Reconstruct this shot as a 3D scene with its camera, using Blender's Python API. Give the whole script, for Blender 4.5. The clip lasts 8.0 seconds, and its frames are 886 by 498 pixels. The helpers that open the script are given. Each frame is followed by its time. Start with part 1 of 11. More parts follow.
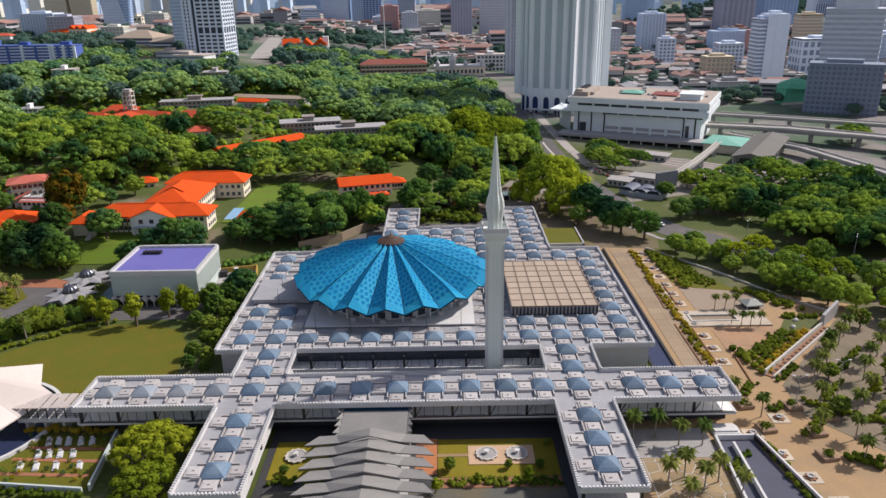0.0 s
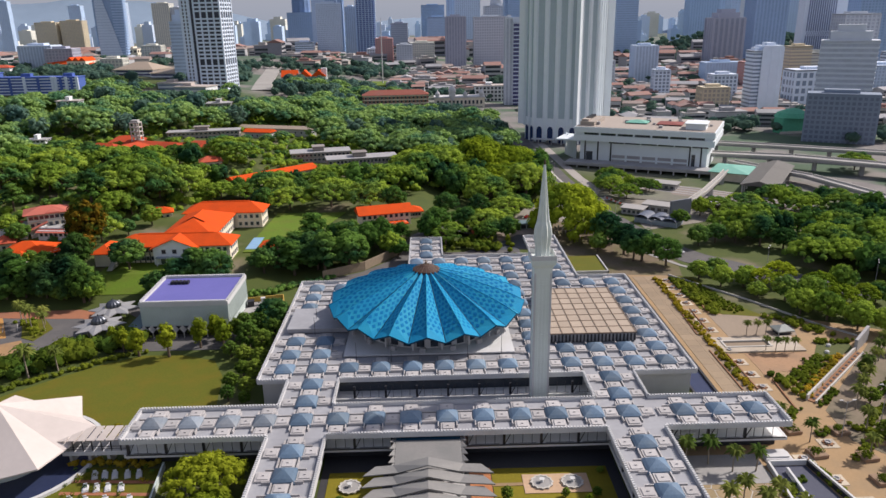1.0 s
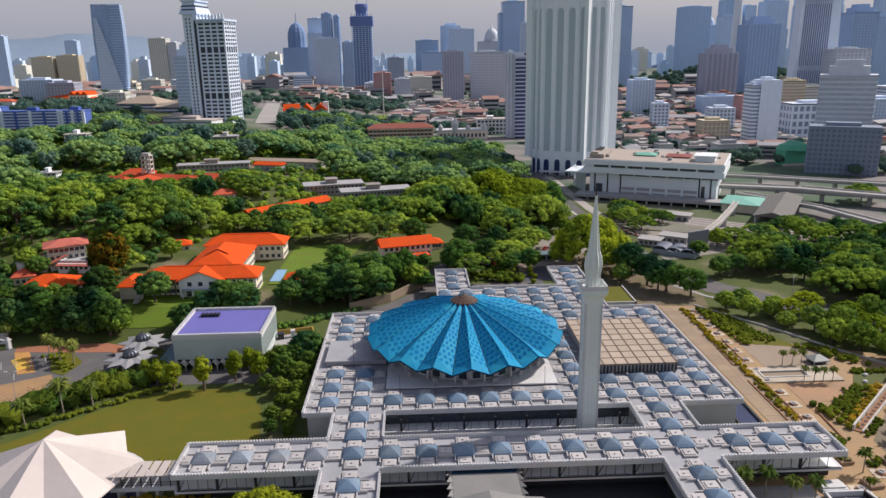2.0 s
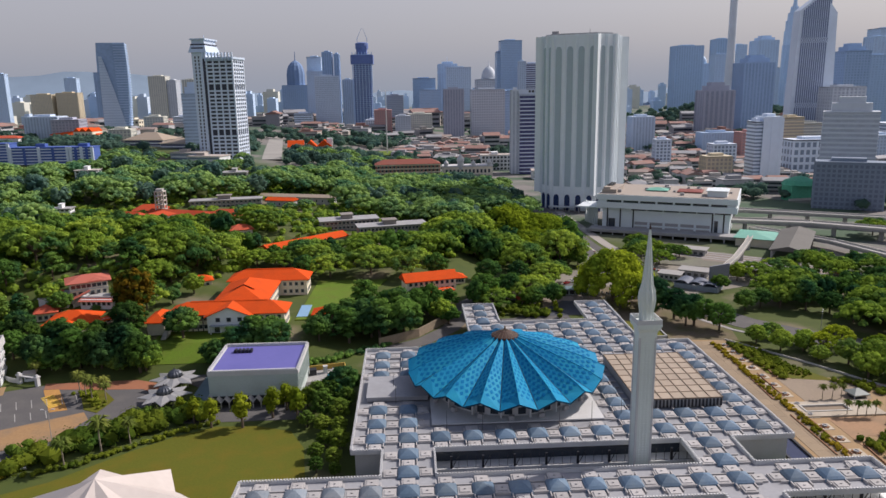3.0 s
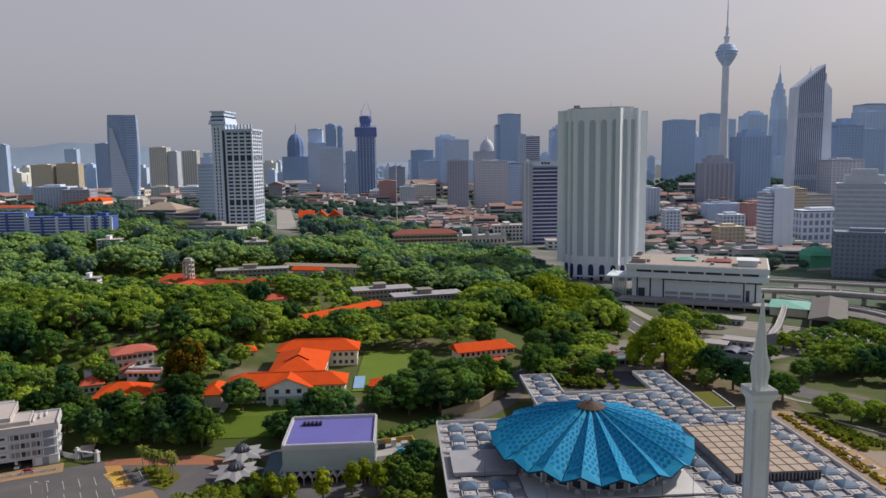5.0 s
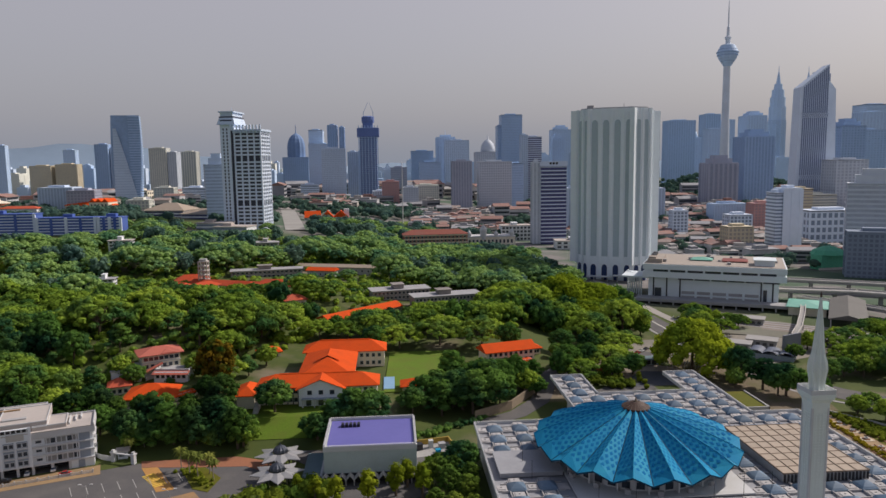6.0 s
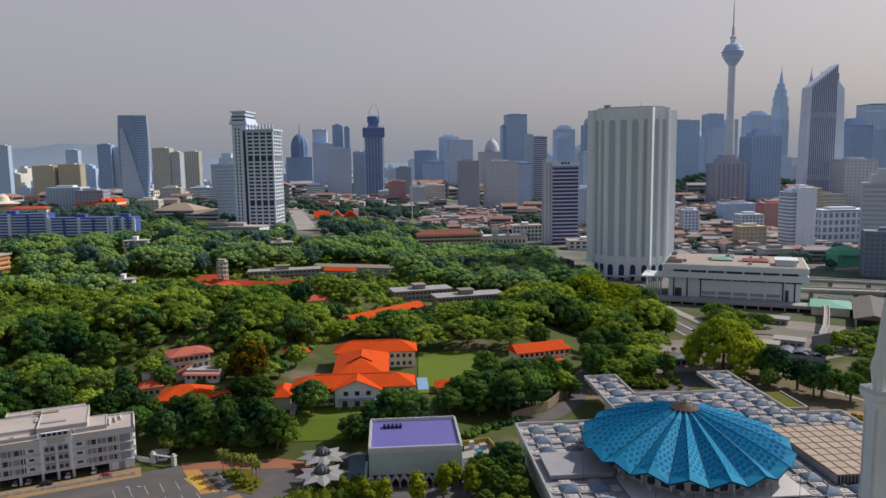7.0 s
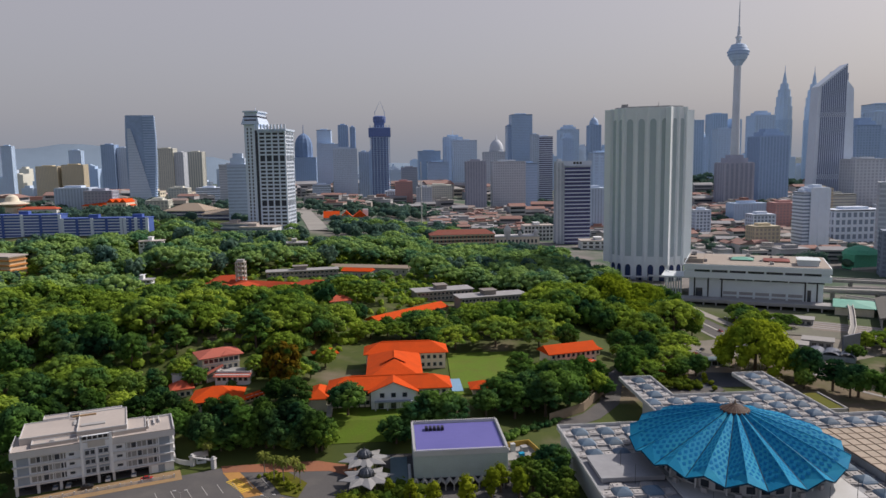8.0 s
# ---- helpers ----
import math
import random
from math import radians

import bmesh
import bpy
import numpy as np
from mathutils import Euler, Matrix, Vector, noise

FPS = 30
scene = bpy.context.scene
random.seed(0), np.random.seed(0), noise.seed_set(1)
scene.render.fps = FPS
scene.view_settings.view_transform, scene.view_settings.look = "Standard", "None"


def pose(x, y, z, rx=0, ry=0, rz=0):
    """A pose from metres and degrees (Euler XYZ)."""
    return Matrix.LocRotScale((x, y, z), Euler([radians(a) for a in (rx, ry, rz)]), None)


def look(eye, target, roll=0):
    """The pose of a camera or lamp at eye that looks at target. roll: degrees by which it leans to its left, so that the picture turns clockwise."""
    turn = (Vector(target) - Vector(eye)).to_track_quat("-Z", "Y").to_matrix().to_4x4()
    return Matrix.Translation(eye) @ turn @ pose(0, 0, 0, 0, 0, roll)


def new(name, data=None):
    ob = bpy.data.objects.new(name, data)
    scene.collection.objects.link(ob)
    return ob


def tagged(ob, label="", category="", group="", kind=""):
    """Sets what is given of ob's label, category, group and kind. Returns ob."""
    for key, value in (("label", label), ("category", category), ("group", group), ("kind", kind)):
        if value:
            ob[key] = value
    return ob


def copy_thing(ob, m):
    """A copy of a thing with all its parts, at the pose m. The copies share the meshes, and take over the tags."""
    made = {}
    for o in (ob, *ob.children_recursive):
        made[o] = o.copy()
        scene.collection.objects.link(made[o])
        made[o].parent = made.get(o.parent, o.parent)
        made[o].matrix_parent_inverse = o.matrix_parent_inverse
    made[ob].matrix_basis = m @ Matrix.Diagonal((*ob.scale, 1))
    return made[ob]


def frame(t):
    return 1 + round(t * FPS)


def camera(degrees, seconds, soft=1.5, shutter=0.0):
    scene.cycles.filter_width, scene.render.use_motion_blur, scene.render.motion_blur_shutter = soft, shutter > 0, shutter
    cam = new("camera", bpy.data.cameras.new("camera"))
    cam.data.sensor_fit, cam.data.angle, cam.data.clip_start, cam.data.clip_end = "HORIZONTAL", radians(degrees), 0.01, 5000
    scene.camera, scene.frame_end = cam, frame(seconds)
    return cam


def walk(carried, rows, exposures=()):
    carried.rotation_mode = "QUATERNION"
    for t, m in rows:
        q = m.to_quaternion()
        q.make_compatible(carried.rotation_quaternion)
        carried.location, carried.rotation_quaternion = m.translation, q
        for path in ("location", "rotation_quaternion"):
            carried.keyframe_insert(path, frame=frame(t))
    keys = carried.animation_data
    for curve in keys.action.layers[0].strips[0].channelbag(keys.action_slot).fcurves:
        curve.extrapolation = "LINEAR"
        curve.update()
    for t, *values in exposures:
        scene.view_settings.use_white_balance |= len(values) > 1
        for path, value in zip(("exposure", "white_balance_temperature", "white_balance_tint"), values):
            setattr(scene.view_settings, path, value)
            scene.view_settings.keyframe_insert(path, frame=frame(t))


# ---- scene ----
import itertools
from math import sin, cos, pi, sqrt, atan2

cam = camera(63.4, 8.0)
METRES, EYE, TILT, LEAN, TURN = 134.0, 113.0, 0.0, 0.0, 0.1
ROWS = [
    (0.0, 0.0, 0.0, 0.0, -0.36, -20.35, 0.98),
    (0.5, -0.063, -0.0032, 0.0004, -0.95, -19.19, 0.96),
    (1.0, -0.1258, -0.0047, 0.001, -1.45, -18.02, 0.96),
    (1.5, -0.1888, -0.0049, 0.0015, -1.9, -16.76, 0.93),
    (3.0, -0.3777, 0.0014, 0.0005, -2.92, -12.63, 0.9),
    (3.5, -0.4402, 0.0058, 0.0008, -3.19, -11.09, 0.87),
    (4.0, -0.5028, 0.0115, 0.0017, -3.44, -9.28, 0.82),
    (4.5, -0.5653, 0.0189, 0.0008, -3.66, -7.17, 0.77),
    (6.0, -0.7494, 0.0441, -0.0016, -4.27, -7.02, 0.78),
    (6.5, -0.811, 0.0556, -0.002, -4.36, -7.02, 0.79),
    (7.0, -0.8721, 0.068, -0.0018, -4.39, -7.02, 0.8),
    (7.5, -0.9325, 0.0819, -0.0023, -4.43, -7.01, 0.83),
    (8.0, -0.9911, 0.0977, -0.0022, -4.47, -7.01, 0.84),
]
walk(cam, [(t, pose(0, 0, EYE, TILT, LEAN, TURN) @ pose(METRES * x, METRES * y, METRES * z, 90 + pitch, roll, yaw)) for t, x, y, z, yaw, pitch, roll in ROWS],
     exposures=[(0.0, -0.06, 6150, 15), (1.5, -0.06, 6150, 15), (3.0, -0.22, 6130, 15), (4.5, -0.38, 6160, 15), (6.0, -0.47, 6250, 14), (8.0, -0.47, 6250, 14)])

# ---- sky, sun, exposure ----
SUN_ELEVATION, SUN_AZIMUTH = 42.0, 66.0   # degrees; azimuth clockwise from +y
SUN_STRENGTH, SKY_STRENGTH, HAZE_STRENGTH = 5.0, 0.05, 0.45

world = bpy.data.worlds.new("hazy_sky")
scene.world = world
world.use_nodes = True
wn, wl = world.node_tree.nodes, world.node_tree.links
sky = wn.new("ShaderNodeTexSky")
sky.sky_type, sky.sun_disc = "NISHITA", False
sky.sun_elevation, sky.sun_rotation = radians(SUN_ELEVATION), radians(SUN_AZIMUTH)
sky.dust_density, sky.air_density, sky.altitude = 6.0, 1.2, 60
background = wn["Background"]
background.inputs["Strength"].default_value = SKY_STRENGTH
wl.new(sky.outputs[0], background.inputs["Color"])
# thick tropical haze: an even veil in front of the clear sky, bluer low down
haze = wn.new("ShaderNodeBackground")
ramp = wn.new("ShaderNodeValToRGB")
coord, split = wn.new("ShaderNodeTexCoord"), wn.new("ShaderNodeSeparateXYZ")
wl.new(coord.outputs["Generated"], split.inputs[0])
wl.new(split.outputs["Z"], ramp.inputs[0])
ramp.color_ramp.elements[0].position, ramp.color_ramp.elements[0].color = 0.0, (0.77, 0.83, 0.94, 1)
ramp.color_ramp.elements[1].position, ramp.color_ramp.elements[1].color = 0.25, (1.02, 0.93, 0.945, 1)
mid = ramp.color_ramp.elements.new(0.06)
mid.color = (0.87, 0.87, 0.935, 1)
for high, tint in ((0.55, (0.36, 0.40, 0.53, 1)), (1.0, (0.17, 0.22, 0.36, 1))):
    ramp.color_ramp.elements.new(high).color = tint
wl.new(ramp.outputs[0], haze.inputs["Color"])
haze.inputs["Strength"].default_value = HAZE_STRENGTH
add = wn.new("ShaderNodeAddShader")
wl.new(background.outputs[0], add.inputs[0])
wl.new(haze.outputs[0], add.inputs[1])
wl.new(add.outputs[0], wn["World Output"].inputs[0])

sun = new("sun", bpy.data.lights.new("sun", "SUN"))
sun.data.energy, sun.data.angle, sun.data.color = SUN_STRENGTH, radians(1.0), (1.0, 0.91, 0.79)
sun.matrix_basis = look((0, 0, 0), (-sin(radians(SUN_AZIMUTH)) * cos(radians(SUN_ELEVATION)), -cos(radians(SUN_AZIMUTH)) * cos(radians(SUN_ELEVATION)), -sin(radians(SUN_ELEVATION))))
sun.location = (200, 100, 600)
# ---- materials ----
def mat(name, col, rough=0.65, metal=0.0, var=0.14, size=1.5, stain=None, stain_amount=0.35, bump=0.0, rand=0.0, island=0.0, spec=0.4):
    """A weathered surface: fine grain of that size in metres, broad stains, and a change from object to object or piece to piece."""
    m = bpy.data.materials.new(name)
    m.use_nodes = True
    n, l = m.node_tree.nodes, m.node_tree.links
    b = n["Principled BSDF"]
    geo = n.new("ShaderNodeNewGeometry")
    fine, broad = n.new("ShaderNodeTexNoise"), n.new("ShaderNodeTexNoise")
    fine.inputs["Scale"].default_value, fine.inputs["Detail"].default_value = 1.0 / size, 4.0
    broad.inputs["Scale"].default_value, broad.inputs["Detail"].default_value = 0.09 / size, 3.0
    for t in (fine, broad):
        l.new(geo.outputs["Position"], t.inputs["Vector"])
    grain = n.new("ShaderNodeMix")
    grain.data_type = "RGBA"
    grain.inputs["A"].default_value = (*[c * (1 - var) for c in col], 1)
    grain.inputs["B"].default_value = (*[min(1, c * (1 + var)) for c in col], 1)
    l.new(fine.outputs["Fac"], grain.inputs["Factor"])
    worn = n.new("ShaderNodeMix")
    worn.data_type = "RGBA"
    worn.inputs["B"].default_value = (*(stain or [c * 0.7 for c in col]), 1)
    spots = n.new("ShaderNodeMapRange")
    spots.inputs["From Min"].default_value, spots.inputs["From Max"].default_value = 0.45, 0.75
    spots.inputs["To Max"].default_value = stain_amount
    l.new(broad.outputs["Fac"], spots.inputs["Value"])
    l.new(spots.outputs["Result"], worn.inputs["Factor"])
    l.new(grain.outputs["Result"], worn.inputs["A"])
    out = worn.outputs["Result"]
    for amount, socket in ((rand, None), (island, geo.outputs["Random Per Island"])):
        if amount:
            socket = socket or n.new("ShaderNodeObjectInfo").outputs["Random"]
            hsv, rng = n.new("ShaderNodeHueSaturation"), n.new("ShaderNodeMapRange")
            rng.inputs["To Min"].default_value, rng.inputs["To Max"].default_value = 1 - amount, 1 + amount
            l.new(socket, rng.inputs["Value"])
            l.new(rng.outputs["Result"], hsv.inputs["Value"])
            l.new(out, hsv.inputs["Color"])
            out = hsv.outputs["Color"]
    l.new(out, b.inputs["Base Color"])
    b.inputs["Roughness"].default_value, b.inputs["Metallic"].default_value = rough, metal
    b.inputs["Specular IOR Level"].default_value = spec
    if bump:
        bp = n.new("ShaderNodeBump")
        bp.inputs["Strength"].default_value, bp.inputs["Distance"].default_value = 0.6, bump
        l.new(fine.outputs["Fac"], bp.inputs["Height"])
        l.new(bp.outputs["Normal"], b.inputs["Normal"])
    return m


def leaf_mat(name, col, col2, rand=0.25, patch=0.055):
    """Leaves: two greens from clump to clump, light shining through."""
    m = bpy.data.materials.new(name)
    m.use_nodes = True
    n, l = m.node_tree.nodes, m.node_tree.links
    n.remove(n["Principled BSDF"])
    geo, info = n.new("ShaderNodeNewGeometry"), n.new("ShaderNodeObjectInfo")
    noise_ = n.new("ShaderNodeTexNoise")
    noise_.inputs["Scale"].default_value, noise_.inputs["Detail"].default_value = patch, 3.0
    l.new(geo.outputs["Position"], noise_.inputs["Vector"])
    blend = n.new("ShaderNodeMix")
    blend.data_type = "RGBA"
    blend.inputs["A"].default_value, blend.inputs["B"].default_value = (*col, 1), (*col2, 1)
    rng0 = n.new("ShaderNodeMapRange")
    rng0.inputs["From Min"].default_value, rng0.inputs["From Max"].default_value = 0.36, 0.56
    l.new(noise_.outputs["Fac"], rng0.inputs["Value"])
    l.new(rng0.outputs["Result"], blend.inputs["Factor"])
    out = blend.outputs["Result"]
    for amount, socket in ((rand, info.outputs["Random"]), (0.18, geo.outputs["Random Per Island"])):
        hsv, rng = n.new("ShaderNodeHueSaturation"), n.new("ShaderNodeMapRange")
        rng.inputs["To Min"].default_value, rng.inputs["To Max"].default_value = 1 - amount, 1 + amount
        l.new(socket, rng.inputs["Value"])
        l.new(rng.outputs["Result"], hsv.inputs["Value"])
        if amount == rand:
            hue = n.new("ShaderNodeMapRange")
            hue.inputs["To Min"].default_value, hue.inputs["To Max"].default_value = 0.512, 0.486
            l.new(socket, hue.inputs["Value"])
            l.new(hue.outputs["Result"], hsv.inputs["Hue"])
        l.new(out, hsv.inputs["Color"])
        out = hsv.outputs["Color"]
    d, t, mix = n.new("ShaderNodeBsdfDiffuse"), n.new("ShaderNodeBsdfTranslucent"), n.new("ShaderNodeMixShader")
    l.new(out, d.inputs[0])
    l.new(out, t.inputs[0])
    mix.inputs[0].default_value = 0.36
    l.new(d.outputs[0], mix.inputs[1])
    l.new(t.outputs[0], mix.inputs[2])
    l.new(mix.outputs[0], n["Material Output"].inputs[0])
    return m


def ground_mat():
    """Open ground: rough grass, bare earth, and grey paved town to the north-east."""
    m = bpy.data.materials.new("ground")
    m.use_nodes = True
    n, l = m.node_tree.nodes, m.node_tree.links
    b = n["Principled BSDF"]
    b.inputs["Roughness"].default_value = 0.95
    geo, split_ = n.new("ShaderNodeNewGeometry"), n.new("ShaderNodeSeparateXYZ")
    l.new(geo.outputs["Position"], split_.inputs[0])
    def noise_at(scale, detail=5):
        t = n.new("ShaderNodeTexNoise")
        t.inputs["Scale"].default_value, t.inputs["Detail"].default_value = scale, detail
        l.new(geo.outputs["Position"], t.inputs["Vector"])
        return t.outputs["Fac"]
    def mixed(a, c, fac):
        x = n.new("ShaderNodeMix")
        x.data_type = "RGBA"
        for key, v in (("A", a), ("B", c)):
            if isinstance(v, tuple):
                x.inputs[key].default_value = (*v, 1)
            else:
                l.new(v, x.inputs[key])
        l.new(fac, x.inputs["Factor"])
        return x.outputs["Result"]
    def stretch(v, lo, hi):
        r = n.new("ShaderNodeMapRange")
        r.inputs["From Min"].default_value, r.inputs["From Max"].default_value = lo, hi
        l.new(v, r.inputs["Value"])
        return r.outputs["Result"]
    grass = mixed((0.035, 0.06, 0.008), (0.085, 0.105, 0.012), noise_at(0.12))
    grass = mixed(grass, (0.20, 0.16, 0.11), stretch(noise_at(0.02), 0.55, 0.68))
    town = mixed((0.13, 0.12, 0.12), (0.26, 0.24, 0.22), noise_at(0.05, 8))
    town = mixed(town, (0.06, 0.105, 0.06), stretch(noise_at(0.012), 0.44, 0.54))
    # town lies beyond a slanting line
    line = n.new("ShaderNodeMath")
    line.operation = "MULTIPLY_ADD"
    l.new(split_.outputs["X"], line.inputs[0])
    line.inputs[1].default_value = 0.9
    l.new(split_.outputs["Y"], line.inputs[2])
    wobble = n.new("ShaderNodeMath")
    wobble.operation = "MULTIPLY_ADD"
    l.new(noise_at(0.01), wobble.inputs[0])
    wobble.inputs[1].default_value = 150.0
    l.new(line.outputs[0], wobble.inputs[2])
    l.new(mixed(grass, town, stretch(wobble.outputs[0], 660, 780)), b.inputs["Base Color"])
    return m


M_WHITE = mat("white_painted_concrete", (0.57, 0.575, 0.58), 0.7, var=0.07, size=0.8, stain=(0.47, 0.46, 0.43), stain_amount=0.5)
M_ROOFTOP = mat("pale_roof_concrete", (0.315, 0.32, 0.34), 0.75, var=0.12, size=1.2, stain=(0.25, 0.25, 0.265), stain_amount=0.8, rand=0.06)
M_PAD = mat("white_roof_pad", (0.425, 0.41, 0.405), 0.7, var=0.12, size=0.7, stain=(0.35, 0.33, 0.32), stain_amount=0.7, rand=0.12)
M_CUPOLA = mat("blue_grey_cupola_tiles", (0.115, 0.175, 0.25), 0.6, var=0.2, size=0.5, stain=(0.22, 0.265, 0.29), stain_amount=0.6, rand=0.22, spec=0.2)
M_CUPOLA_PALE = mat("bleached_cupola_tiles", (0.20, 0.235, 0.275), 0.65, var=0.2, size=0.6, stain=(0.33, 0.33, 0.335), stain_amount=0.8, rand=0.15, spec=0.2)
M_MINARET = mat("pale_minaret_concrete", (0.70, 0.75, 0.71), 0.6, var=0.06, size=1.2, stain=(0.58, 0.62, 0.59))
M_MARBLE = mat("weathered_grey_concrete_fold", (0.215, 0.21, 0.20), 0.7, var=0.12, size=0.9, stain=(0.15, 0.155, 0.15), stain_amount=0.6)
M_BLUE = mat("blue_mosaic_roof_tile", (0.02, 0.25, 0.45), 0.6, var=0.16, size=0.6, stain=(0.04, 0.34, 0.46), stain_amount=0.6, spec=0.06)
M_BLUE_STUD = mat("deep_blue_roof_relief", (0.010, 0.155, 0.355), 0.7, var=0.18, size=0.4, stain=(0.015, 0.19, 0.38), spec=0.03)
M_BLUE_EDGE = mat("dark_blue_roof_rim", (0.012, 0.05, 0.09), 0.6, spec=0.1)
M_BRONZE = mat("brown_metal_cap", (0.065, 0.034, 0.024), 0.7, var=0.2, size=1.0, metal=0.0)
M_TAN = mat("tan_translucent_roof_sheet", (0.39, 0.315, 0.24), 0.6, var=0.1, size=1.5, stain=(0.36, 0.30, 0.24), rand=0.08)
M_TAN_RIB = mat("brown_roof_rib", (0.24, 0.18, 0.13), 0.6)
M_DARK = mat("black_steel", (0.025, 0.025, 0.03), 0.4)
M_GLASS = mat("dark_window_glass", (0.035, 0.045, 0.06), 0.12, var=0.3, size=3.0, spec=0.8)
M_FLOORTILE = mat("polished_white_marble", (0.84, 0.85, 0.85), 0.16, var=0.05, size=0.8)
M_POOL = mat("blue_pool_tile", (0.03, 0.04, 0.09), 0.15, var=0.1)
M_PURPLE = mat("violet_blue_roof_coating", (0.135, 0.128, 0.39), 0.6, var=0.08, size=2.5, stain=(0.10, 0.10, 0.33), stain_amount=0.7)
M_LATTICE = mat("grey_green_lattice_block", (0.50, 0.57, 0.55), 0.7, var=0.14, size=0.35, stain=(0.38, 0.43, 0.41))
M_LAWN = mat("mown_lawn", (0.098, 0.104, 0.002), 0.95, var=0.25, size=0.7, stain=(0.15, 0.105, 0.003), stain_amount=0.6, bump=0.05)
M_FIELD = mat("school_field_grass", (0.105, 0.175, 0.008), 0.95, var=0.25, size=0.7, stain=(0.12, 0.125, 0.02), stain_amount=0.6, bump=0.05)
M_ASPHALT = mat("worn_asphalt", (0.105, 0.10, 0.10), 0.9, var=0.18, size=0.8, stain=(0.155, 0.145, 0.135), stain_amount=0.6)
M_PAVING = mat("sandy_paving", (0.34, 0.225, 0.115), 0.88, var=0.14, size=0.8, stain=(0.25, 0.185, 0.11), stain_amount=0.75, rand=0.07)
M_PAVING_PINK = mat("brick_red_paving", (0.33, 0.135, 0.07), 0.85, var=0.18, size=0.8, stain=(0.22, 0.12, 0.08), stain_amount=0.7)
M_KERB = mat("concrete_kerb", (0.50, 0.48, 0.44), 0.85, var=0.12)
M_LINE = mat("white_road_line", (0.42, 0.41, 0.39), 0.8, var=0.2, size=0.3)
M_YELLOW = mat("yellow_road_line", (0.72, 0.48, 0.05), 0.8, var=0.2, size=0.3)
M_ORANGE = mat("orange_clay_roof_tile", (0.64, 0.082, 0.012), 0.9, var=0.18, size=0.5, stain=(0.46, 0.07, 0.016), stain_amount=0.5, spec=0.1)
M_REDROOF = mat("faded_red_roof_tile", (0.54, 0.095, 0.04), 0.8, var=0.16, size=0.5, stain=(0.36, 0.10, 0.07), stain_amount=0.6)
M_BARRACK = mat("weathered_barrack_tile", (0.47, 0.075, 0.03), 0.9, var=0.22, size=1.0, stain=(0.33, 0.08, 0.05), stain_amount=0.8, spec=0.1)
M_PINKROOF = mat("pinkish_red_roof_tile", (0.46, 0.125, 0.085), 0.8, var=0.12, size=0.6, stain=(0.36, 0.12, 0.09))
M_CREAM = mat("cream_painted_wall", (0.78, 0.71, 0.57), 0.8, var=0.08, size=0.6, stain=(0.5, 0.43, 0.33))
M_GREYWALL = mat("grey_rendered_wall", (0.42, 0.415, 0.41), 0.8, var=0.12, size=0.8)
M_GREYROOF = mat("grey_sheet_roof", (0.36, 0.355, 0.36), 0.7, var=0.1, size=0.9, stain=(0.26, 0.25, 0.25), stain_amount=0.6)
M_WHITEWALL = mat("white_apartment_wall", (0.76, 0.79, 0.81), 0.75, var=0.06, size=0.7, stain=(0.5, 0.52, 0.52))
M_BLUEWALL = mat("grey_blue_painted_wall", (0.29, 0.335, 0.39), 0.75, var=0.08)
M_TERRACE = mat("teal_grey_terrace", (0.13, 0.19, 0.21), 0.6, var=0.15, size=1.0)
M_ROOFDECK = mat("warm_grey_roof_deck", (0.47, 0.42, 0.385), 0.8, var=0.08, stain=(0.36, 0.32, 0.30), stain_amount=0.6)
M_STEEL = mat("brushed_steel_canopy", (0.42, 0.40, 0.37), 0.32, metal=0.75, var=0.12, size=0.8)
M_TRUNK = mat("grey_brown_bark", (0.12, 0.09, 0.065), 0.95, var=0.3, size=0.4, bump=0.05)
M_PALMTRUNK = mat("ringed_palm_bark", (0.27, 0.23, 0.18), 0.95, var=0.2, size=0.3)
M_EARTH = mat("reddish_earth", (0.27, 0.14, 0.075), 0.95, var=0.2, size=0.6)
L_RAIN = leaf_mat("rain_tree_leaves", (0.068, 0.158, 0.048), (0.25, 0.36, 0.045))
L_DARK = leaf_mat("dark_broad_leaves", (0.030, 0.088, 0.040), (0.115, 0.22, 0.042))
# darker than the other leaves; used in the grove west of the school
L_DEEP = leaf_mat("very_dark_green_leaves", (0.022, 0.052, 0.022), (0.062, 0.125, 0.022))
L_GARDEN = leaf_mat("garden_tree_leaves", (0.08, 0.15, 0.028), (0.17, 0.24, 0.034))
L_BRIGHT = leaf_mat("bright_young_leaves", (0.12, 0.18, 0.014), (0.20, 0.25, 0.018))
L_ORANGE = leaf_mat("green_leaves_with_orange_flowers", (0.035, 0.08, 0.014), (0.21, 0.125, 0.014), patch=0.22)
L_LIME = leaf_mat("lime_rain_tree_leaves", (0.12, 0.20, 0.02), (0.27, 0.345, 0.022))
L_PALM = leaf_mat("palm_fronds", (0.085, 0.14, 0.03), (0.19, 0.22, 0.05))
L_YELLOW = leaf_mat("yellow_flowering_shrub_leaves", (0.15, 0.165, 0.016), (0.38, 0.285, 0.025))
L_HEDGE = leaf_mat("hedge_leaves", (0.06, 0.105, 0.015), (0.15, 0.19, 0.02))
# blued and lightened: distance haze is put into these leaves
L_BELT = leaf_mat("hazed_belt_leaves", (0.08, 0.185, 0.10), (0.205, 0.335, 0.10))
M_UNDER_SHADE = mat("undercroft_painted_shade", (0.035, 0.037, 0.043), 0.8, var=0.25, size=1.5)
M_BLOCKWALL = mat("brown_grey_barrack_wall", (0.27, 0.245, 0.225), 0.85, var=0.16, size=1.2, stain=(0.19, 0.17, 0.15), stain_amount=0.7)
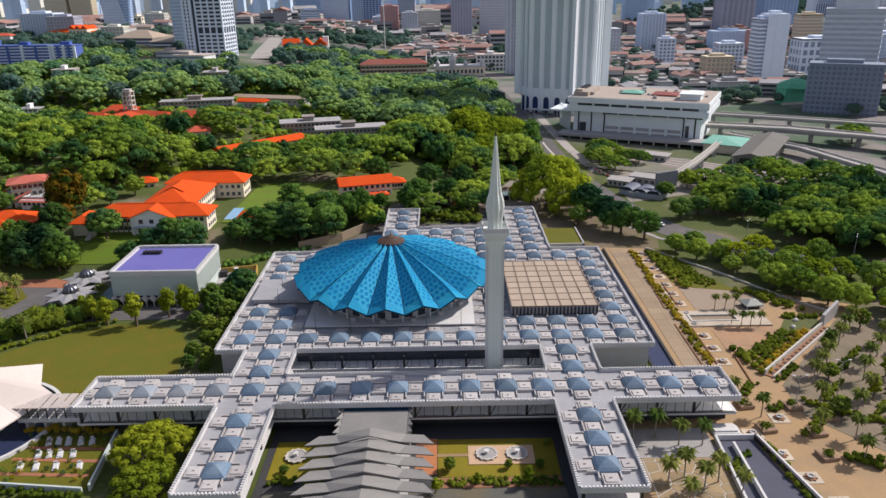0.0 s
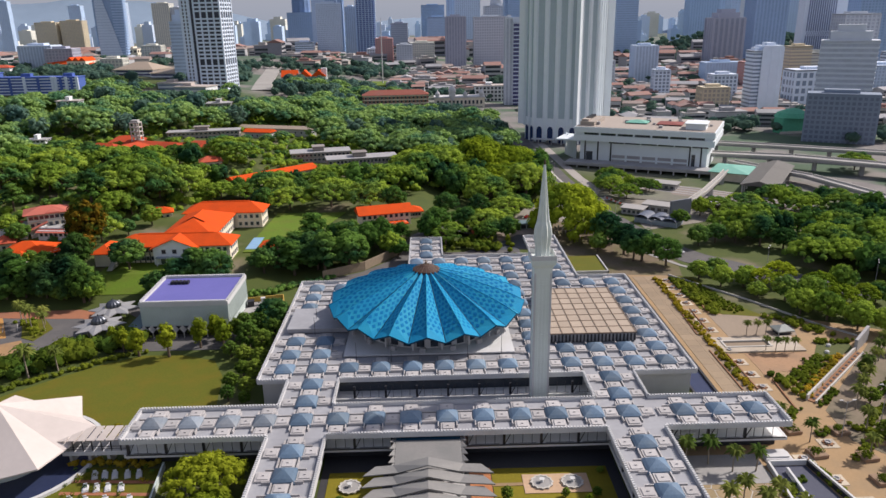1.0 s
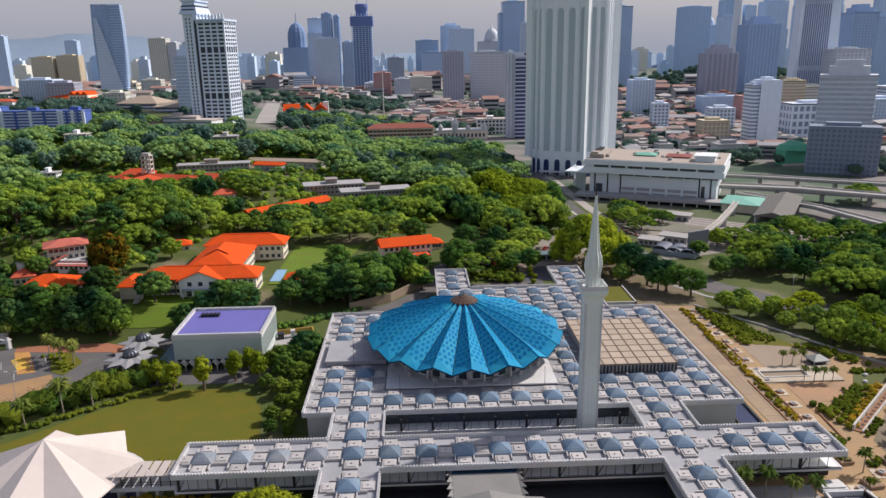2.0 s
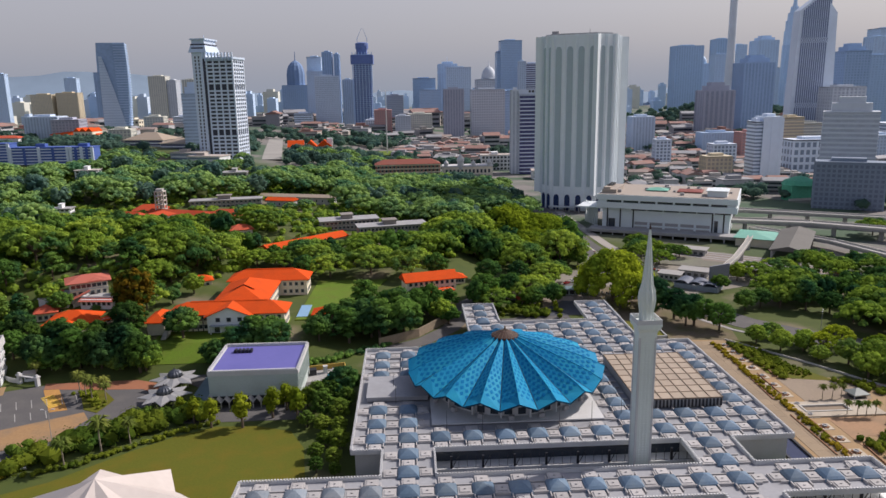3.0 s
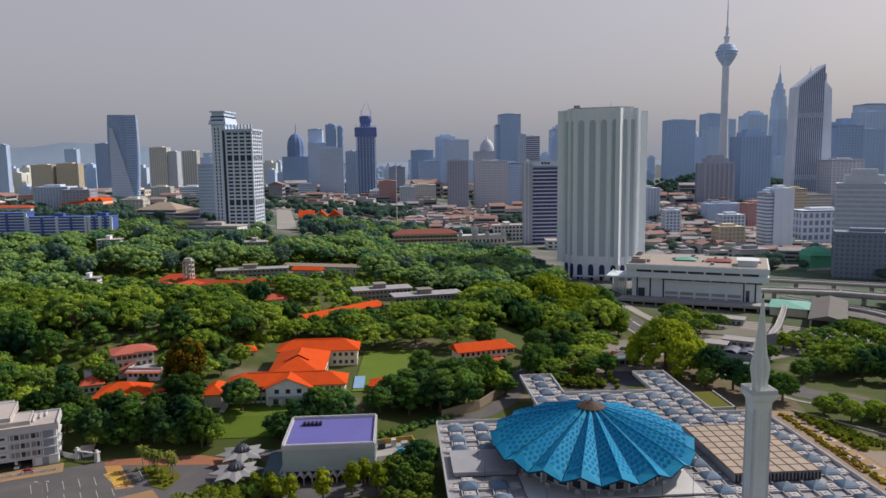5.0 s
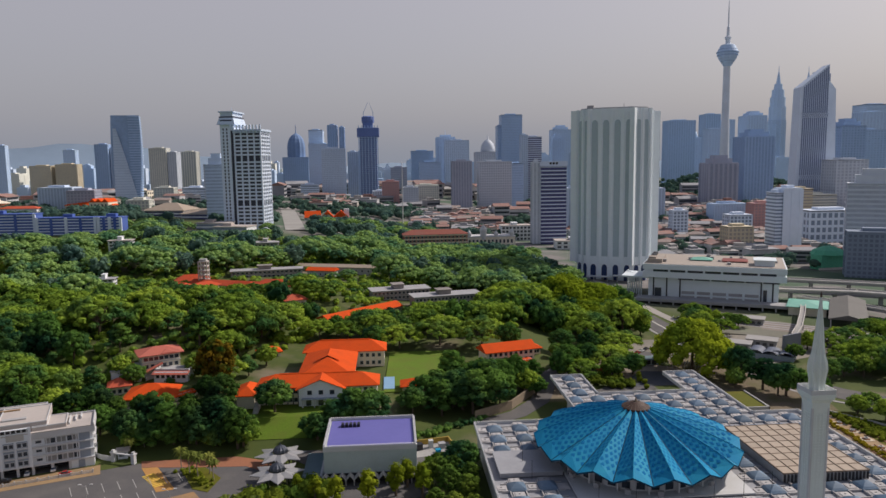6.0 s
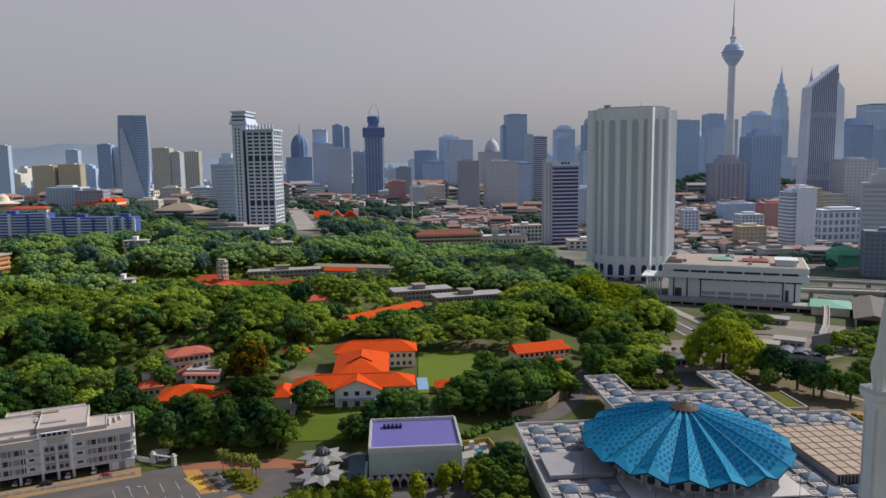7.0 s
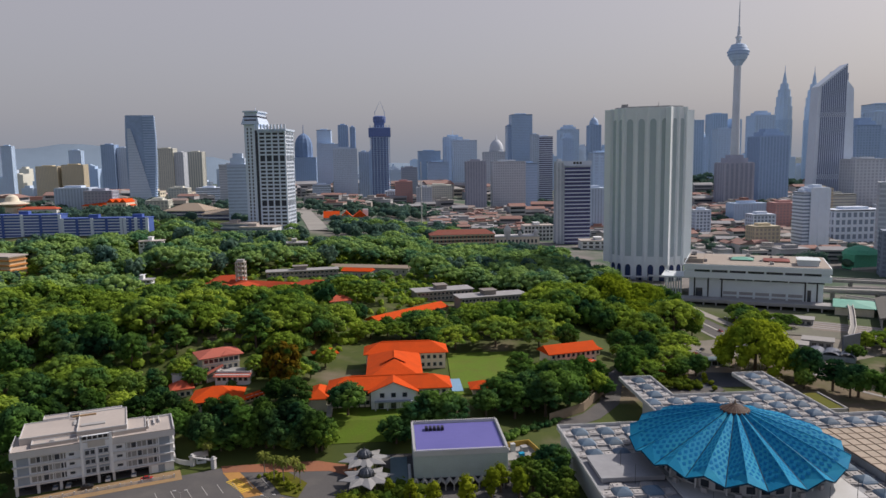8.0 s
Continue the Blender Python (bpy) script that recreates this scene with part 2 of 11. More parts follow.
M_CONCRETE = mat("grey_weathered_concrete", (0.33, 0.32, 0.31), 0.85, var=0.12, size=1.5, stain=(0.24, 0.235, 0.23), stain_amount=0.6)
# more blue still: haze over the far woods painted into the leaf colour
L_FAR = leaf_mat("hazed_far_leaves", (0.085, 0.17, 0.145), (0.135, 0.225, 0.16))


# ---- shapes ----
def quad(bm, *pts):
    return bm.faces.new([bm.verts.new(p) for p in pts])


def box(bm, x0, x1, y0, y1, z0, z1):
    v = [bm.verts.new((x, y, z)) for z in (z0, z1) for y in (y0, y1) for x in (x0, x1)]
    for f in ((0, 2, 3, 1), (4, 5, 7, 6), (0, 1, 5, 4), (2, 6, 7, 3), (0, 4, 6, 2), (1, 3, 7, 5)):
        bm.faces.new([v[i] for i in f])
    return v


def turned_box(bm, cx, cy, w, d, z0, z1, deg):
    c, s = cos(radians(deg)), sin(radians(deg))
    for v in box(bm, -w / 2, w / 2, -d / 2, d / 2, z0, z1):
        x, y, z = v.co
        v.co = (cx + x * c - y * s, cy + x * s + y * c, z)


def prism(bm, pts, z0, z1):
    lo, hi = [bm.verts.new((x, y, z0)) for x, y in pts], [bm.verts.new((x, y, z1)) for x, y in pts]
    bm.faces.new(hi)
    bm.faces.new(lo[::-1])
    for i in range(len(pts)):
        j = (i + 1) % len(pts)
        bm.faces.new((lo[i], lo[j], hi[j], hi[i]))


def rings(bm, profile, sides=16, cx=0, cy=0, turn=0.0, flute=0.0, cap=True):
    """A turned body: (radius, height) pairs from below to above; flute narrows every other side."""
    loops = []
    for r, z in profile:
        loops.append([bm.verts.new((cx + r * (1 - flute * (i % 2)) * cos(turn + 2 * pi * i / sides), cy + r * (1 - flute * (i % 2)) * sin(turn + 2 * pi * i / sides), z)) for i in range(sides)])
    for a, b in zip(loops, loops[1:]):
        for i in range(sides):
            j = (i + 1) % sides
            bm.faces.new((a[i], a[j], b[j], b[i]))
    if cap:
        bm.faces.new(loops[-1])
        bm.faces.new(loops[0][::-1])


def hip(bm, x0, x1, y0, y1, z, rise, over=0.8, gable=False):
    """A hipped (or gabled) roof with thick eaves over a rectangle."""
    x0, x1, y0, y1 = x0 - over, x1 + over, y0 - over, y1 + over
    w, d = x1 - x0, y1 - y0
    inset = 0 if gable else min(w, d) / 2
    if w >= d:
        ra, rb = (x0 + inset, (y0 + y1) / 2, z + rise), (x1 - inset, (y0 + y1) / 2, z + rise)
    else:
        ra, rb = ((x0 + x1) / 2, y0 + inset, z + rise), ((x0 + x1) / 2, y1 - inset, z + rise)
    c = [bm.verts.new(p) for p in ((x0, y0, z), (x1, y0, z), (x1, y1, z), (x0, y1, z))]
    low = [bm.verts.new((p.co.x, p.co.y, z - 0.35)) for p in c]
    a, b = bm.verts.new(ra), bm.verts.new(rb)
    faces = ((c[0], c[1], b, a), (c[1], c[2], b), (c[2], c[3], a, b), (c[3], c[0], a)) if w >= d else ((c[0], c[1], a), (c[1], c[2], b, a), (c[2], c[3], b), (c[3], c[0], a, b))
    for f in faces:
        bm.faces.new(f)
    bm.faces.new(low[::-1])
    for i in range(4):
        j = (i + 1) % 4
        bm.faces.new((low[i], low[j], c[j], c[i]))


def limb(bm, a, b, r0, r1, sides=6):
    a, b = Vector(a), Vector(b)
    d = (b - a).normalized()
    u = d.orthogonal().normalized()
    v = d.cross(u)
    lo = [bm.verts.new(a + (u * cos(2 * pi * i / sides) + v * sin(2 * pi * i / sides)) * r0) for i in range(sides)]
    hi = [bm.verts.new(b + (u * cos(2 * pi * i / sides) + v * sin(2 * pi * i / sides)) * r1) for i in range(sides)]
    for i in range(sides):
        j = (i + 1) % sides
        bm.faces.new((lo[i], lo[j], hi[j], hi[i]))


def mesh_of(name, bm, material, smooth=False):
    me = bpy.data.meshes.new(name)
    bm.normal_update()
    bm.to_mesh(me)
    bm.free()
    me.materials.append(material)
    if smooth:
        me.shade_smooth()
    return me


def thing(name, label, category, at=(0, 0, 0), turn=0.0, group="", kind=""):
    ob = new(name)
    ob.empty_display_size = 1.0
    ob.matrix_basis = pose(*at, 0, 0, turn)
    return tagged(ob, label, category, group, kind)


def part(name, bm, material, parent, label="", smooth=False):
    ob = new(name, mesh_of(name, bm, material, smooth))
    ob.parent = parent
    return tagged(ob, label)


def piece(name, me, parent, at, turn=0.0, scale=(1, 1, 1)):
    ob = new(name, me)
    ob.parent = parent
    ob.matrix_basis = pose(*at, 0, 0, turn) @ Matrix.Diagonal((*scale, 1))
    return ob


def single(name, bm, material, label, category, kind="", group="", smooth=False):
    return tagged(new(name, mesh_of(name, bm, material, smooth)), label, category, group, kind)


# ---- lie of the land ----
HILLS = ((-420, 850, 230, 34), (-150, 515, 90, 10), (-250, 400, 70, 12), (-650, 1350, 330, 40), (560, 1190, 150, 24), (740, 1830, 200, 60), (-200, 1850, 300, 22))


def land(x, y):
    """Height of the ground; the mosque stands on a level terrace, the school on a higher one behind a bank."""
    z = sum(h * math.exp(-((x - a) ** 2 + (y - b) ** 2) / (2 * s * s)) for a, b, s, h in HILLS)
    east = min(1, max(0, (x + 195) / 40))
    f = min(1, max(0, (y - 325 - 100 * east) / 70))
    bank = 1.0
    for q in ((x + 240) / 45, (6 - x) / 20, (y - 284 - 56 * min(1, max(0, (x + 105) / 40))) / 20):
        q = min(1, max(0, q))
        bank *= q * q * (3 - 2 * q)
    return max(z * f * f * (3 - 2 * f), 7.6 * bank)
# ---- ground ----
def ground_sheet():
    xs = [-5200, -3500, -2400, -1700, -1200] + list(range(-900, 701, 20)) + [900, 1200, 1700, 2400, 3500, 5200]
    ys = [-1500, -600, -200] + list(range(0, 1401, 20)) + [1500, 1650, 1800, 2000, 2300, 2700, 3200, 3900, 4900]
    me = bpy.data.meshes.new("ground")
    verts = [(x, y, land(x, y) - 0.05) for y in ys for x in xs]
    w = len(xs)
    me.from_pydata(verts, [], [(j * w + i, j * w + i + 1, (j + 1) * w + i + 1, (j + 1) * w + i) for j in range(len(ys) - 1) for i in range(w - 1)])
    me.materials.append(ground_mat())
    me.shade_smooth()
    tagged(new("ground", me), "grassy and paved land rising to wooded hills", "ground", kind="structure")


ground_sheet()


def sheet(name, pts, z, material, label, category="ground", kind="structure", thick=0.06, follow=False):
    """A flat area with its own small thickness."""
    bm = bmesh.new()
    prism(bm, pts, z - thick, z)
    return single(name, bm, material, label, category, kind)


def ribbon(name, pts, width, material, label, lift=0.08, category="road", kind="structure", thick=0.2, height=None):
    """A road that follows the land, or stands at a height of its own."""
    bm = bmesh.new()
    fine = []
    for (x0, y0), (x1, y1) in zip(pts, pts[1:]):
        k = max(1, int(sqrt((x1 - x0) ** 2 + (y1 - y0) ** 2) / 10))
        fine += [(x0 + (x1 - x0) * i / k, y0 + (y1 - y0) * i / k) for i in range(k)]
    fine.append(pts[-1])
    rows_ = []
    for i, (x, y) in enumerate(fine):
        a, b = fine[max(0, i - 1)], fine[min(len(fine) - 1, i + 1)]
        dx, dy = b[0] - a[0], b[1] - a[1]
        d = sqrt(dx * dx + dy * dy)
        nx, ny = -dy / d * width / 2, dx / d * width / 2
        z = height if height is not None else max(land(x + nx, y + ny), land(x - nx, y - ny), land(x, y)) + lift
        rows_.append([bm.verts.new((x + nx, y + ny, z)), bm.verts.new((x - nx, y - ny, z)), bm.verts.new((x - nx, y - ny, z - thick)), bm.verts.new((x + nx, y + ny, z - thick))])
    for a, b in zip(rows_, rows_[1:]):
        for i in range(4):
            j = (i + 1) % 4
            bm.faces.new((a[i], a[j], b[j], b[i]))
    bm.faces.new(rows_[0])
    bm.faces.new(rows_[-1][::-1])
    return single(name, bm, material, label, category, kind)


def lawn():
    pts = [(-186, 150), (-178, 190), (-160.7, 199.5), (-143, 216.8), (-131, 226.5), (-119.5, 232.5), (-106, 232), (-93, 227), (-87, 215), (-84, 196), (-84, 178), (-98, 178), (-110, 181), (-125, 175), (-150, 150)]
    sheet("lawn", pts, 0.06, M_LAWN, "smooth mown lawn, green with yellowed patches")
    bm = bmesh.new()
    prism(bm, [(-106, 325), (-103, 394.5), (-64.7, 394.5), (-83.5, 325)], 5.0, 8.0)
    single("school_field", bm, M_FIELD, "flat mown school playing field", "field", "structure")


lawn()
# ---- the mosque ----
CELL = 9.88
HALF = CELL / 2
ROOF = 10.0
DECK = ROOF - 0.75
MOSQUE = thing("mosque", "modernist white mosque with a folded blue umbrella roof", "mosque", (0, 0, 0))


def cupola_mesh(material):
    """A low square cupola with four bulging sides."""
    bm = bmesh.new()
    loops = []
    for k, (r, z) in enumerate(((3.0, 0.0), (3.0, 0.4), (2.75, 0.8), (2.15, 1.35), (1.25, 1.9), (0.3, 2.35))):
        loop = []
        for i in range(12):
            side, f = divmod(i, 3)
            u = -1 + 2 * f / 3
            x, y = ((u, -1), (1, u), (-u, 1), (-1, -u))[side]
            bulge = 1 + 0.09 * (1 - abs(u)) * (k > 1)
            loop.append(bm.verts.new((x * r * bulge, y * r * bulge, z)))
        loops.append(loop)
    for a, b in zip(loops, loops[1:]):
        for i in range(12):
            bm.faces.new((a[i], a[(i + 1) % 12], b[(i + 1) % 12], b[i]))
    bm.faces.new(loops[-1])
    return mesh_of("roof_cupola", bm, material)


def pad_mesh():
    """A raised white skylight pad with a small handle on it."""
    bm = bmesh.new()
    box(bm, -1.85, 1.85, -1.85, 1.85, 0, 0.55)
    box(bm, -1.35, 1.35, -1.35, 1.35, 0.55, 0.75)
    box(bm, -0.28, 0.28, -0.12, 0.12, 0.75, 1.0)
    return mesh_of("skylight_pad", bm, M_PAD)


CUPOLA, PALE_CUPOLA, PAD = cupola_mesh(M_CUPOLA), cupola_mesh(M_CUPOLA_PALE), pad_mesh()
SPOTS = {}


def taken(x, y):
    """Where the roof carries something larger than the cells."""
    return (-46.5 < x < 11 and 207 < y < 268) or (20 < x < 52.5 and 212 < y < 258.5) or (-68 < x < -44 and 225.5 < y < 246.5)


def roof_slab(x0, x1, y0, y1, xs, ys, label="", ribs=True):
    """A stretch of roof: slab with a deep fascia, low ribs between the cells, cupolas and pads."""
    bm = bmesh.new()
    box(bm, x0, x1, y0, y1, ROOF - 1.2, DECK)
    ob = part("roof_slab", bm, M_ROOFTOP, MOSQUE, label)
    bm = bmesh.new()
    done = set()
    for x in xs:
        for y in ys:
            for k in (-1, 1):
                if x0 + 0.6 < x + k * HALF / 2 < x1 - 0.6 and ("x", round(x + k * HALF / 2), round(y)) not in done:
                    done.add(("x", round(x + k * HALF / 2), round(y)))
                    a, b = max(y0 + 0.5, y - HALF), min(y1 - 0.5, y + HALF)
                    if not taken(x + k * HALF / 2, y) and b - a > 1:
                        box(bm, x + k * HALF / 2 - 0.16, x + k * HALF / 2 + 0.16, a, b, DECK, ROOF + 0.02)
                if y0 + 0.6 < y + k * HALF / 2 < y1 - 0.6 and ("y", round(x), round(y + k * HALF / 2)) not in done:
                    done.add(("y", round(x), round(y + k * HALF / 2)))
                    a, b = max(x0 + 0.5, x - HALF), min(x1 - 0.5, x + HALF)
                    if not taken(x, y + k * HALF / 2) and b - a > 1:
                        box(bm, a, b, y + k * HALF / 2 - 0.16, y + k * HALF / 2 + 0.16, DECK, ROOF)
    part("roof_rib", bm, M_PAD, ob)
    for x in xs:
        for y in ys:
            for dx, dy, me, name in ((0, 0, PALE_CUPOLA if x < -55 and y < 195 else CUPOLA, "roof_cupola"), (HALF, 0, PAD, "skylight_pad"), (-HALF, 0, PAD, "skylight_pad"), (0, HALF, PAD, "skylight_pad"), (0, -HALF, PAD, "skylight_pad")):
                px, py = x + dx, y + dy
                key = (round(px / 2), round(py / 2))
                if key in SPOTS or taken(px, py) or not (x0 + 1 < px < x1 - 1 and y0 + 1 < py < y1 - 1):
                    continue
                SPOTS[key] = 1
                piece(name, me, ob, (px, py, DECK))
    return ob


def parapet(runs):
    """Roof edges with fine teeth; each run is ((x, y), (x, y), outward normal)."""
    bm = bmesh.new()
    for (xa, ya), (xb, yb) in runs:
        d = sqrt((xb - xa) ** 2 + (yb - ya) ** 2)
        ux, uy = (xb - xa) / d, (yb - ya) / d
        turned_box(bm, (xa + xb) / 2, (ya + yb) / 2, d, 0.5, ROOF - 1.15, ROOF + 0.12, math.degrees(atan2(uy, ux)))
        k = int(d / 0.82)
        for i in range(k):
            f = (i + 0.5) / k
            turned_box(bm, xa + (xb - xa) * f, ya + (yb - ya) * f, 0.42, 0.62, ROOF + 0.12, ROOF + 0.55, math.degrees(atan2(uy, ux)))
    return part("toothed_parapet", bm, M_WHITE, MOSQUE)


COLS = [36 + CELL * k for k in range(-10, 3)]           # -62.8 .. 55.8
ROWS_Y = [170.3 + CELL * k for k in range(0, 11)]       # 170.3 .. 269.1
roof_slab(-69.7, 62.9, 192.8, 276.5, COLS, ROWS_Y[3:], "flat white roof set with blue-grey cupolas")
roof_slab(-98.5, 43.5, 162.4, 177.8, [36 + CELL * k for k in range(-13, 1)], ROWS_Y[:1])
roof_slab(43.5, 77, 162.4, 177.8, [36 + CELL * 1.5, 36 + CELL * 2.5, 36 + CELL * 3.5], ROWS_Y[:1])
for cx in (36, 36 - 9 * CELL):
    roof_slab(cx - 7.6, cx + 7.6, 177.8, 192.8, [cx], ROWS_Y[1:3])
    roof_slab(cx - 7.6, cx + 7.6, 127.3, 162.4, [cx], [155.5, 145.6, 135.7])
roof_slab(-26.4, 43.4, 276.5, 306.3, [36 - CELL * k for k in range(0, 7)], [279, 288.9, 298.8])
for cx in (-19, 36):
    roof_slab(cx - 7.4, cx + 7.4, 306.3, 334, [cx], [308.7, 318.6, 328.5])
L, R = 36 - 9 * CELL - 7.6, 36 + 7.6
parapet([((-98.5, 162.4), (L, 162.4)), ((L, 162.4), (L, 127.3)), ((L, 127.3), (L + 15.2, 127.3)), ((L + 15.2, 127.3), (L + 15.2, 162.4)), ((L + 15.2, 162.4), (R - 15.2, 162.4)), ((R - 15.2, 162.4), (R - 15.2, 127.3)),
         ((R - 15.2, 127.3), (R, 127.3)), ((R, 127.3), (R, 162.4)), ((R, 162.4), (77, 162.4)), ((77, 162.4), (77, 177.8)), ((77, 177.8), (R, 177.8)), ((R, 177.8), (R, 192.8)), ((R, 192.8), (62.9, 192.8)),
         ((62.9, 192.8), (62.9, 276.5)), ((62.9, 276.5), (43.4, 276.5)), ((43.4, 276.5), (43.4, 334)), ((43.4, 334), (28.6, 334)), ((28.6, 334), (28.6, 306.3)), ((28.6, 306.3), (-11.6, 306.3)), ((-11.6, 306.3), (-11.6, 334)),
         ((-11.6, 334), (-26.4, 334)), ((-26.4, 334), (-26.4, 276.5)), ((-26.4, 276.5), (-69.7, 276.5)), ((-69.7, 276.5), (-69.7, 192.8)), ((-69.7, 192.8), (L, 192.8)), ((L, 192.8), (L, 177.8)), ((L, 177.8), (-98.5, 177.8)), ((-98.5, 177.8), (-98.5, 162.4)),
         ((L + 15.2, 177.8), (R - 15.2, 177.8)), ((L + 15.2, 192.8), (R - 15.2, 192.8)), ((L + 15.2, 177.8), (L + 15.2, 192.8)), ((R - 15.2, 177.8), (R - 15.2, 192.8))])


def mosque_walls():
    """Podium, lower walls, galleries with black columns and thin braces."""
    bm = bmesh.new()
    box(bm, -68.7, 61.9, 194.5, 275.5, 0, ROOF - 1.3)
    box(bm, -25.4, 42.4, 275.5, 305.3, 0, ROOF - 1.3)
    part("hall_wall", bm, M_WHITE, MOSQUE, "white rendered hall walls")
    bm = bmesh.new()
    box(bm, L + 15, R - 15, 194.3, 194.5, 4.9, ROOF - 1.3)
    part("hall_glazing", bm, M_GLASS, MOSQUE, "dark glazed hall front")
    for x0, x1, y0, y1 in ((-98.5, 77, 163.4, 176.8), (L + 0.8, L + 14.4, 127.6, 163.4), (R - 14.4, R - 0.8, 127.6, 163.4), (L + 0.8, L + 14.4, 176.8, 194.5), (R - 14.4, R - 0.8, 176.8, 194.5), (L + 14.4, R - 14.4, 189.5, 194.3)):
        bm = bmesh.new()
        box(bm, x0, x1, y0, y1, 4.0, 4.9)
        part("gallery_floor", bm, M_WHITE, MOSQUE, "raised white gallery floor")
    # solid blocks in near-black paint in the shaded void below the floors
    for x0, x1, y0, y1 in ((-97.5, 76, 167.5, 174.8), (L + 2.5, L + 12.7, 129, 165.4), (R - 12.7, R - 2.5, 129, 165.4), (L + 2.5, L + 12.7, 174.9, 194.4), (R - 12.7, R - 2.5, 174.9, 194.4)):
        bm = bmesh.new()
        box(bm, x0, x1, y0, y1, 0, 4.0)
        part("undercroft", bm, M_UNDER_SHADE, MOSQUE)
    # unseen white slab, added to bounce light into the gallery
    bm = bmesh.new()
    box(bm, -98, 76.5, 162.9, 177.3, ROOF - 1.3, ROOF - 1.2)
    part("gallery_ceiling", bm, mat("white_ceiling_paint", (0.78, 0.80, 0.79), 0.7, var=0.04), MOSQUE, "white gallery ceiling added to bounce light")
    bm = bmesh.new()
    box(bm, -97.6, 76, 164, 176.2, 4.9, 4.96)
    part("terrazzo", bm, M_FLOORTILE, MOSQUE)
    for x0, x1 in ((-97.8, L + 0.8), (L + 14.4, R - 14.4), (R - 0.8, 76.4)):
        bm = bmesh.new()
        box(bm, x0, x1, 163.2, 163.4, 4.75, 5.05)
        part("gallery_edge", bm, M_DARK, MOSQUE, "thin black edge of the gallery floor")
    # columns of the long gallery, one object each
    post = bmesh.new()
    box(post, -0.32, 0.32, -0.32, 0.32, 4.9, ROOF - 1.3)
    post_me = mesh_of("column", post, M_DARK)
    brace = bmesh.new()
    turned_box(brace, 0, 0, 0.12, 0.12, 4.9, ROOF - 1.3, 0)
    box(brace, -1.2, 1.2, -0.06, 0.06, 4.9, 5.0)
    brace_me = mesh_of("screen_bar", brace, M_DARK)
    strut = bmesh.new()
    limb(strut, (0.3, 0, 5.0), (2.1, 0, ROOF - 1.35), 0.13, 0.13, 4)
    strut_me = mesh_of("brace", strut, M_DARK)
    for k in range(-14, 4):
        x = 36 + CELL * k + (4.94 if k > 0 else 0) - 4.94
        if x > 76 or x < -98:
            continue
        for y in (163.9, 176.3):
            piece("column", post_me, MOSQUE, (x, y, 0))
        piece("brace", strut_me, MOSQUE, (x, 163.9, 0))
        for j in (-2.5, 0, 2.5):
            piece("screen_bar", brace_me, MOSQUE, (x + 4.94 + j, 163.9, 0))
    for cx in (L + 7.6, R - 7.6):
        for y in (128.6, 140.6, 150.5):
            for sx in (-6.4, 6.4):
                piece("column", post_me, MOSQUE, (cx + sx, y, 0))
    for k in range(8):
        piece("column", post_me, MOSQUE, (-40.5 + 9.3 * k, 190, 0))
        piece("brace", strut_me, MOSQUE, (-40.5 + 9.3 * k, 190, 0))
        for j in (-2.5, 0, 2.5):
            piece("screen_bar", brace_me, MOSQUE, (-40.5 + 9.3 * k + 4.7 + j, 190, 0))


mosque_walls()


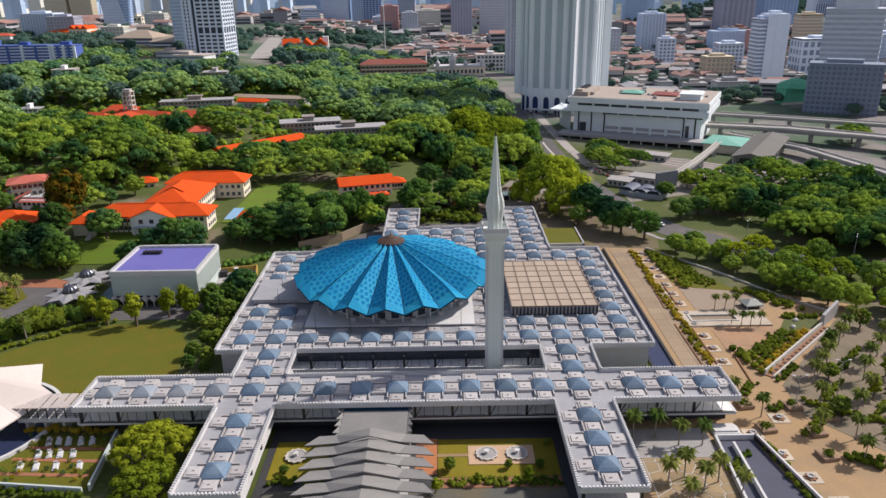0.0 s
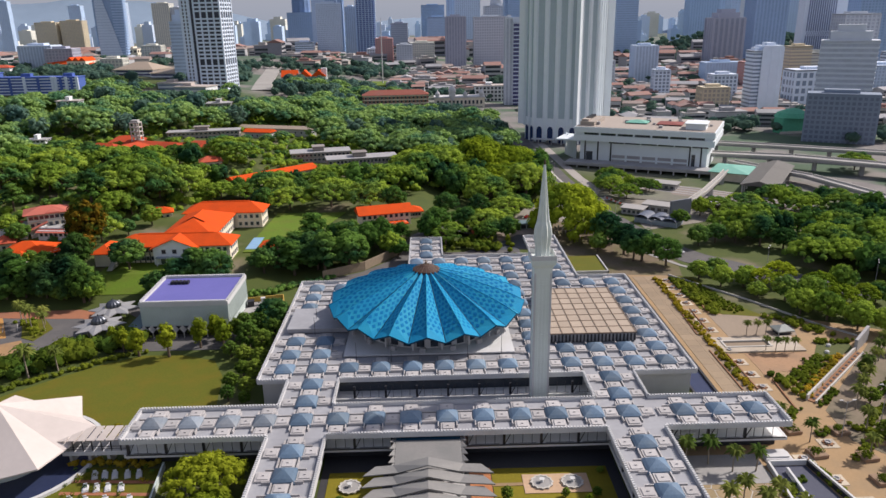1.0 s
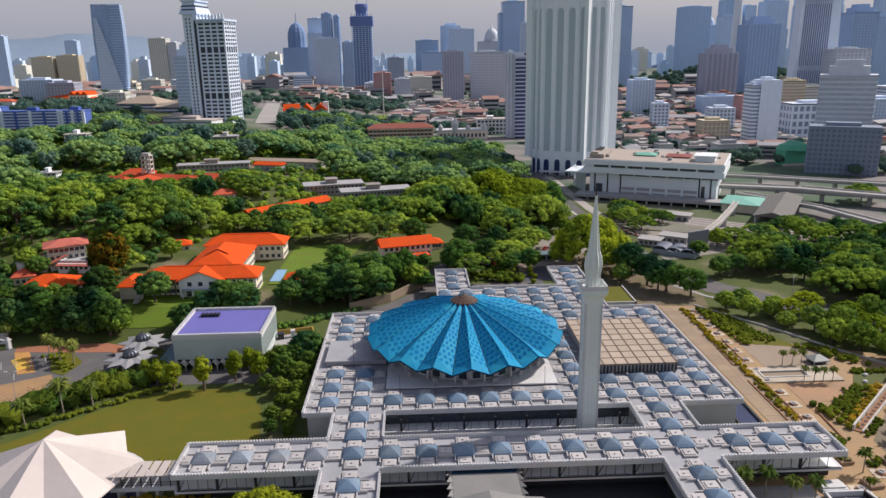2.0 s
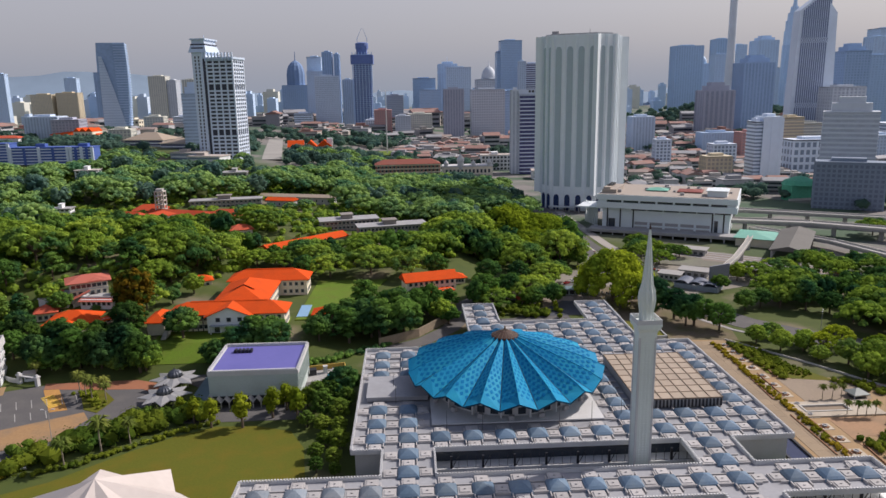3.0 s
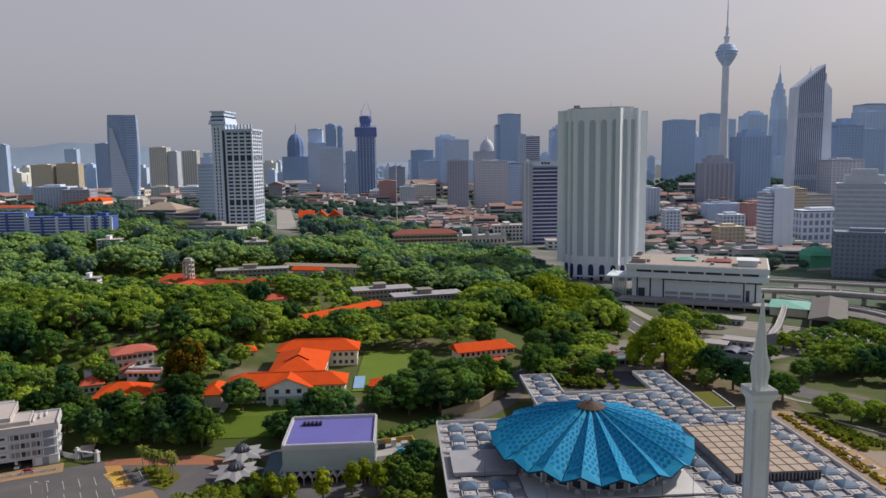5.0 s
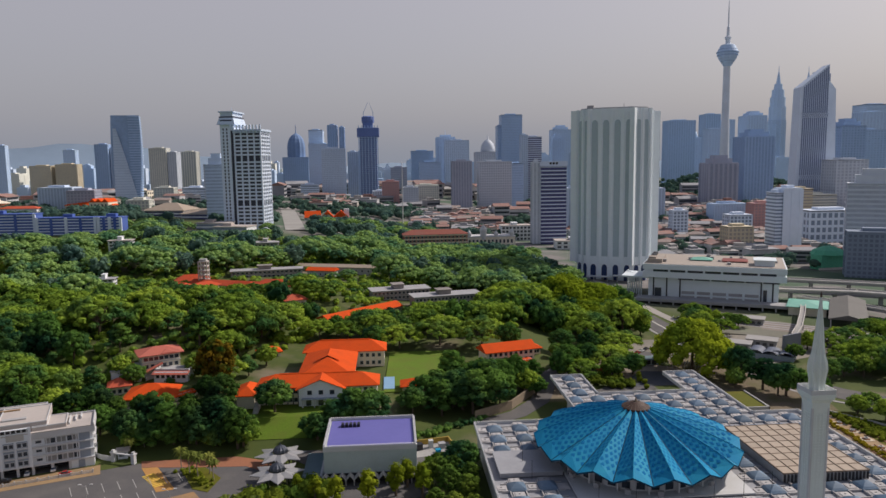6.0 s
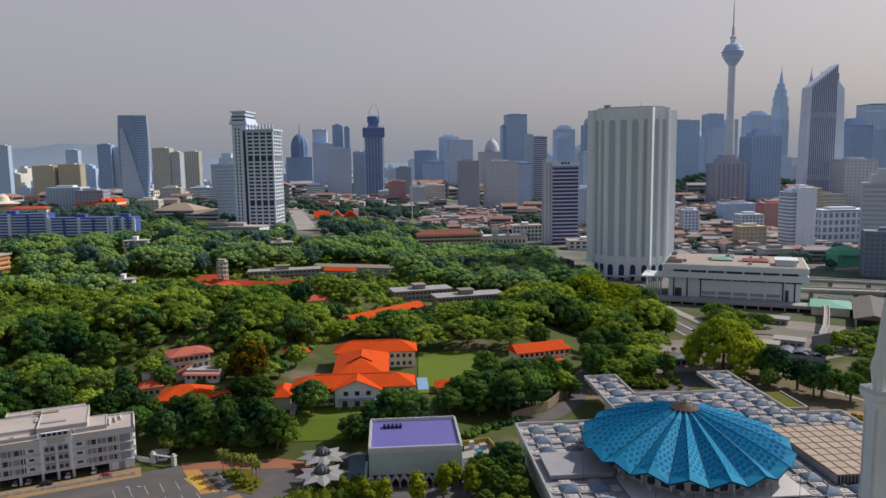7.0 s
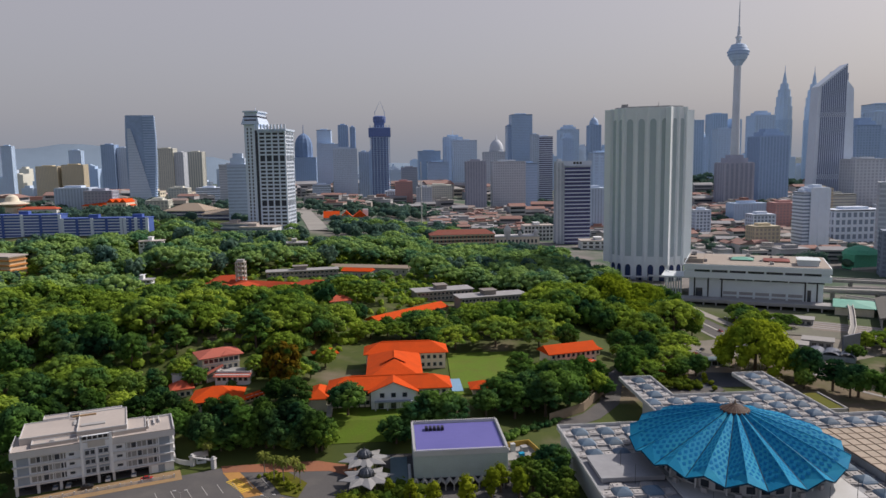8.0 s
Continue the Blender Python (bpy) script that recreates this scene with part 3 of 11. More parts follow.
def umbrella_dome():
    """The folded roof: eighteen pleats round a low cone, studded with raised lozenges, on a glazed drum."""
    cx, cy, apex, rim, radius, n = -18.6, 237.3, 29.8, 15.6, 33.6, 18
    def at(a, f, ridge):
        """A point of the roof: angle, distance from the middle (0..1), ridge (1) or valley (0)."""
        z = apex + (rim - apex) * f
        lift = (3.8 * f * (1 - 0.34 * f ** 6) + 0.1) * ridge
        return Vector((cx + radius * f * cos(a) * (1.008 + 0.022 * ridge), cy + radius * f * sin(a) * (1.008 + 0.022 * ridge), z + lift))
    bm = bmesh.new()
    steps = 8
    offset = -pi / 2 + pi / n
    for i in range(2 * n):
        a0, a1 = offset + pi * i / n, offset + pi * (i + 1) / n
        r0, r1 = i % 2, (i + 1) % 2
        for k in range(steps):
            f0, f1 = 0.06 + 0.94 * k / steps, 0.06 + 0.94 * (k + 1) / steps
            quad(bm, at(a0, f0, r0), at(a0, f1, r0), at(a1, f1, r1), at(a1, f0, r1))
    bmesh.ops.remove_doubles(bm, verts=bm.verts, dist=0.01)
    roof = part("umbrella_roof", bm, M_BLUE, MOSQUE, "folded blue mosaic umbrella roof of eighteen pleats")
    # lozenges, flat darker diamonds laid on each face
    bm = bmesh.new()
    for i in range(2 * n):
        a0, a1 = offset + pi * i / n, offset + pi * (i + 1) / n
        r0, r1 = i % 2, (i + 1) % 2
        normal = (at(a0, 1, r0) - at(a0, 0.5, r0)).cross(at(a1, 0.7, r1) - at(a0, 0.7, r0)).normalized()
        if normal.z < 0:
            normal = -normal
        def on(u, f):
            return at(a0, f, r0).lerp(at(a1, f, r1), u) + normal * 0.05
        count = 16
        for k in range(3, count):
            f = 0.1 + 0.85 * k / count
            wide = 3 if f > 0.52 else 2 if f > 0.28 else 1
            for c in range(wide):
                u = (c + 0.5 + (0.25 if k % 2 else -0.25) * (wide > 1)) / wide
                du, df = 0.37 / wide, 0.024
                p = [on(u - du, f), on(u, f + df), on(u + du, f), on(u, f - df)]
                mid_ = on(u, f) + normal * 0.02
                for q in range(4):
                    quad(bm, p[q], p[(q + 1) % 4], mid_)
    tagged(part("lozenge_relief", bm, M_BLUE_STUD, roof), kind="stuff")
    bm = bmesh.new()
    for i in range(2 * n):
        a0, a1 = offset + pi * i / n, offset + pi * (i + 1) / n
        p, q = at(a0, 1.0, i % 2), at(a1, 1.0, (i + 1) % 2)
        quad(bm, p, q, q - Vector((0, 0, 0.55)), p - Vector((0, 0, 0.55)))
        p2, q2 = at(a0, 0.93, i % 2) - Vector((0, 0, 0.6)), at(a1, 0.93, (i + 1) % 2) - Vector((0, 0, 0.6))
        quad(bm, p - Vector((0, 0, 0.55)), q - Vector((0, 0, 0.55)), q2, p2)
    part("roof_rim", bm, M_BLUE_EDGE, roof)
    bm = bmesh.new()
    for i in range(n):
        a = offset + 2 * pi * i / n
        for k in range(10):
            f0, f1 = 0.05 + 0.095 * k, 0.05 + 0.095 * (k + 1)
            p, q = at(a, f0, 0), at(a, f1, 0)
            side = Vector((-sin(a), cos(a), 0)) * 0.14
            up = Vector((0, 0, 0.16))
            quad(bm, p - side + up, q - side + up, q + side + up, p + side + up)
    tagged(part("valley_gutter", bm, M_BLUE_EDGE, roof), kind="stuff")
    bm = bmesh.new()
    for i in range(n):
        a = offset + pi * (2 * i + 1) / n
        for k in range(8):
            limb(bm, at(a, 0.06 + 0.1175 * k, 1), at(a, 0.06 + 0.1175 * (k + 1), 1), 0.13, 0.14, 4)
    tagged(part("ridge_roll", bm, M_BLUE, roof), kind="stuff")
    bm = bmesh.new()
    rings(bm, ((4.9, apex - 1.7), (4.7, apex - 1.1), (1.6, apex + 0.35), (0.5, apex + 0.6)), 18, cx, cy)
    part("roof_crown", bm, M_BRONZE, roof, "brown metal crown")
    bm = bmesh.new()
    for i in range(n):
        a = offset + 2 * pi * (i + 0.5) / n
        limb(bm, (cx + 0.4 * cos(a), cy + 0.4 * sin(a), apex + 0.75), (cx + 5.0 * cos(a), cy + 5.0 * sin(a), apex - 1.1), 0.045, 0.045, 4)
    rings(bm, ((0.45, apex), (0.35, apex + 1.2), (0.08, apex + 2.2)), 8, cx, cy)
    part("crown_rib", bm, M_TAN_RIB, roof)
    bm = bmesh.new()
    rings(bm, ((25.5, ROOF - 0.35), (25.5, rim + 1.5)), 36, cx, cy)
    drum = part("drum", bm, M_WHITE, MOSQUE, "white drum wall beneath the umbrella roof")
    glass = bmesh.new()
    box(glass, -1.25, 1.25, -0.12, 0.12, 1.0, 3.2)
    glass_me = mesh_of("drum_window", glass, M_GLASS)
    fin = bmesh.new()
    box(fin, -0.25, 0.25, -1.6, 1.2, 0, 5.8)
    fin_me = mesh_of("drum_fin", fin, M_WHITE)
    unit = bmesh.new()
    box(unit, -0.9, 0.9, -0.6, 0.6, 0, 1.5)
    unit_me = mesh_of("air_unit", unit, M_GREYROOF)
    for i in range(36):
        a = offset + 2 * pi * (i + 0.5) / 36
        piece("drum_window", glass_me, drum, (cx + 25.55 * cos(a), cy + 25.55 * sin(a), ROOF - 0.3), math.degrees(a) + 90)
    for i in range(18):
        a = offset + 2 * pi * i / 18
        piece("drum_fin", fin_me, drum, (cx + 26.2 * cos(a), cy + 26.2 * sin(a), ROOF - 0.3), math.degrees(a) - 90)
        piece("air_unit", unit_me, MOSQUE, (cx + 28.2 * cos(a + 0.12), cy + 28.2 * sin(a + 0.12), ROOF + 0.1), math.degrees(a) - 90)
    bm = bmesh.new()
    box(bm, -45.5, 9.4, 208, 267, ROOF - 0.35, ROOF + 0.1)
    part("roof_terrace", bm, M_WHITE, MOSQUE, "smooth white terrace round the drum")


umbrella_dome()


def roof_extras():
    bm = bmesh.new()
    box(bm, 21.8, 50.6, 215, 256, ROOF - 0.35, 12.3)
    part("skylight_base", bm, M_GREYROOF, MOSQUE)
    sheet_me = bmesh.new()
    box(sheet_me, -1.95, 1.95, -2.45, 2.45, 0, 0.25)
    me = mesh_of("skylight_sheet", sheet_me, M_TAN)
    for i in range(7):
        for j in range(8):
            piece("skylight_sheet", me, MOSQUE, (24 + 4.08 * i, 217.6 + 5.1 * j, 12.32))
    bm = bmesh.new()
    for i in range(8):
        box(bm, 21.85 + 4.08 * i, 22.1 + 4.08 * i, 214.9, 256.1, 12.3, 12.78)
    for j in range(9):
        box(bm, 21.7, 50.7, 214.9 + 5.1 * j, 215.15 + 5.1 * j, 12.3, 12.72)
    part("skylight_rib", bm, M_TAN_RIB, MOSQUE, "brown ribs of the large tan skylight")
    bm = bmesh.new()
    for i in range(24):
        box(bm, 22.2 + 1.2 * i, 22.7 + 1.2 * i, 214.6, 215, ROOF - 0.3, 12.2)
    part("skylight_louvre", bm, M_DARK, MOSQUE)
    bm = bmesh.new()
    box(bm, -66.8, -46.2, 227.3, 245, ROOF - 0.35, ROOF + 1.0)
    box(bm, -67.1, -45.9, 227.0, 245.3, ROOF + 1.0, ROOF + 1.25)
    part("plant_slab", bm, M_ROOFTOP, MOSQUE, "plain raised roof slab")
    # thin lightning rods on the roof
    rod = bmesh.new()
    rings(rod, ((0.09, ROOF), (0.06, ROOF + 6.5)), 5)
    rod_me = mesh_of("lightning_rod", rod, M_DARK)
    for x, y in ((-57, 224.5), (-58, 236), (-30, 203), (-6, 203.5), (5, 207), (15, 209), (-41, 204)):
        piece("lightning_rod", rod_me, MOSQUE, (x, y, 0))


roof_extras()


def entrance_canopy():
    """Two stretches of folded concrete over the entrance stairs."""
    cx = -18.6
    ob = thing("entrance_canopy", "folded pale concrete canopy over the entrance stairs", "canopy", (cx, 130, 0))
    leaf = bmesh.new()
    for s in (-1, 1):
        ridge0, ridge1 = (0, -2.3, 13.0), (0, 2.5, 12.0)
        knee0, knee1 = (s * 7.2, -1.0, 10.2), (s * 8.6, 2.5, 9.9)
        tip0, tip1 = (s * 15.4, -2.6, 10.7), (s * 12.8, 2.3, 9.8)
        quad(leaf, ridge0, knee0, knee1, ridge1)
        quad(leaf, knee0, tip0, tip1, knee1)
        for a, b in ((ridge0, knee0), (knee0, tip0), (tip0, tip1)):
            quad(leaf, a, b, (b[0], b[1] + 0.1, b[2] - 0.35), (a[0], a[1] + 0.1, a[2] - 0.35))
        quad(leaf, (ridge0[0], -2.2, 12.65), (knee0[0], -0.9, 9.85), (knee1[0], 2.5, 9.4), (0, 2.5, 11.5))
        quad(leaf, (knee0[0], -0.9, 9.85), (tip0[0], -2.5, 10.35), (tip1[0], 2.3, 9.4), (knee1[0], 2.5, 9.4))
    bmesh.ops.remove_doubles(leaf, verts=leaf.verts, dist=0.01)
    leaf_me = mesh_of("canopy_leaf", leaf, M_MARBLE)
    for k in range(8):
        piece("canopy_leaf", leaf_me, ob, (0, 146 - 130 - 4.4 * k, 0))
    ob = thing("link_canopy", "narrower folded concrete canopy joining the gallery", "canopy", (cx, 155, 0))
    leaf = bmesh.new()
    box(leaf, -8.4, 8.4, -1.6, 1.7, 0, 0.3)
    for s in (-1, 1):
        quad(leaf, (s * 8.4, -1.6, 0.3), (s * 9.9, -2.4, 0.9), (s * 8.6, 1.7, 0.3))
        quad(leaf, (s * 8.4, -1.6, 0.0), (s * 9.9, -2.4, 0.6), (s * 8.6, 1.7, 0.0))
        quad(leaf, (s * 8.4, -1.6, 0.0), (s * 9.9, -2.4, 0.6), (s * 9.9, -2.4, 0.9), (s * 8.4, -1.6, 0.3))
    leaf_me = mesh_of("canopy_sheet", leaf, M_MARBLE)
    for k in range(6):
        piece("canopy_sheet", leaf_me, ob, (0, -8 + 3.2 * k, 8.3 - 0.12 * k))
    bm = bmesh.new()
    box(bm, -8, 8, -8, 8.2, 7.0, 7.4)
    part("canopy_soffit", bm, M_GREYWALL, ob)
    # dark strip painted in for the shaded gap under the roof edge
    bm = bmesh.new()
    box(bm, -8.4, 8.4, 6.9, 8.1, 8.0, 8.35)
    part("joint_cover", bm, M_BLUE_EDGE, ob, "dark blue strip for the gap below the roof edge")
    bm = bmesh.new()
    for y in (114, 128, 142, 152, 160):
        for s in (-1, 1):
            box(bm, cx + s * 7 - 0.4, cx + s * 7 + 0.4, y - 0.4, y + 0.4, 0, 7.6)
    box(bm, cx - 9, cx + 9, 108, 163.3, 0, 2.5)
    single("stair_block", bm, M_GREYWALL, "broad entrance stair and its supports", "stairs", "structure")


entrance_canopy()


def courtyard():
    # near-black floor paints in the deep shade under the galleries
    sheet("court_paving", [(-46.5, 126), (30.5, 126), (30.5, 168), (-46.5, 168)], 0.05, mat("court_floor_painted_shade", (0.05, 0.05, 0.055), 0.7, var=0.2, size=0.8), "courtyard floor painted dark for gallery shade", "floor")
    for x0, x1 in ((-44.5, -30.5), (-2.5, 27.6)):
        sheet("court_lawn", [(x0, 144.4), (x1, 144.4), (x1, 159.8), (x0, 159.8)], 0.18, mat("olive_court_grass", (0.20, 0.165, 0.008), 0.95, var=0.22, size=0.6, stain=(0.12, 0.13, 0.01)), "small olive courtyard lawn", "lawn")
    sheet("court_lawn_front", [(-44, 127), (28, 127), (28, 140.2), (-44, 140.2)], 0.14, mat("dark_slate_paving", (0.10, 0.10, 0.085), 0.85, var=0.25, size=0.9, stain=(0.16, 0.12, 0.05), stain_amount=0.7), "dark slate paved front of the court", "paving")
    sheet("court_bed", [(-2.5, 140.4), (27.6, 140.4), (27.6, 144.3), (-2.5, 144.3)], 0.16, M_EARTH, "brown earth bed along the court", "bed")
    sheet("court_walk", [(-8.2, 145.5), (-2.7, 145.5), (-2.7, 160.2), (-8.2, 160.2)], 0.2, mat("orange_terracotta_paving", (0.42, 0.17, 0.07), 0.85, var=0.18, size=0.7, stain=(0.28, 0.13, 0.07)), "orange terracotta walk beside the stair", "paving")
    sheet("court_terrace", [(5.2, 149.0), (21.9, 149.0), (21.9, 156.7), (5.2, 156.7)], 0.34, mat("warm_court_paving", (0.52, 0.36, 0.23), 0.85, var=0.12, size=0.7, stain=(0.40, 0.26, 0.17)), "pale paved terrace with two round fountains", "paving")
    sheet("court_path", [(-2.7, 152.3), (5.2, 152.3), (5.2, 153.5), (-2.7, 153.5)], 0.3, M_PAVING, "narrow paved path", "paving")
    for x, y in ((9.9, 153.0), (17.6, 153.0), (-38.6, 153.3)):
        t = thing("fountain", "round pale stone scalloped fountain basin", "fountain", (x, y, 0.34), group="court fountains")
        bm = bmesh.new()
        rings(bm, ((2.9, 0), (3.0, 0.45), (2.5, 0.45), (2.4, 0.25)), 24, flute=0.12)
        part("basin", bm, M_KERB, t)
        bm = bmesh.new()
        rings(bm, ((2.3, 0.2), (2.25, 0.34)), 24)
        part("water_surface", bm, M_CONCRETE, t)
        bm = bmesh.new()
        rings(bm, ((0.5, 0.4), (0.3, 1.1), (0.7, 1.3)), 10)
        part("spout", bm, M_WHITE, t)
    bm = bmesh.new()
    box(bm, L + 15.2, R - 15.2, 178, 189.5, 0.05, 0.5)
    single("reflecting_pool", bm, M_POOL, "shaded blue pool round the minaret", "pool", "structure")


courtyard()


def minaret():
    t = thing("minaret", "tall pale concrete minaret with a folded umbrella spire", "minaret", (14.1, 187.4, 0))
    def square(bm, w0, w1, z0, z1):
        lo = [bm.verts.new((x * w0, y * w0, z0)) for x, y in ((-1, -1), (1, -1), (1, 1), (-1, 1))]
        hi = [bm.verts.new((x * w1, y * w1, z1)) for x, y in ((-1, -1), (1, -1), (1, 1), (-1, 1))]
        for i in range(4):
            bm.faces.new((lo[i], lo[(i + 1) % 4], hi[(i + 1) % 4], hi[i]))
        bm.faces.new(hi)
        bm.faces.new(lo[::-1])
    bm = bmesh.new()
    square(bm, 2.3, 2.3, 0, 43)
    square(bm, 2.3, 2.55, 43, 46.5)
    part("shaft", bm, M_MINARET, t)
    # narrow corner strips and lattice fields on each side
    for sx, sy in itertools.product((-1, 1), repeat=2):
        bm = bmesh.new()
        turned_box(bm, sx * 2.2, sy * 2.2, 0.55, 0.55, 0, 45, 0)
        part("corner_strip", bm, M_WHITE, t)
    lat = bmesh.new()
    for k in range(3):
        for j in range(52):
            turned_box(lat, -1.0 + k, -2.36, 0.55, 0.12, 2 + 0.8 * j, 2.5 + 0.8 * j, 0)
    lat_me = mesh_of("lattice_field", lat, M_MINARET)
    for a in (0, 90, 180, 270):
        tagged(piece("lattice_field", lat_me, t, (0, 0, 0), a), kind="stuff")
    bm = bmesh.new()
    square(bm, 2.55, 3.1, 46.5, 47.6)
    square(bm, 3.3, 3.3, 47.6, 48.3)
    square(bm, 3.52, 3.52, 48.3, 49.0)
    part("balcony", bm, M_MINARET, t)
    bm = bmesh.new()
    for a in range(4):
        turned_box(bm, 3.4 * cos(a * pi / 2), 3.4 * sin(a * pi / 2), 0.18, 6.9, 49, 50.3, a * 90)
    part("balcony_rail", bm, M_WHITE, t)
    bm = bmesh.new()
    rings(bm, ((2.0, 49), (2.1, 52.0), (2.6, 55.5), (2.35, 57.6), (1.75, 59.5), (1.45, 62), (1.0, 67), (0.55, 72.0), (0.28, 75.0)), 20, flute=0.22)
    part("umbrella_spire", bm, M_MINARET, t, "fluted closed-umbrella spire")
    bm = bmesh.new()
    rings(bm, ((1.2, 49), (1.2, 55)), 12)
    part("spire_core", bm, M_GREYWALL, t)
    bm = bmesh.new()
    rings(bm, ((0.22, 74.9), (0.3, 75.4), (0.05, 76.6)), 8)
    part("finial", bm, M_BRONZE, t)


minaret()
# ---- buildings near the mosque ----
def window_mesh(w, h, frame_mat=None, glass=None):
    """A recessed-looking window: pane with a raised frame and a mullion; wall plane is y = 0, outside is -y."""
    me = bpy.data.meshes.new("window")
    a, b = w / 2 + 0.15, w / 2
    loops = []
    for hx, z0, z1, y in ((a, -0.15, h + 0.15, 0.1), (a, -0.15, h + 0.15, -0.16), (b, 0, h, -0.16), (b, 0, h, -0.05)):
        loops.append([(-hx, y, z0), (hx, y, z0), (hx, y, z1), (-hx, y, z1)])
    verts = [v for loop in loops for v in loop]
    faces = [(4 * k + i, 4 * k + (i + 1) % 4, 4 * k + 4 + (i + 1) % 4, 4 * k + 4 + i) for k in range(3) for i in range(4)] + [(12, 13, 14, 15)]
    me.from_pydata(verts, [], faces)
    me.materials.append(glass or M_GLASS)
    me.materials.append(frame_mat or M_WHITE)
    for f in me.polygons:
        f.material_index = 0 if f.index == 12 else 1
    return me


WINDOWS = {}


M_CURTAIN = mat("grey_curtained_glass", (0.25, 0.25, 0.24), 0.3, var=0.2, size=1.0, rand=0.3)


def window_row(parent, x0, x1, y, z, count, w=1.5, h=1.6, turn=0.0, frame_mat=None, name="window", curtained=False):
    """Windows along a wall from (x0, y) eastwards, or turned with the wall."""
    key = (w, h, frame_mat)
    if key not in WINDOWS:
        WINDOWS[key] = window_mesh(w, h, frame_mat)
        WINDOWS[key + (1,)] = window_mesh(w, h, frame_mat, M_CURTAIN)
    for i in range(count):
        x = x0 + (x1 - x0) * (i + 0.5) / count
        at = {0: (x, y, z), 90: (y, x, z), 180: (x, y, z), 270: (y, x, z)}[turn]
        piece(name, WINDOWS[key + (1,)] if curtained and (i * 7 + int(z)) % 3 else WINDOWS[key], parent, at, turn)


def ridge_tiles(bm, a, b, w=0.5):
    """A raised ridge cap between two points."""
    a, b = Vector(a), Vector(b)
    d = (b - a).normalized()
    s = d.cross(Vector((0, 0, 1))).normalized() * w
    u = Vector((0, 0, 0.35))
    quad(bm, a - s, b - s, b + u, a + u)
    quad(bm, a + u, b + u, b + s, a + s)


def lattice_hall():
    """The library block with its violet roof and toothed parapet."""
    t = thing("lattice_hall", "white lattice-walled hall with a violet-blue flat roof", "building", (-109.8, 264.6, 0))
    w, d = 16.3, 14.2
    bm = bmesh.new()
    box(bm, -w, w, -d, d, 0, 12.2)
    wall = part("wall", bm, M_LATTICE, t)
    bm = bmesh.new()
    box(bm, -w + 0.8, w - 0.8, -d + 0.8, d - 0.8, 12.2, 12.45)
    part("roof", bm, M_PURPLE, t, "violet-blue coated flat roof")
    bm = bmesh.new()
    for x0, x1, y0, y1 in ((-w - 0.3, w + 0.3, -d - 0.3, -d + 0.5), (-w - 0.3, w + 0.3, d - 0.5, d + 0.3), (-w - 0.3, -w + 0.5, -d + 0.5, d - 0.5), (w - 0.5, w + 0.3, -d + 0.5, d - 0.5)):
        box(bm, x0, x1, y0, y1, 11.4, 13.0)
    parapet_ = part("parapet", bm, M_WHITE, t)
    tooth = bmesh.new()
    box(tooth, -0.25, 0.25, -0.4, 0.4, 0, 0.55)
    tooth_me = mesh_of("tooth", tooth, M_WHITE)
    for i in range(40):
        for y in (-d + 0.1, d - 0.1):
            piece("tooth", tooth_me, parapet_, (-w + 0.4 + i * (2 * w - 0.8) / 39, y, 13.0))
    for i in range(34):
        for x in (-w + 0.1, w - 0.1):
            piece("tooth", tooth_me, parapet_, (x, -d + 1.2 + i * (2 * d - 2.4) / 33, 13.0), 90)
    # lattice relief on the walls
    bm = bmesh.new()
    for i in range(41):
        x = -w + 0.2 + i * (2 * w - 0.4) / 40
        box(bm, x - 0.09, x + 0.09, -d - 0.12, -d, 3.4, 11.3)
    for k in range(12):
        box(bm, -w, w, -d - 0.1, -d, 3.6 + 0.64 * k, 3.75 + 0.64 * k)
    for i in range(35):
        y = -d + 0.2 + i * (2 * d - 0.4) / 34
        box(bm, w, w + 0.12, y - 0.09, y + 0.09, 3.4, 11.3)
        box(bm, -w - 0.12, -w, y - 0.09, y + 0.09, 3.4, 11.3)
    tagged(part("wall_lattice", bm, M_LATTICE, wall), kind="stuff")
    # dark machines on the roof
    for i in range(5):
        bm = bmesh.new()
        box(bm, -0.55, 0.55, -1.2, 1.2, 0, 1.0)
        box(bm, -0.4, 0.4, -1.0, 1.0, 1.0, 1.25)
        u = part("roof_machine", bm, M_DARK, t, "black roof machine")
        u.location = (-11.0 + 1.5 * i, 7.2, 12.45)
    # folded canopy along the foot of the wall
    bm = bmesh.new()
    n = 12
    for i in range(n):
        x0, x1 = -w - 1 + i * (2 * w + 2) / n, -w - 1 + (i + 1) * (2 * w + 2) / n
        m = (x0 + x1) / 2
        for a, b, za, zb in ((x0, m, 2.1, 3.9), (m, x1, 3.9, 2.1)):
            quad(bm, (a, -d - 3.4, za), (b, -d - 3.4, zb), (b, -d, zb), (a, -d, za))
            quad(bm, (a, -d - 3.4, za - 0.3), (b, -d - 3.4, zb - 0.3), (b, -d - 3.4, zb), (a, -d - 3.4, za))
    part("folded_canopy", bm, M_KERB, t, "low zigzag folded concrete canopy")
    post = bmesh.new()
    box(post, -0.18, 0.18, -0.18, 0.18, 0, 2.1)
    me = mesh_of("canopy_post", post, M_KERB)
    for i in range(n + 1):
        piece("canopy_post", me, t, (-w - 1 + i * (2 * w + 2) / n, -d - 3.2, 0))
    # pebbled side court with white lamps
    bm = bmesh.new()
    box(bm, -w - 8.5, -w - 2.2, -d + 1, d - 3, 0, 0.7)
    part("side_terrace", bm, M_TERRACE, t, "dark teal-grey terrace")
    # dark sheet on the wall foot paints in shade behind the canopy
    bm = bmesh.new()
    box(bm, -w - 0.6, w + 0.6, -d - 0.16, -d - 0.14, 0, 3.4)
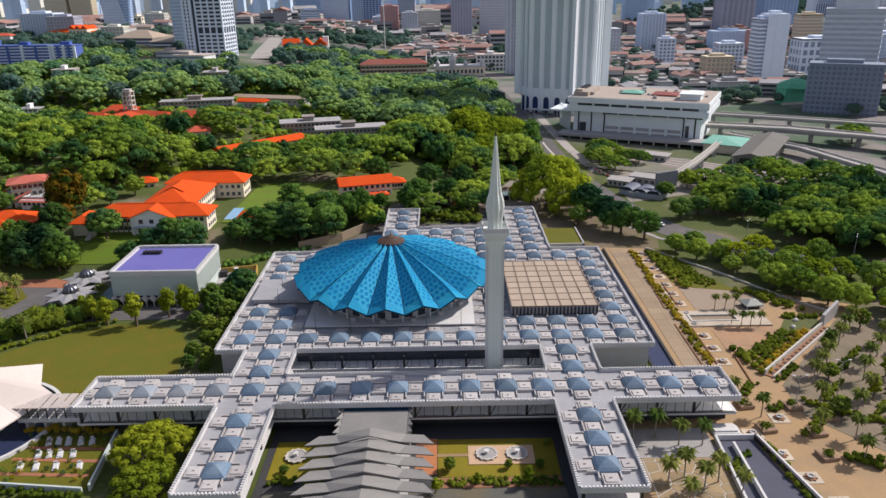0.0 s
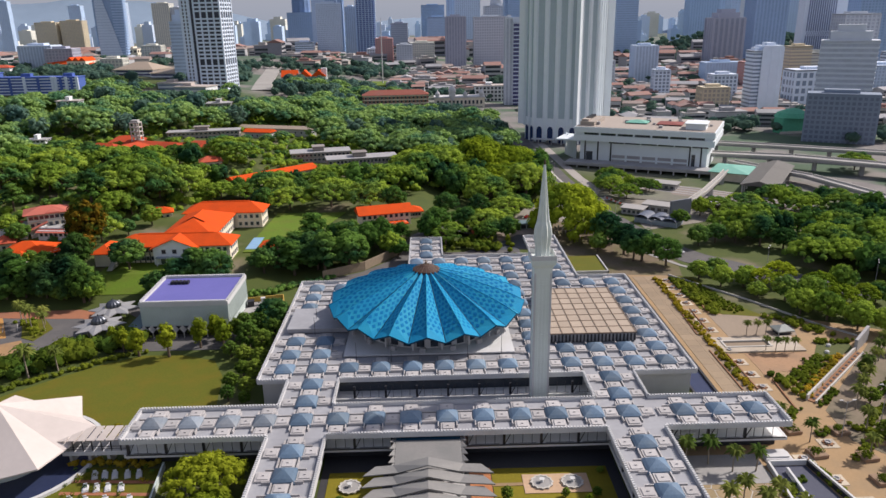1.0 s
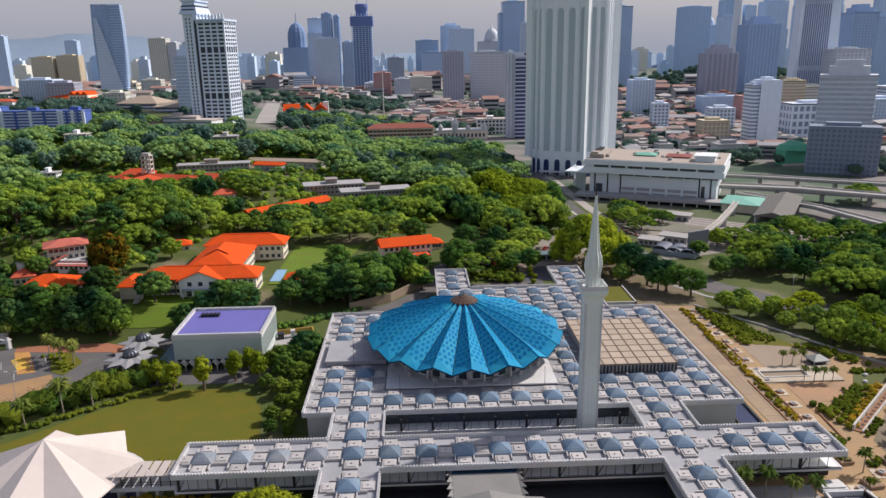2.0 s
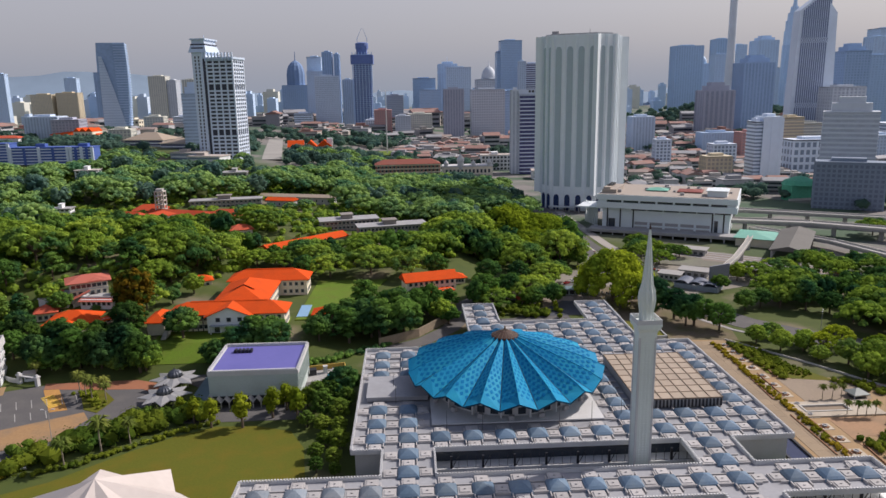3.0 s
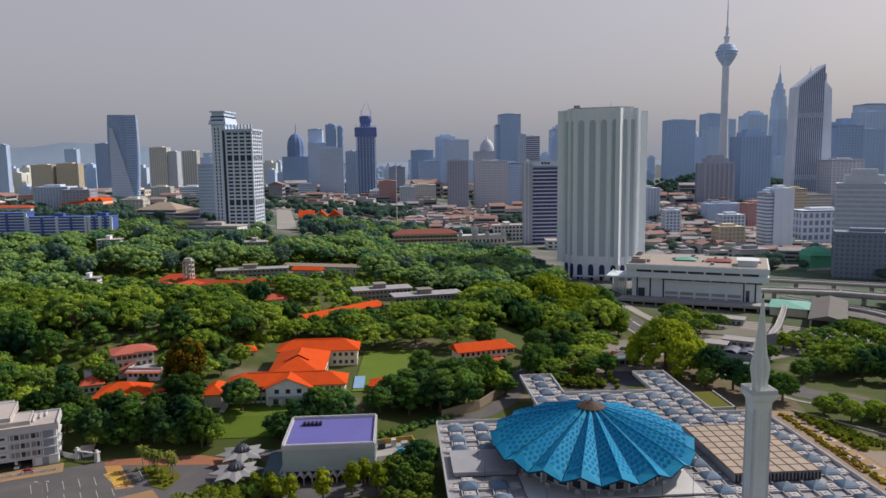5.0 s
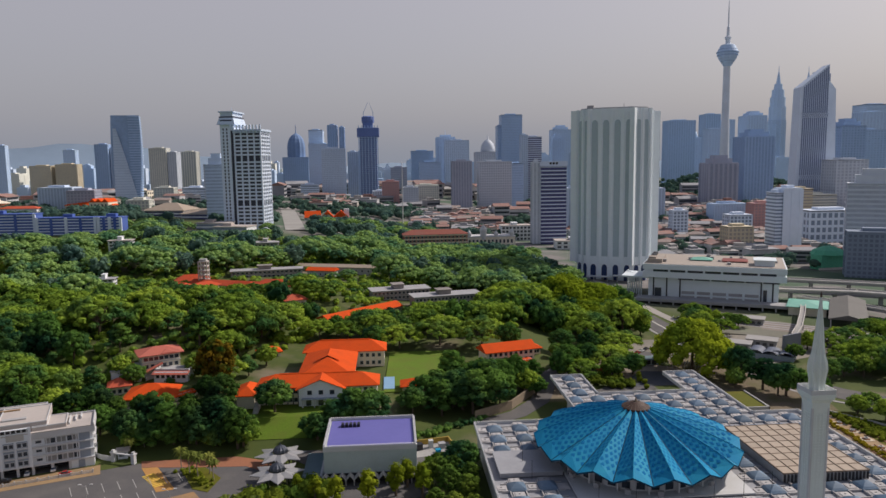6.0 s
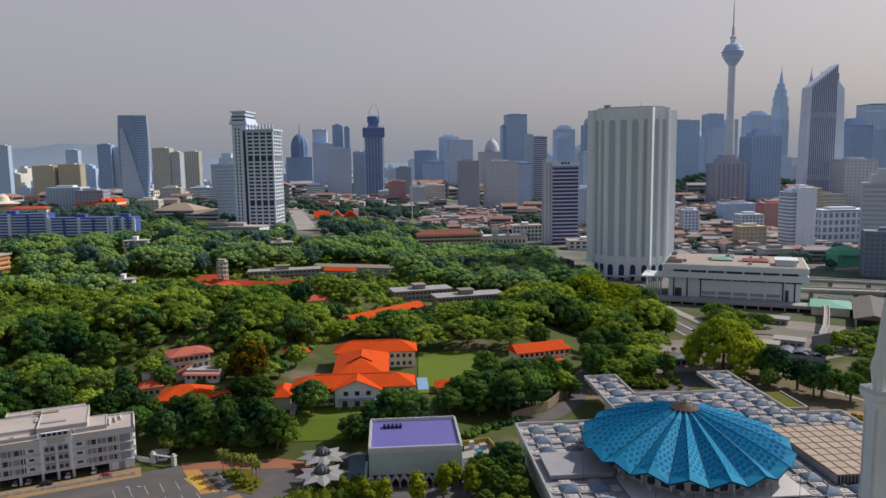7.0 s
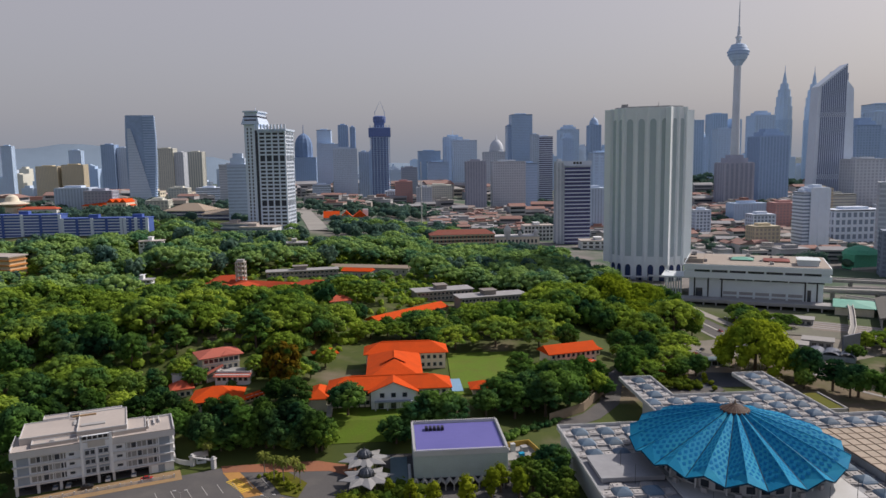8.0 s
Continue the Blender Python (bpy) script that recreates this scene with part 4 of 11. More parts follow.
    part("shop_front", bm, M_DARK, wall, "dark panel for the shade under the canopy")
    ball = bmesh.new()
    bmesh.ops.create_icosphere(ball, subdivisions=2, radius=0.62)
    ball_me = mesh_of("globe_lamp", ball, M_WHITE, True)
    for i in range(9):
        piece("globe_lamp", ball_me, t, (-w - 1.5, -d + 3 + 1.6 * i, 1.3))


lattice_hall()


def star_canopy(x, y, z):
    t = thing("star_canopy", "eight-pointed steel star canopy with a ribbed dark dome", "canopy", (x, y, 0), 10, group="star canopies")
    n = 8
    bm = bmesh.new()
    for i in range(n):
        a0, a1, a2 = (2 * pi * (i - 0.5) / n, 2 * pi * i / n, 2 * pi * (i + 0.5) / n)
        tip, v0, v1 = (9.8 * cos(a1), 9.8 * sin(a1), z - 0.5), (6.3 * cos(a0), 6.3 * sin(a0), z - 0.3), (6.3 * cos(a2), 6.3 * sin(a2), z - 0.3)
        m = (3.6 * cos(a1), 3.6 * sin(a1), z + 0.7)
        for p in ((v0, tip, m), (tip, v1, m), (v0, m, (2.8 * cos(a0), 2.8 * sin(a0), z + 0.5)), (m, v1, (2.8 * cos(a2), 2.8 * sin(a2), z + 0.5))):
            quad(bm, *p)
            quad(bm, *[(q[0], q[1], q[2] - 0.25) for q in reversed(p)])
    part("star_roof", bm, mat("brushed_white_steel", (0.38, 0.375, 0.37), 0.4, metal=0.3, var=0.08), t)
    bm = bmesh.new()
    rings(bm, ((2.7, z + 0.4), (2.8, z + 0.9), (2.6, z + 1.7), (1.9, z + 2.5), (0.9, z + 3.0), (0.3, z + 3.2), (0.1, z + 4.0)), 24, flute=0.12)
    part("dome", bm, mat("dark_steel_dome", (0.10, 0.11, 0.13), 0.35, metal=0.6, var=0.15), t, "ribbed dark dome")
    post = bmesh.new()
    rings(post, ((0.28, 0), (0.22, z)), 8)
    me = mesh_of("post", post, M_STEEL)
    for i in range(n):
        a = 2 * pi * i / n
        piece("post", me, t, (4.4 * cos(a), 4.4 * sin(a), 0))


star_canopy(-144.0, 267.6, 4.6)
star_canopy(-142.8, 251.6, 4.6)


def mausoleum():
    """White folded umbrella roof with seven points over a round memorial."""
    t = thing("mausoleum", "round memorial under a white folded star-shaped roof", "mausoleum", (-132.5, 169.5, 0))
    n, apex, rim = 7, 17.6, 6.6
    bm = bmesh.new()
    turn = math.radians(60)
    for i in range(n):
        a0, a1, a2 = turn + 2 * pi * i / n, turn + 2 * pi * (i + 0.5) / n, turn + 2 * pi * (i + 1) / n
        tip0, tip2 = (23.5 * cos(a0), 23.5 * sin(a0), rim + 1.6), (23.5 * cos(a2), 23.5 * sin(a2), rim + 1.6)
        val = (19.2 * cos(a1), 19.2 * sin(a1), rim)
        quad(bm, (0, 0, apex), tip0, val)
        quad(bm, (0, 0, apex), val, tip2)
        quad(bm, (0, 0, apex - 0.6), val, (tip0[0], tip0[1], tip0[2] - 0.4))
        quad(bm, (0, 0, apex - 0.6), (tip2[0], tip2[1], tip2[2] - 0.4), (val[0], val[1], val[2] - 0.4))
        quad(bm, tip0, val, (val[0], val[1], val[2] - 0.4), (tip0[0], tip0[1], tip0[2] - 0.4))
        quad(bm, val, tip2, (tip2[0], tip2[1], tip2[2] - 0.4), (val[0], val[1], val[2] - 0.4))
    part("folded_roof", bm, mat("warm_white_folded_roof", (0.57, 0.51, 0.475), 0.75, var=0.07, size=1.5, stain=(0.47, 0.42, 0.385), stain_amount=0.6), t, "white folded star roof")
    bm = bmesh.new()
    rings(bm, ((11, 0), (11, 8)), 28)
    part("wall", bm, M_LATTICE, t)
    bm = bmesh.new()
    rings(bm, ((22.5, 0), (22.5, 0.5)), 40)
    part("moat", bm, M_POOL, t, "blue-tiled moat")
    bm = bmesh.new()
    rings(bm, ((24, 0), (24, 0.9), (22.9, 0.9), (22.9, 0.4)), 40, cap=False)
    part("moat_kerb", bm, M_WHITE, t)


mausoleum()


def link_walk():
    """Slatted walkway between the mosque's west gallery and the memorial."""
    t = thing("covered_walkway", "white walkway with pale roof slats and black posts", "walkway", (-98.8, 169, 0))
    bm = bmesh.new()
    box(bm, -17, 0, -3.2, 3.2, 3.6, 4.8)
    part("deck", bm, M_WHITE, t)
    slat = bmesh.new()
    box(slat, -1.0, 1.0, -3.6, 3.6, 0, 0.25)
    slat_me = mesh_of("roof_slat", slat, M_ROOFDECK)
    post = bmesh.new()
    box(post, -0.12, 0.12, -0.12, 0.12, 4.8, 8.1)
    post_me = mesh_of("post", post, M_DARK)
    for i in range(7):
        piece("roof_slat", slat_me, t, (-1.4 - 2.5 * i, 0, 8.1))
        for y in (-3, 3):
            piece("post", post_me, t, (-1.4 - 2.5 * i, y, 0))
    for z in (5.4, 6.1):
        for y in (-3.05, 3.05):
            bm = bmesh.new()
            box(bm, -17, 0, y - 0.05, y + 0.05, z, z + 0.1)
            part("rail", bm, M_DARK, t)
    for i in range(4):
        bm = bmesh.new()
        box(bm, -16 + 5 * i, -15.2 + 5 * i, -2, 2, 0, 3.6)
        part("pier", bm, M_GREYWALL, t)


link_walk()


def apartment_block():
    """White four-storey hostel on an open ground floor."""
    t = thing("apartment_block", "white four-storey apartment block with grey-blue panels", "building", (-239, 266.6, 0), 19.5)
    hl, dp = 25.6, 14.0
    bm = bmesh.new()
    box(bm, -hl, hl, 0, dp, 3.4, 15.2)
    box(bm, -22, 10, dp, 21, 0, 15.2)
    box(bm, -hl, hl, 6, dp, 0, 3.4)
    box(bm, 17.5, hl, 0, 6, 0, 3.4)
    wall = part("wall", bm, M_WHITEWALL, t)
    # deep white fascia under the eaves, with a thin lip
    for x0, x1, y0, y1 in ((-hl - 0.9, -4.6, -0.9, 0.0), (5.2, hl + 0.9, -0.9, 0.0), (hl, hl + 0.9, 0.0, dp + 0.5), (-hl - 0.9, -hl, 0.0, dp + 0.5)):
        bm = bmesh.new()
        box(bm, x0, x1, y0, y1, 13.6, 15.9)
        part("fascia", bm, M_WHITE, t)
    bm = bmesh.new()
    box(bm, -hl - 0.7, hl + 0.7, -0.95, dp + 0.5, 15.9, 16.15)
    part("roof_deck", bm, M_ROOFDECK, t, "flat roof with a warm grey deck")
    decks = ((-20.0, -5.4, 0.4, 5.0, 17.2), (-24.0, -5.8, 5.0, 21.5, 18.3), (-18.0, -9.2, 21.5, 26.0, 18.9), (-5.8, 10.6, 2.0, 23.0, 19.0),
             (-9.2, 9.0, 23.0, 25.5, 19.0), (10.6, 17.0, 1.0, 13.0, 17.4), (5.8, 10.6, 0.6, 2.0, 17.4))
    for x0, x1, y0, y1, top in decks:
        bm = bmesh.new()
        box(bm, x0, x1, y0, y1, 16.15 if y0 < 14 else 0.0, top)
        deck = part("roof_step", bm, M_ROOFDECK, t, "raised warm grey roof deck")
        bm = bmesh.new()
        for a0, a1, b0, b1 in ((x0, x1, y0, y0 + 0.25), (x0, x1, y1 - 0.25, y1), (x0, x0 + 0.25, y0 + 0.25, y1 - 0.25), (x1 - 0.25, x1, y0 + 0.25, y1 - 0.25)):
            box(bm, a0, a1, b0, b1, top, top + 0.35)
        part("roof_kerb", bm, M_WHITE, deck)
    for x0, x1, y0, y1, z, m, name in ((-4.6, 3.4, 7.2, 9.4, 19.0, M_GREYWALL, "roof_hatch"), (-8.0, 0.0, 19.5, 20.4, 19.0, M_PAVING, "roof_beam"), (-7.4, -6.4, 12, 17, 18.3, M_GREYWALL, "roof_duct"),
                                       (17.6, 18.0, 3, 12, 16.15, M_WHITE, "roof_fin"), (19.6, 20.0, 6, 12, 16.15, M_WHITE, "roof_fin"), (21.4, 21.8, 8, 13, 16.15, M_WHITE, "roof_fin"), (-14, -12.8, 1.6, 3.0, 17.2, M_GREYWALL, "roof_hatch")):
        bm = bmesh.new()
        box(bm, x0, x1, y0, y1, z, z + (0.9 if name == "roof_fin" else 0.5))
        part(name, bm, m, t)
    bm = bmesh.new()
    for x0, x1, y0, y1 in ((-hl - 0.7, -hl - 0.4, -0.9, dp + 0.5), (hl + 0.4, hl + 0.7, -0.9, dp + 0.5), (10, hl + 0.4, dp + 0.2, dp + 0.5)):
        box(bm, x0, x1, y0, y1, 16.15, 16.9)
    part("parapet", bm, M_WHITE, t)
    # white stair bay with two grey-blue window strips, a sign panel and a black panel painting in the shaded top loggia
    bm = bmesh.new()
    box(bm, -4.6, 5.2, -0.9, 0, 3.4, 18.2)
    box(bm, -4.9, -4.0, -1.2, -0.9, 3.4, 18.6)
    box(bm, 4.6, 5.5, -1.2, -0.9, 3.4, 18.6)
    bay = part("stair_bay", bm, M_WHITEWALL, t)
    for x0 in (-3.6, 0.7):
        bm = bmesh.new()
        box(bm, x0, x0 + 3.5, -1.05, -0.9, 3.6, 13.4)
        part("bay_panel", bm, M_BLUEWALL, bay, "grey-blue panel")
    bm = bmesh.new()
    box(bm, -4.4, 5.0, -1.0, -0.9, 16.9, 18.0)
    part("loggia", bm, M_DARK, bay, "black panel for the shaded top loggia")
    for i in range(6):
        bm = bmesh.new()
        box(bm, -4.4 + 1.7 * i, -4.0 + 1.7 * i, -1.2, -0.9, 16.8, 18.2)
        part("loggia_post", bm, M_WHITE, bay)
    bm = bmesh.new()
    box(bm, -2.4, 3.2, -1.25, -0.9, 14.0, 16.4)
    part("sign_panel", bm, M_KERB, bay, "plain cream panel")
    for x0 in (-hl + 1.0, hl - 4.6):
        bm = bmesh.new()
        box(bm, x0, x0 + 3.6, -0.2, 0, 3.5, 13.4)
        part("end_panel", bm, M_BLUEWALL, t, "grey-blue wall panel")
    # floor ledges, and the shallow balconies with rails
    for k in range(3):
        z = 3.4 + 3.4 * k
        for x0, x1 in ((-hl - 0.3, -4.9), (5.5, hl + 0.3)):
            bm = bmesh.new()
            box(bm, x0, x1, -0.7, 0, z - 0.15, z + 0.35)
            ledge = part("floor_band", bm, M_WHITE, wall)
        for x0, x1 in ((-20.5, -6.5), (7.0, 20.2)):
            bm = bmesh.new()
            box(bm, x0, x1, -0.66, -0.58, z + 1.0, z + 1.1)
            for i in range(8):
                x = x0 + (x1 - x0) * i / 7
                box(bm, x - 0.05, x + 0.05, -0.66, -0.58, z + 0.35, z + 1.0)
            part("balcony_rail", bm, M_WHITE, wall)
            for i in range(4):
                bm = bmesh.new()
                x = x0 + (x1 - x0) * (i + 0.5) / 4
                box(bm, x + 1.35, x + 1.6, -0.45, 0, z + 0.35, z + 3.2)
                part("fin_wall", bm, M_WHITEWALL, wall)
        window_row(wall, -20.5, -9.5, 0, z + 0.9, 6, 1.5, 1.9, frame_mat=M_WHITE, curtained=True)
        window_row(wall, -9.0, -6.2, 0, z + 1.5, 1, 1.8, 0.9, frame_mat=M_WHITE)
        window_row(wall, 9.6, 20.6, 0, z + 0.9, 6, 1.5, 1.9, frame_mat=M_WHITE, curtained=True)
        window_row(wall, 6.3, 8.9, 0, z + 1.5, 1, 1.8, 0.9, frame_mat=M_WHITE)
        window_row(bay, -3.6, -0.1, -1.05, z + 1.2, 2, 1.3, 1.5)
        window_row(bay, 0.7, 4.2, -1.05, z + 1.2, 2, 1.3, 1.5)
        window_row(wall, 1, dp - 1, hl, z + 1, 4, 1.2, 1.5, 90)
        for x0 in (-3.7, 0.6):
            bm = bmesh.new()
            box(bm, x0, x0 + 3.7, -1.5, -1.05, z + 0.35, z + 0.85)
            part("bay_ledge", bm, M_WHITE, bay)
        bm = bmesh.new()
        box(bm, hl, hl + 0.8, 2, dp - 2, z - 0.15, z + 0.9)
        part("end_balcony", bm, M_WHITE, wall)
    for i, x in enumerate((-hl + 0.5, -18.6, -11.6, -4.6, 0.4, 5.3, 11.6, 17.4)):
        bm = bmesh.new()
        box(bm, x - 0.45, x + 0.45, -0.3, 0.6, 0, 3.4)
        part("pier", bm, M_WHITE, t)
    # black sheet paints in the shade at the back of the open bays
    bm = bmesh.new()
    box(bm, -hl, 17.4, 5.6, 5.95, 0.2, 3.2)
    part("parking_back_wall", bm, M_DARK, t)
    bm = bmesh.new()
    box(bm, -hl, 17.4, 0, 5.6, 0, 0.14)
    part("parking_floor", bm, M_ASPHALT, t)
    bm = bmesh.new()
    box(bm, 20.2, 22.4, -0.15, 0, 0.2, 2.9)
    part("door", bm, M_BLUEWALL, t, "grey-blue double door")
    for i in range(14):
        bm = bmesh.new()
        box(bm, -0.2, 0.2, -0.2, 0.2, 0, 1.4)
        p = part("fence_post", bm, M_WHITE, t)
        p.location = (-hl + 4 + 3.6 * i, -7.4, 0)
    bm = bmesh.new()
    box(bm, -hl + 4, -hl + 4 + 3.6 * 13, -7.5, -7.3, 0, 0.45)
    for z in (0.65, 1.0):
        box(bm, -hl + 4, -hl + 4 + 3.6 * 13, -7.46, -7.34, z, z + 0.14)
    part("fence_rail", bm, M_WHITE, t)


apartment_block()


def school():
    """Two-storey colonial school with bright orange hipped roofs."""
    t = thing("school", "two-storey cream school with bright orange tiled roofs", "school", (-133, 310.4, 7.7))
    t.scale = (0.935, 0.935, 0.935)
    def block(x0, x1, y0, y1, h, rise, gable=False):
        bm = bmesh.new()
        box(bm, x0, x1, y0, y1, 0, h)
        wall = part("wall", bm, M_CREAM, t)
        bm = bmesh.new()
        hip(bm, x0, x1, y0, y1, h, rise, 1.5, gable)
        part("roof", bm, M_ORANGE, t, "bright orange clay tile roof")
        return wall
    w = block(-29, 26, 3.5, 18, 8.4, 4.3)
    for z in (1.2, 5.2):
        window_row(w, -28, -10.5, 3.5, z, 7, 1.7, 1.9)
        window_row(w, 11, 25, 3.5, z, 5, 1.7, 1.9)
        window_row(w, 5, 17, 26, z, 4, 1.6, 1.9, 90)
    # pillars
    pil = bmesh.new()
    box(pil, -0.22, 0.22, -0.3, 0, 0, 8.2)
    pil_me = mesh_of("pilaster", pil, M_DARK)
    for i in range(8):
        piece("pilaster", pil_me, w, (-28 + 2.5 * i, 3.5, 0))
    # gabled porch
    bm = bmesh.new()
    box(bm, -10, 10.5, 0, 3.6, 0, 8.2)
    v = [bm.verts.new(p) for p in ((-10, 0, 8.2), (10.5, 0, 8.2), (0.25, 0, 12.4))]
    bm.faces.new(v)
    porch = part("porch_wall", bm, M_WHITEWALL, t, "pale gabled porch front")
    bm = bmesh.new()
    for s, xe in ((-1, -11.4), (1, 11.9)):
        for dz in (0, -0.3):
            quad(bm, (0.25, -1.2, 12.9 + dz), (xe, -1.2, 8.0 + dz), (xe, 10.5, 8.0 + dz), (0.25, 10.5, 12.9 + dz))
        quad(bm, (0.25, -1.2, 12.9), (xe, -1.2, 8.0), (xe, -1.2, 7.7), (0.25, -1.2, 12.6))
    part("porch_roof", bm, M_ORANGE, t)
    window_row(porch, -7.5, 8, 0, 5.4, 3, 2.0, 2.0)
    bm = bmesh.new()
    box(bm, -8.5, 9, -2.6, 0, 3.7, 4.0)
    part("porch_awning", bm, M_BLUEWALL, t, "grey flat porch awning")
    for i in range(4):
        bm = bmesh.new()
        box(bm, -0.25, 0.25, -0.25, 0.25, 0, 3.7)
        p = part("porch_pillar", bm, M_WHITE, t)
        p.location = (-8 + 5.4 * i, -2.2, 0)
    for x in (-5.5, 0.2, 6):
        bm = bmesh.new()
        box(bm, x - 1.2, x + 1.2, -0.08, 0, 0.2, 3.2)
        part("porch_door", bm, M_GLASS, t)
    # middle wing running back, and the cross wing behind it
    w = block(-11.5, 13.5, 18, 60, 8.8, 6.0)
    for z in (1.4, 5.4):
        window_row(w, 22, 58, 13.5, z, 11, 1.6, 1.9, 90)
        window_row(w, 22, 58, -11.5, z, 11, 1.6, 1.9, 270)
    w = block(-14, 29, 62, 77, 9.2, 4.6)
    for z in (1.4, 5.6):
        window_row(w, 15, 28, 62, z, 4, 1.6, 1.9)
        window_row(w, -13, -7, 62, z, 2, 1.6, 1.9)
        window_row(w, 63, 76, 29, z, 4, 1.6, 1.9, 90)
    # the small raised gablet on the wing
    bm = bmesh.new()
    quad(bm, (1, 31, 15.6), (-5, 29.8, 13.0), (-5, 34, 13.0), (1, 34, 15.6))
    quad(bm, (1, 31, 15.6), (7, 29.8, 13.0), (7, 34, 13.0), (1, 34, 15.6))
    part("gablet", bm, M_ORANGE, t)
    bm = bmesh.new()
    quad(bm, (-3.2, 31.4, 13.4), (5.2, 31.4, 13.4), (1, 31.6, 15.2))
    part("gablet_vent", bm, M_BRONZE, t)
    # west stair house
    w = block(-38, -30, -1, 14, 6.6, 3.2)
    for i in range(9):
        bm = bmesh.new()
        box(bm, -30 + 0.2, -27.5, -8 + 0.9 * i, -7.1 + 0.9 * i, 0, 0.4 + 0.35 * i)
        part("step", bm, M_KERB, t)
    # blue court beside the wing and the low shelter by the field
    bm = bmesh.new()
    box(bm, 29, 34.5, 20, 40, 0.0, 0.5)
    part("blue_court", bm, mat("blue_court_paint", (0.22, 0.38, 0.55), 0.8), t, "light blue painted court")
    for a, b in (((-20, 10.75, 12.65), (17, 10.75, 12.65)), ((1, 32, 14.75), (1, 47, 14.75)), ((-6, 69.5, 13.75), (21, 69.5, 13.75))):
        ridge = bmesh.new()
        ridge_tiles(ridge, a, b)
        part("ridge_cap", ridge, M_ORANGE, t)


school()


def roofed_house(name, label, at, turn, w, d, h, rise, roof, wall, windows=5, storeys=1, gable=False, over=1.2, group=""):
    """A house with its walls, tiled roof, windows on the long sides and a door."""
    t = thing(name, label, "house", at, turn, group)
    bm = bmesh.new()
    box(bm, -w / 2, w / 2, -d / 2, d / 2, -4, h)
    wl_ = part("wall", bm, wall, t)
    bm = bmesh.new()
    hip(bm, -w / 2, w / 2, -d / 2, d / 2, h, rise, over, gable)
    part("roof", bm, roof, t)
    for s in range(storeys):
        z = 1.0 + s * 3.4
        window_row(wl_, -w / 2 + 0.6, w / 2 - 0.6, -d / 2, z, windows, 1.5, 1.7)
        window_row(wl_, -d / 2 + 0.6, d / 2 - 0.6, w / 2, z, max(2, windows // 2), 1.4, 1.6, 90)
    if gable:
        bm = bmesh.new()
        for s in (-1, 1):
            if w >= d:
                v = [bm.verts.new(p) for p in ((s * w / 2, -d / 2, h - 0.3), (s * w / 2, d / 2, h - 0.3), (s * w / 2, 0, h + rise * 0.85))]
            else:
                v = [bm.verts.new(p) for p in ((-w / 2, s * d / 2, h - 0.3), (w / 2, s * d / 2, h - 0.3), (0, s * d / 2, h + rise * 0.85))]
            bm.faces.new(v)
        part("gable", bm, wall, t)
    return t


def on_land(x, y, dz=0.0):
    return (x, y, land(x, y) + dz)


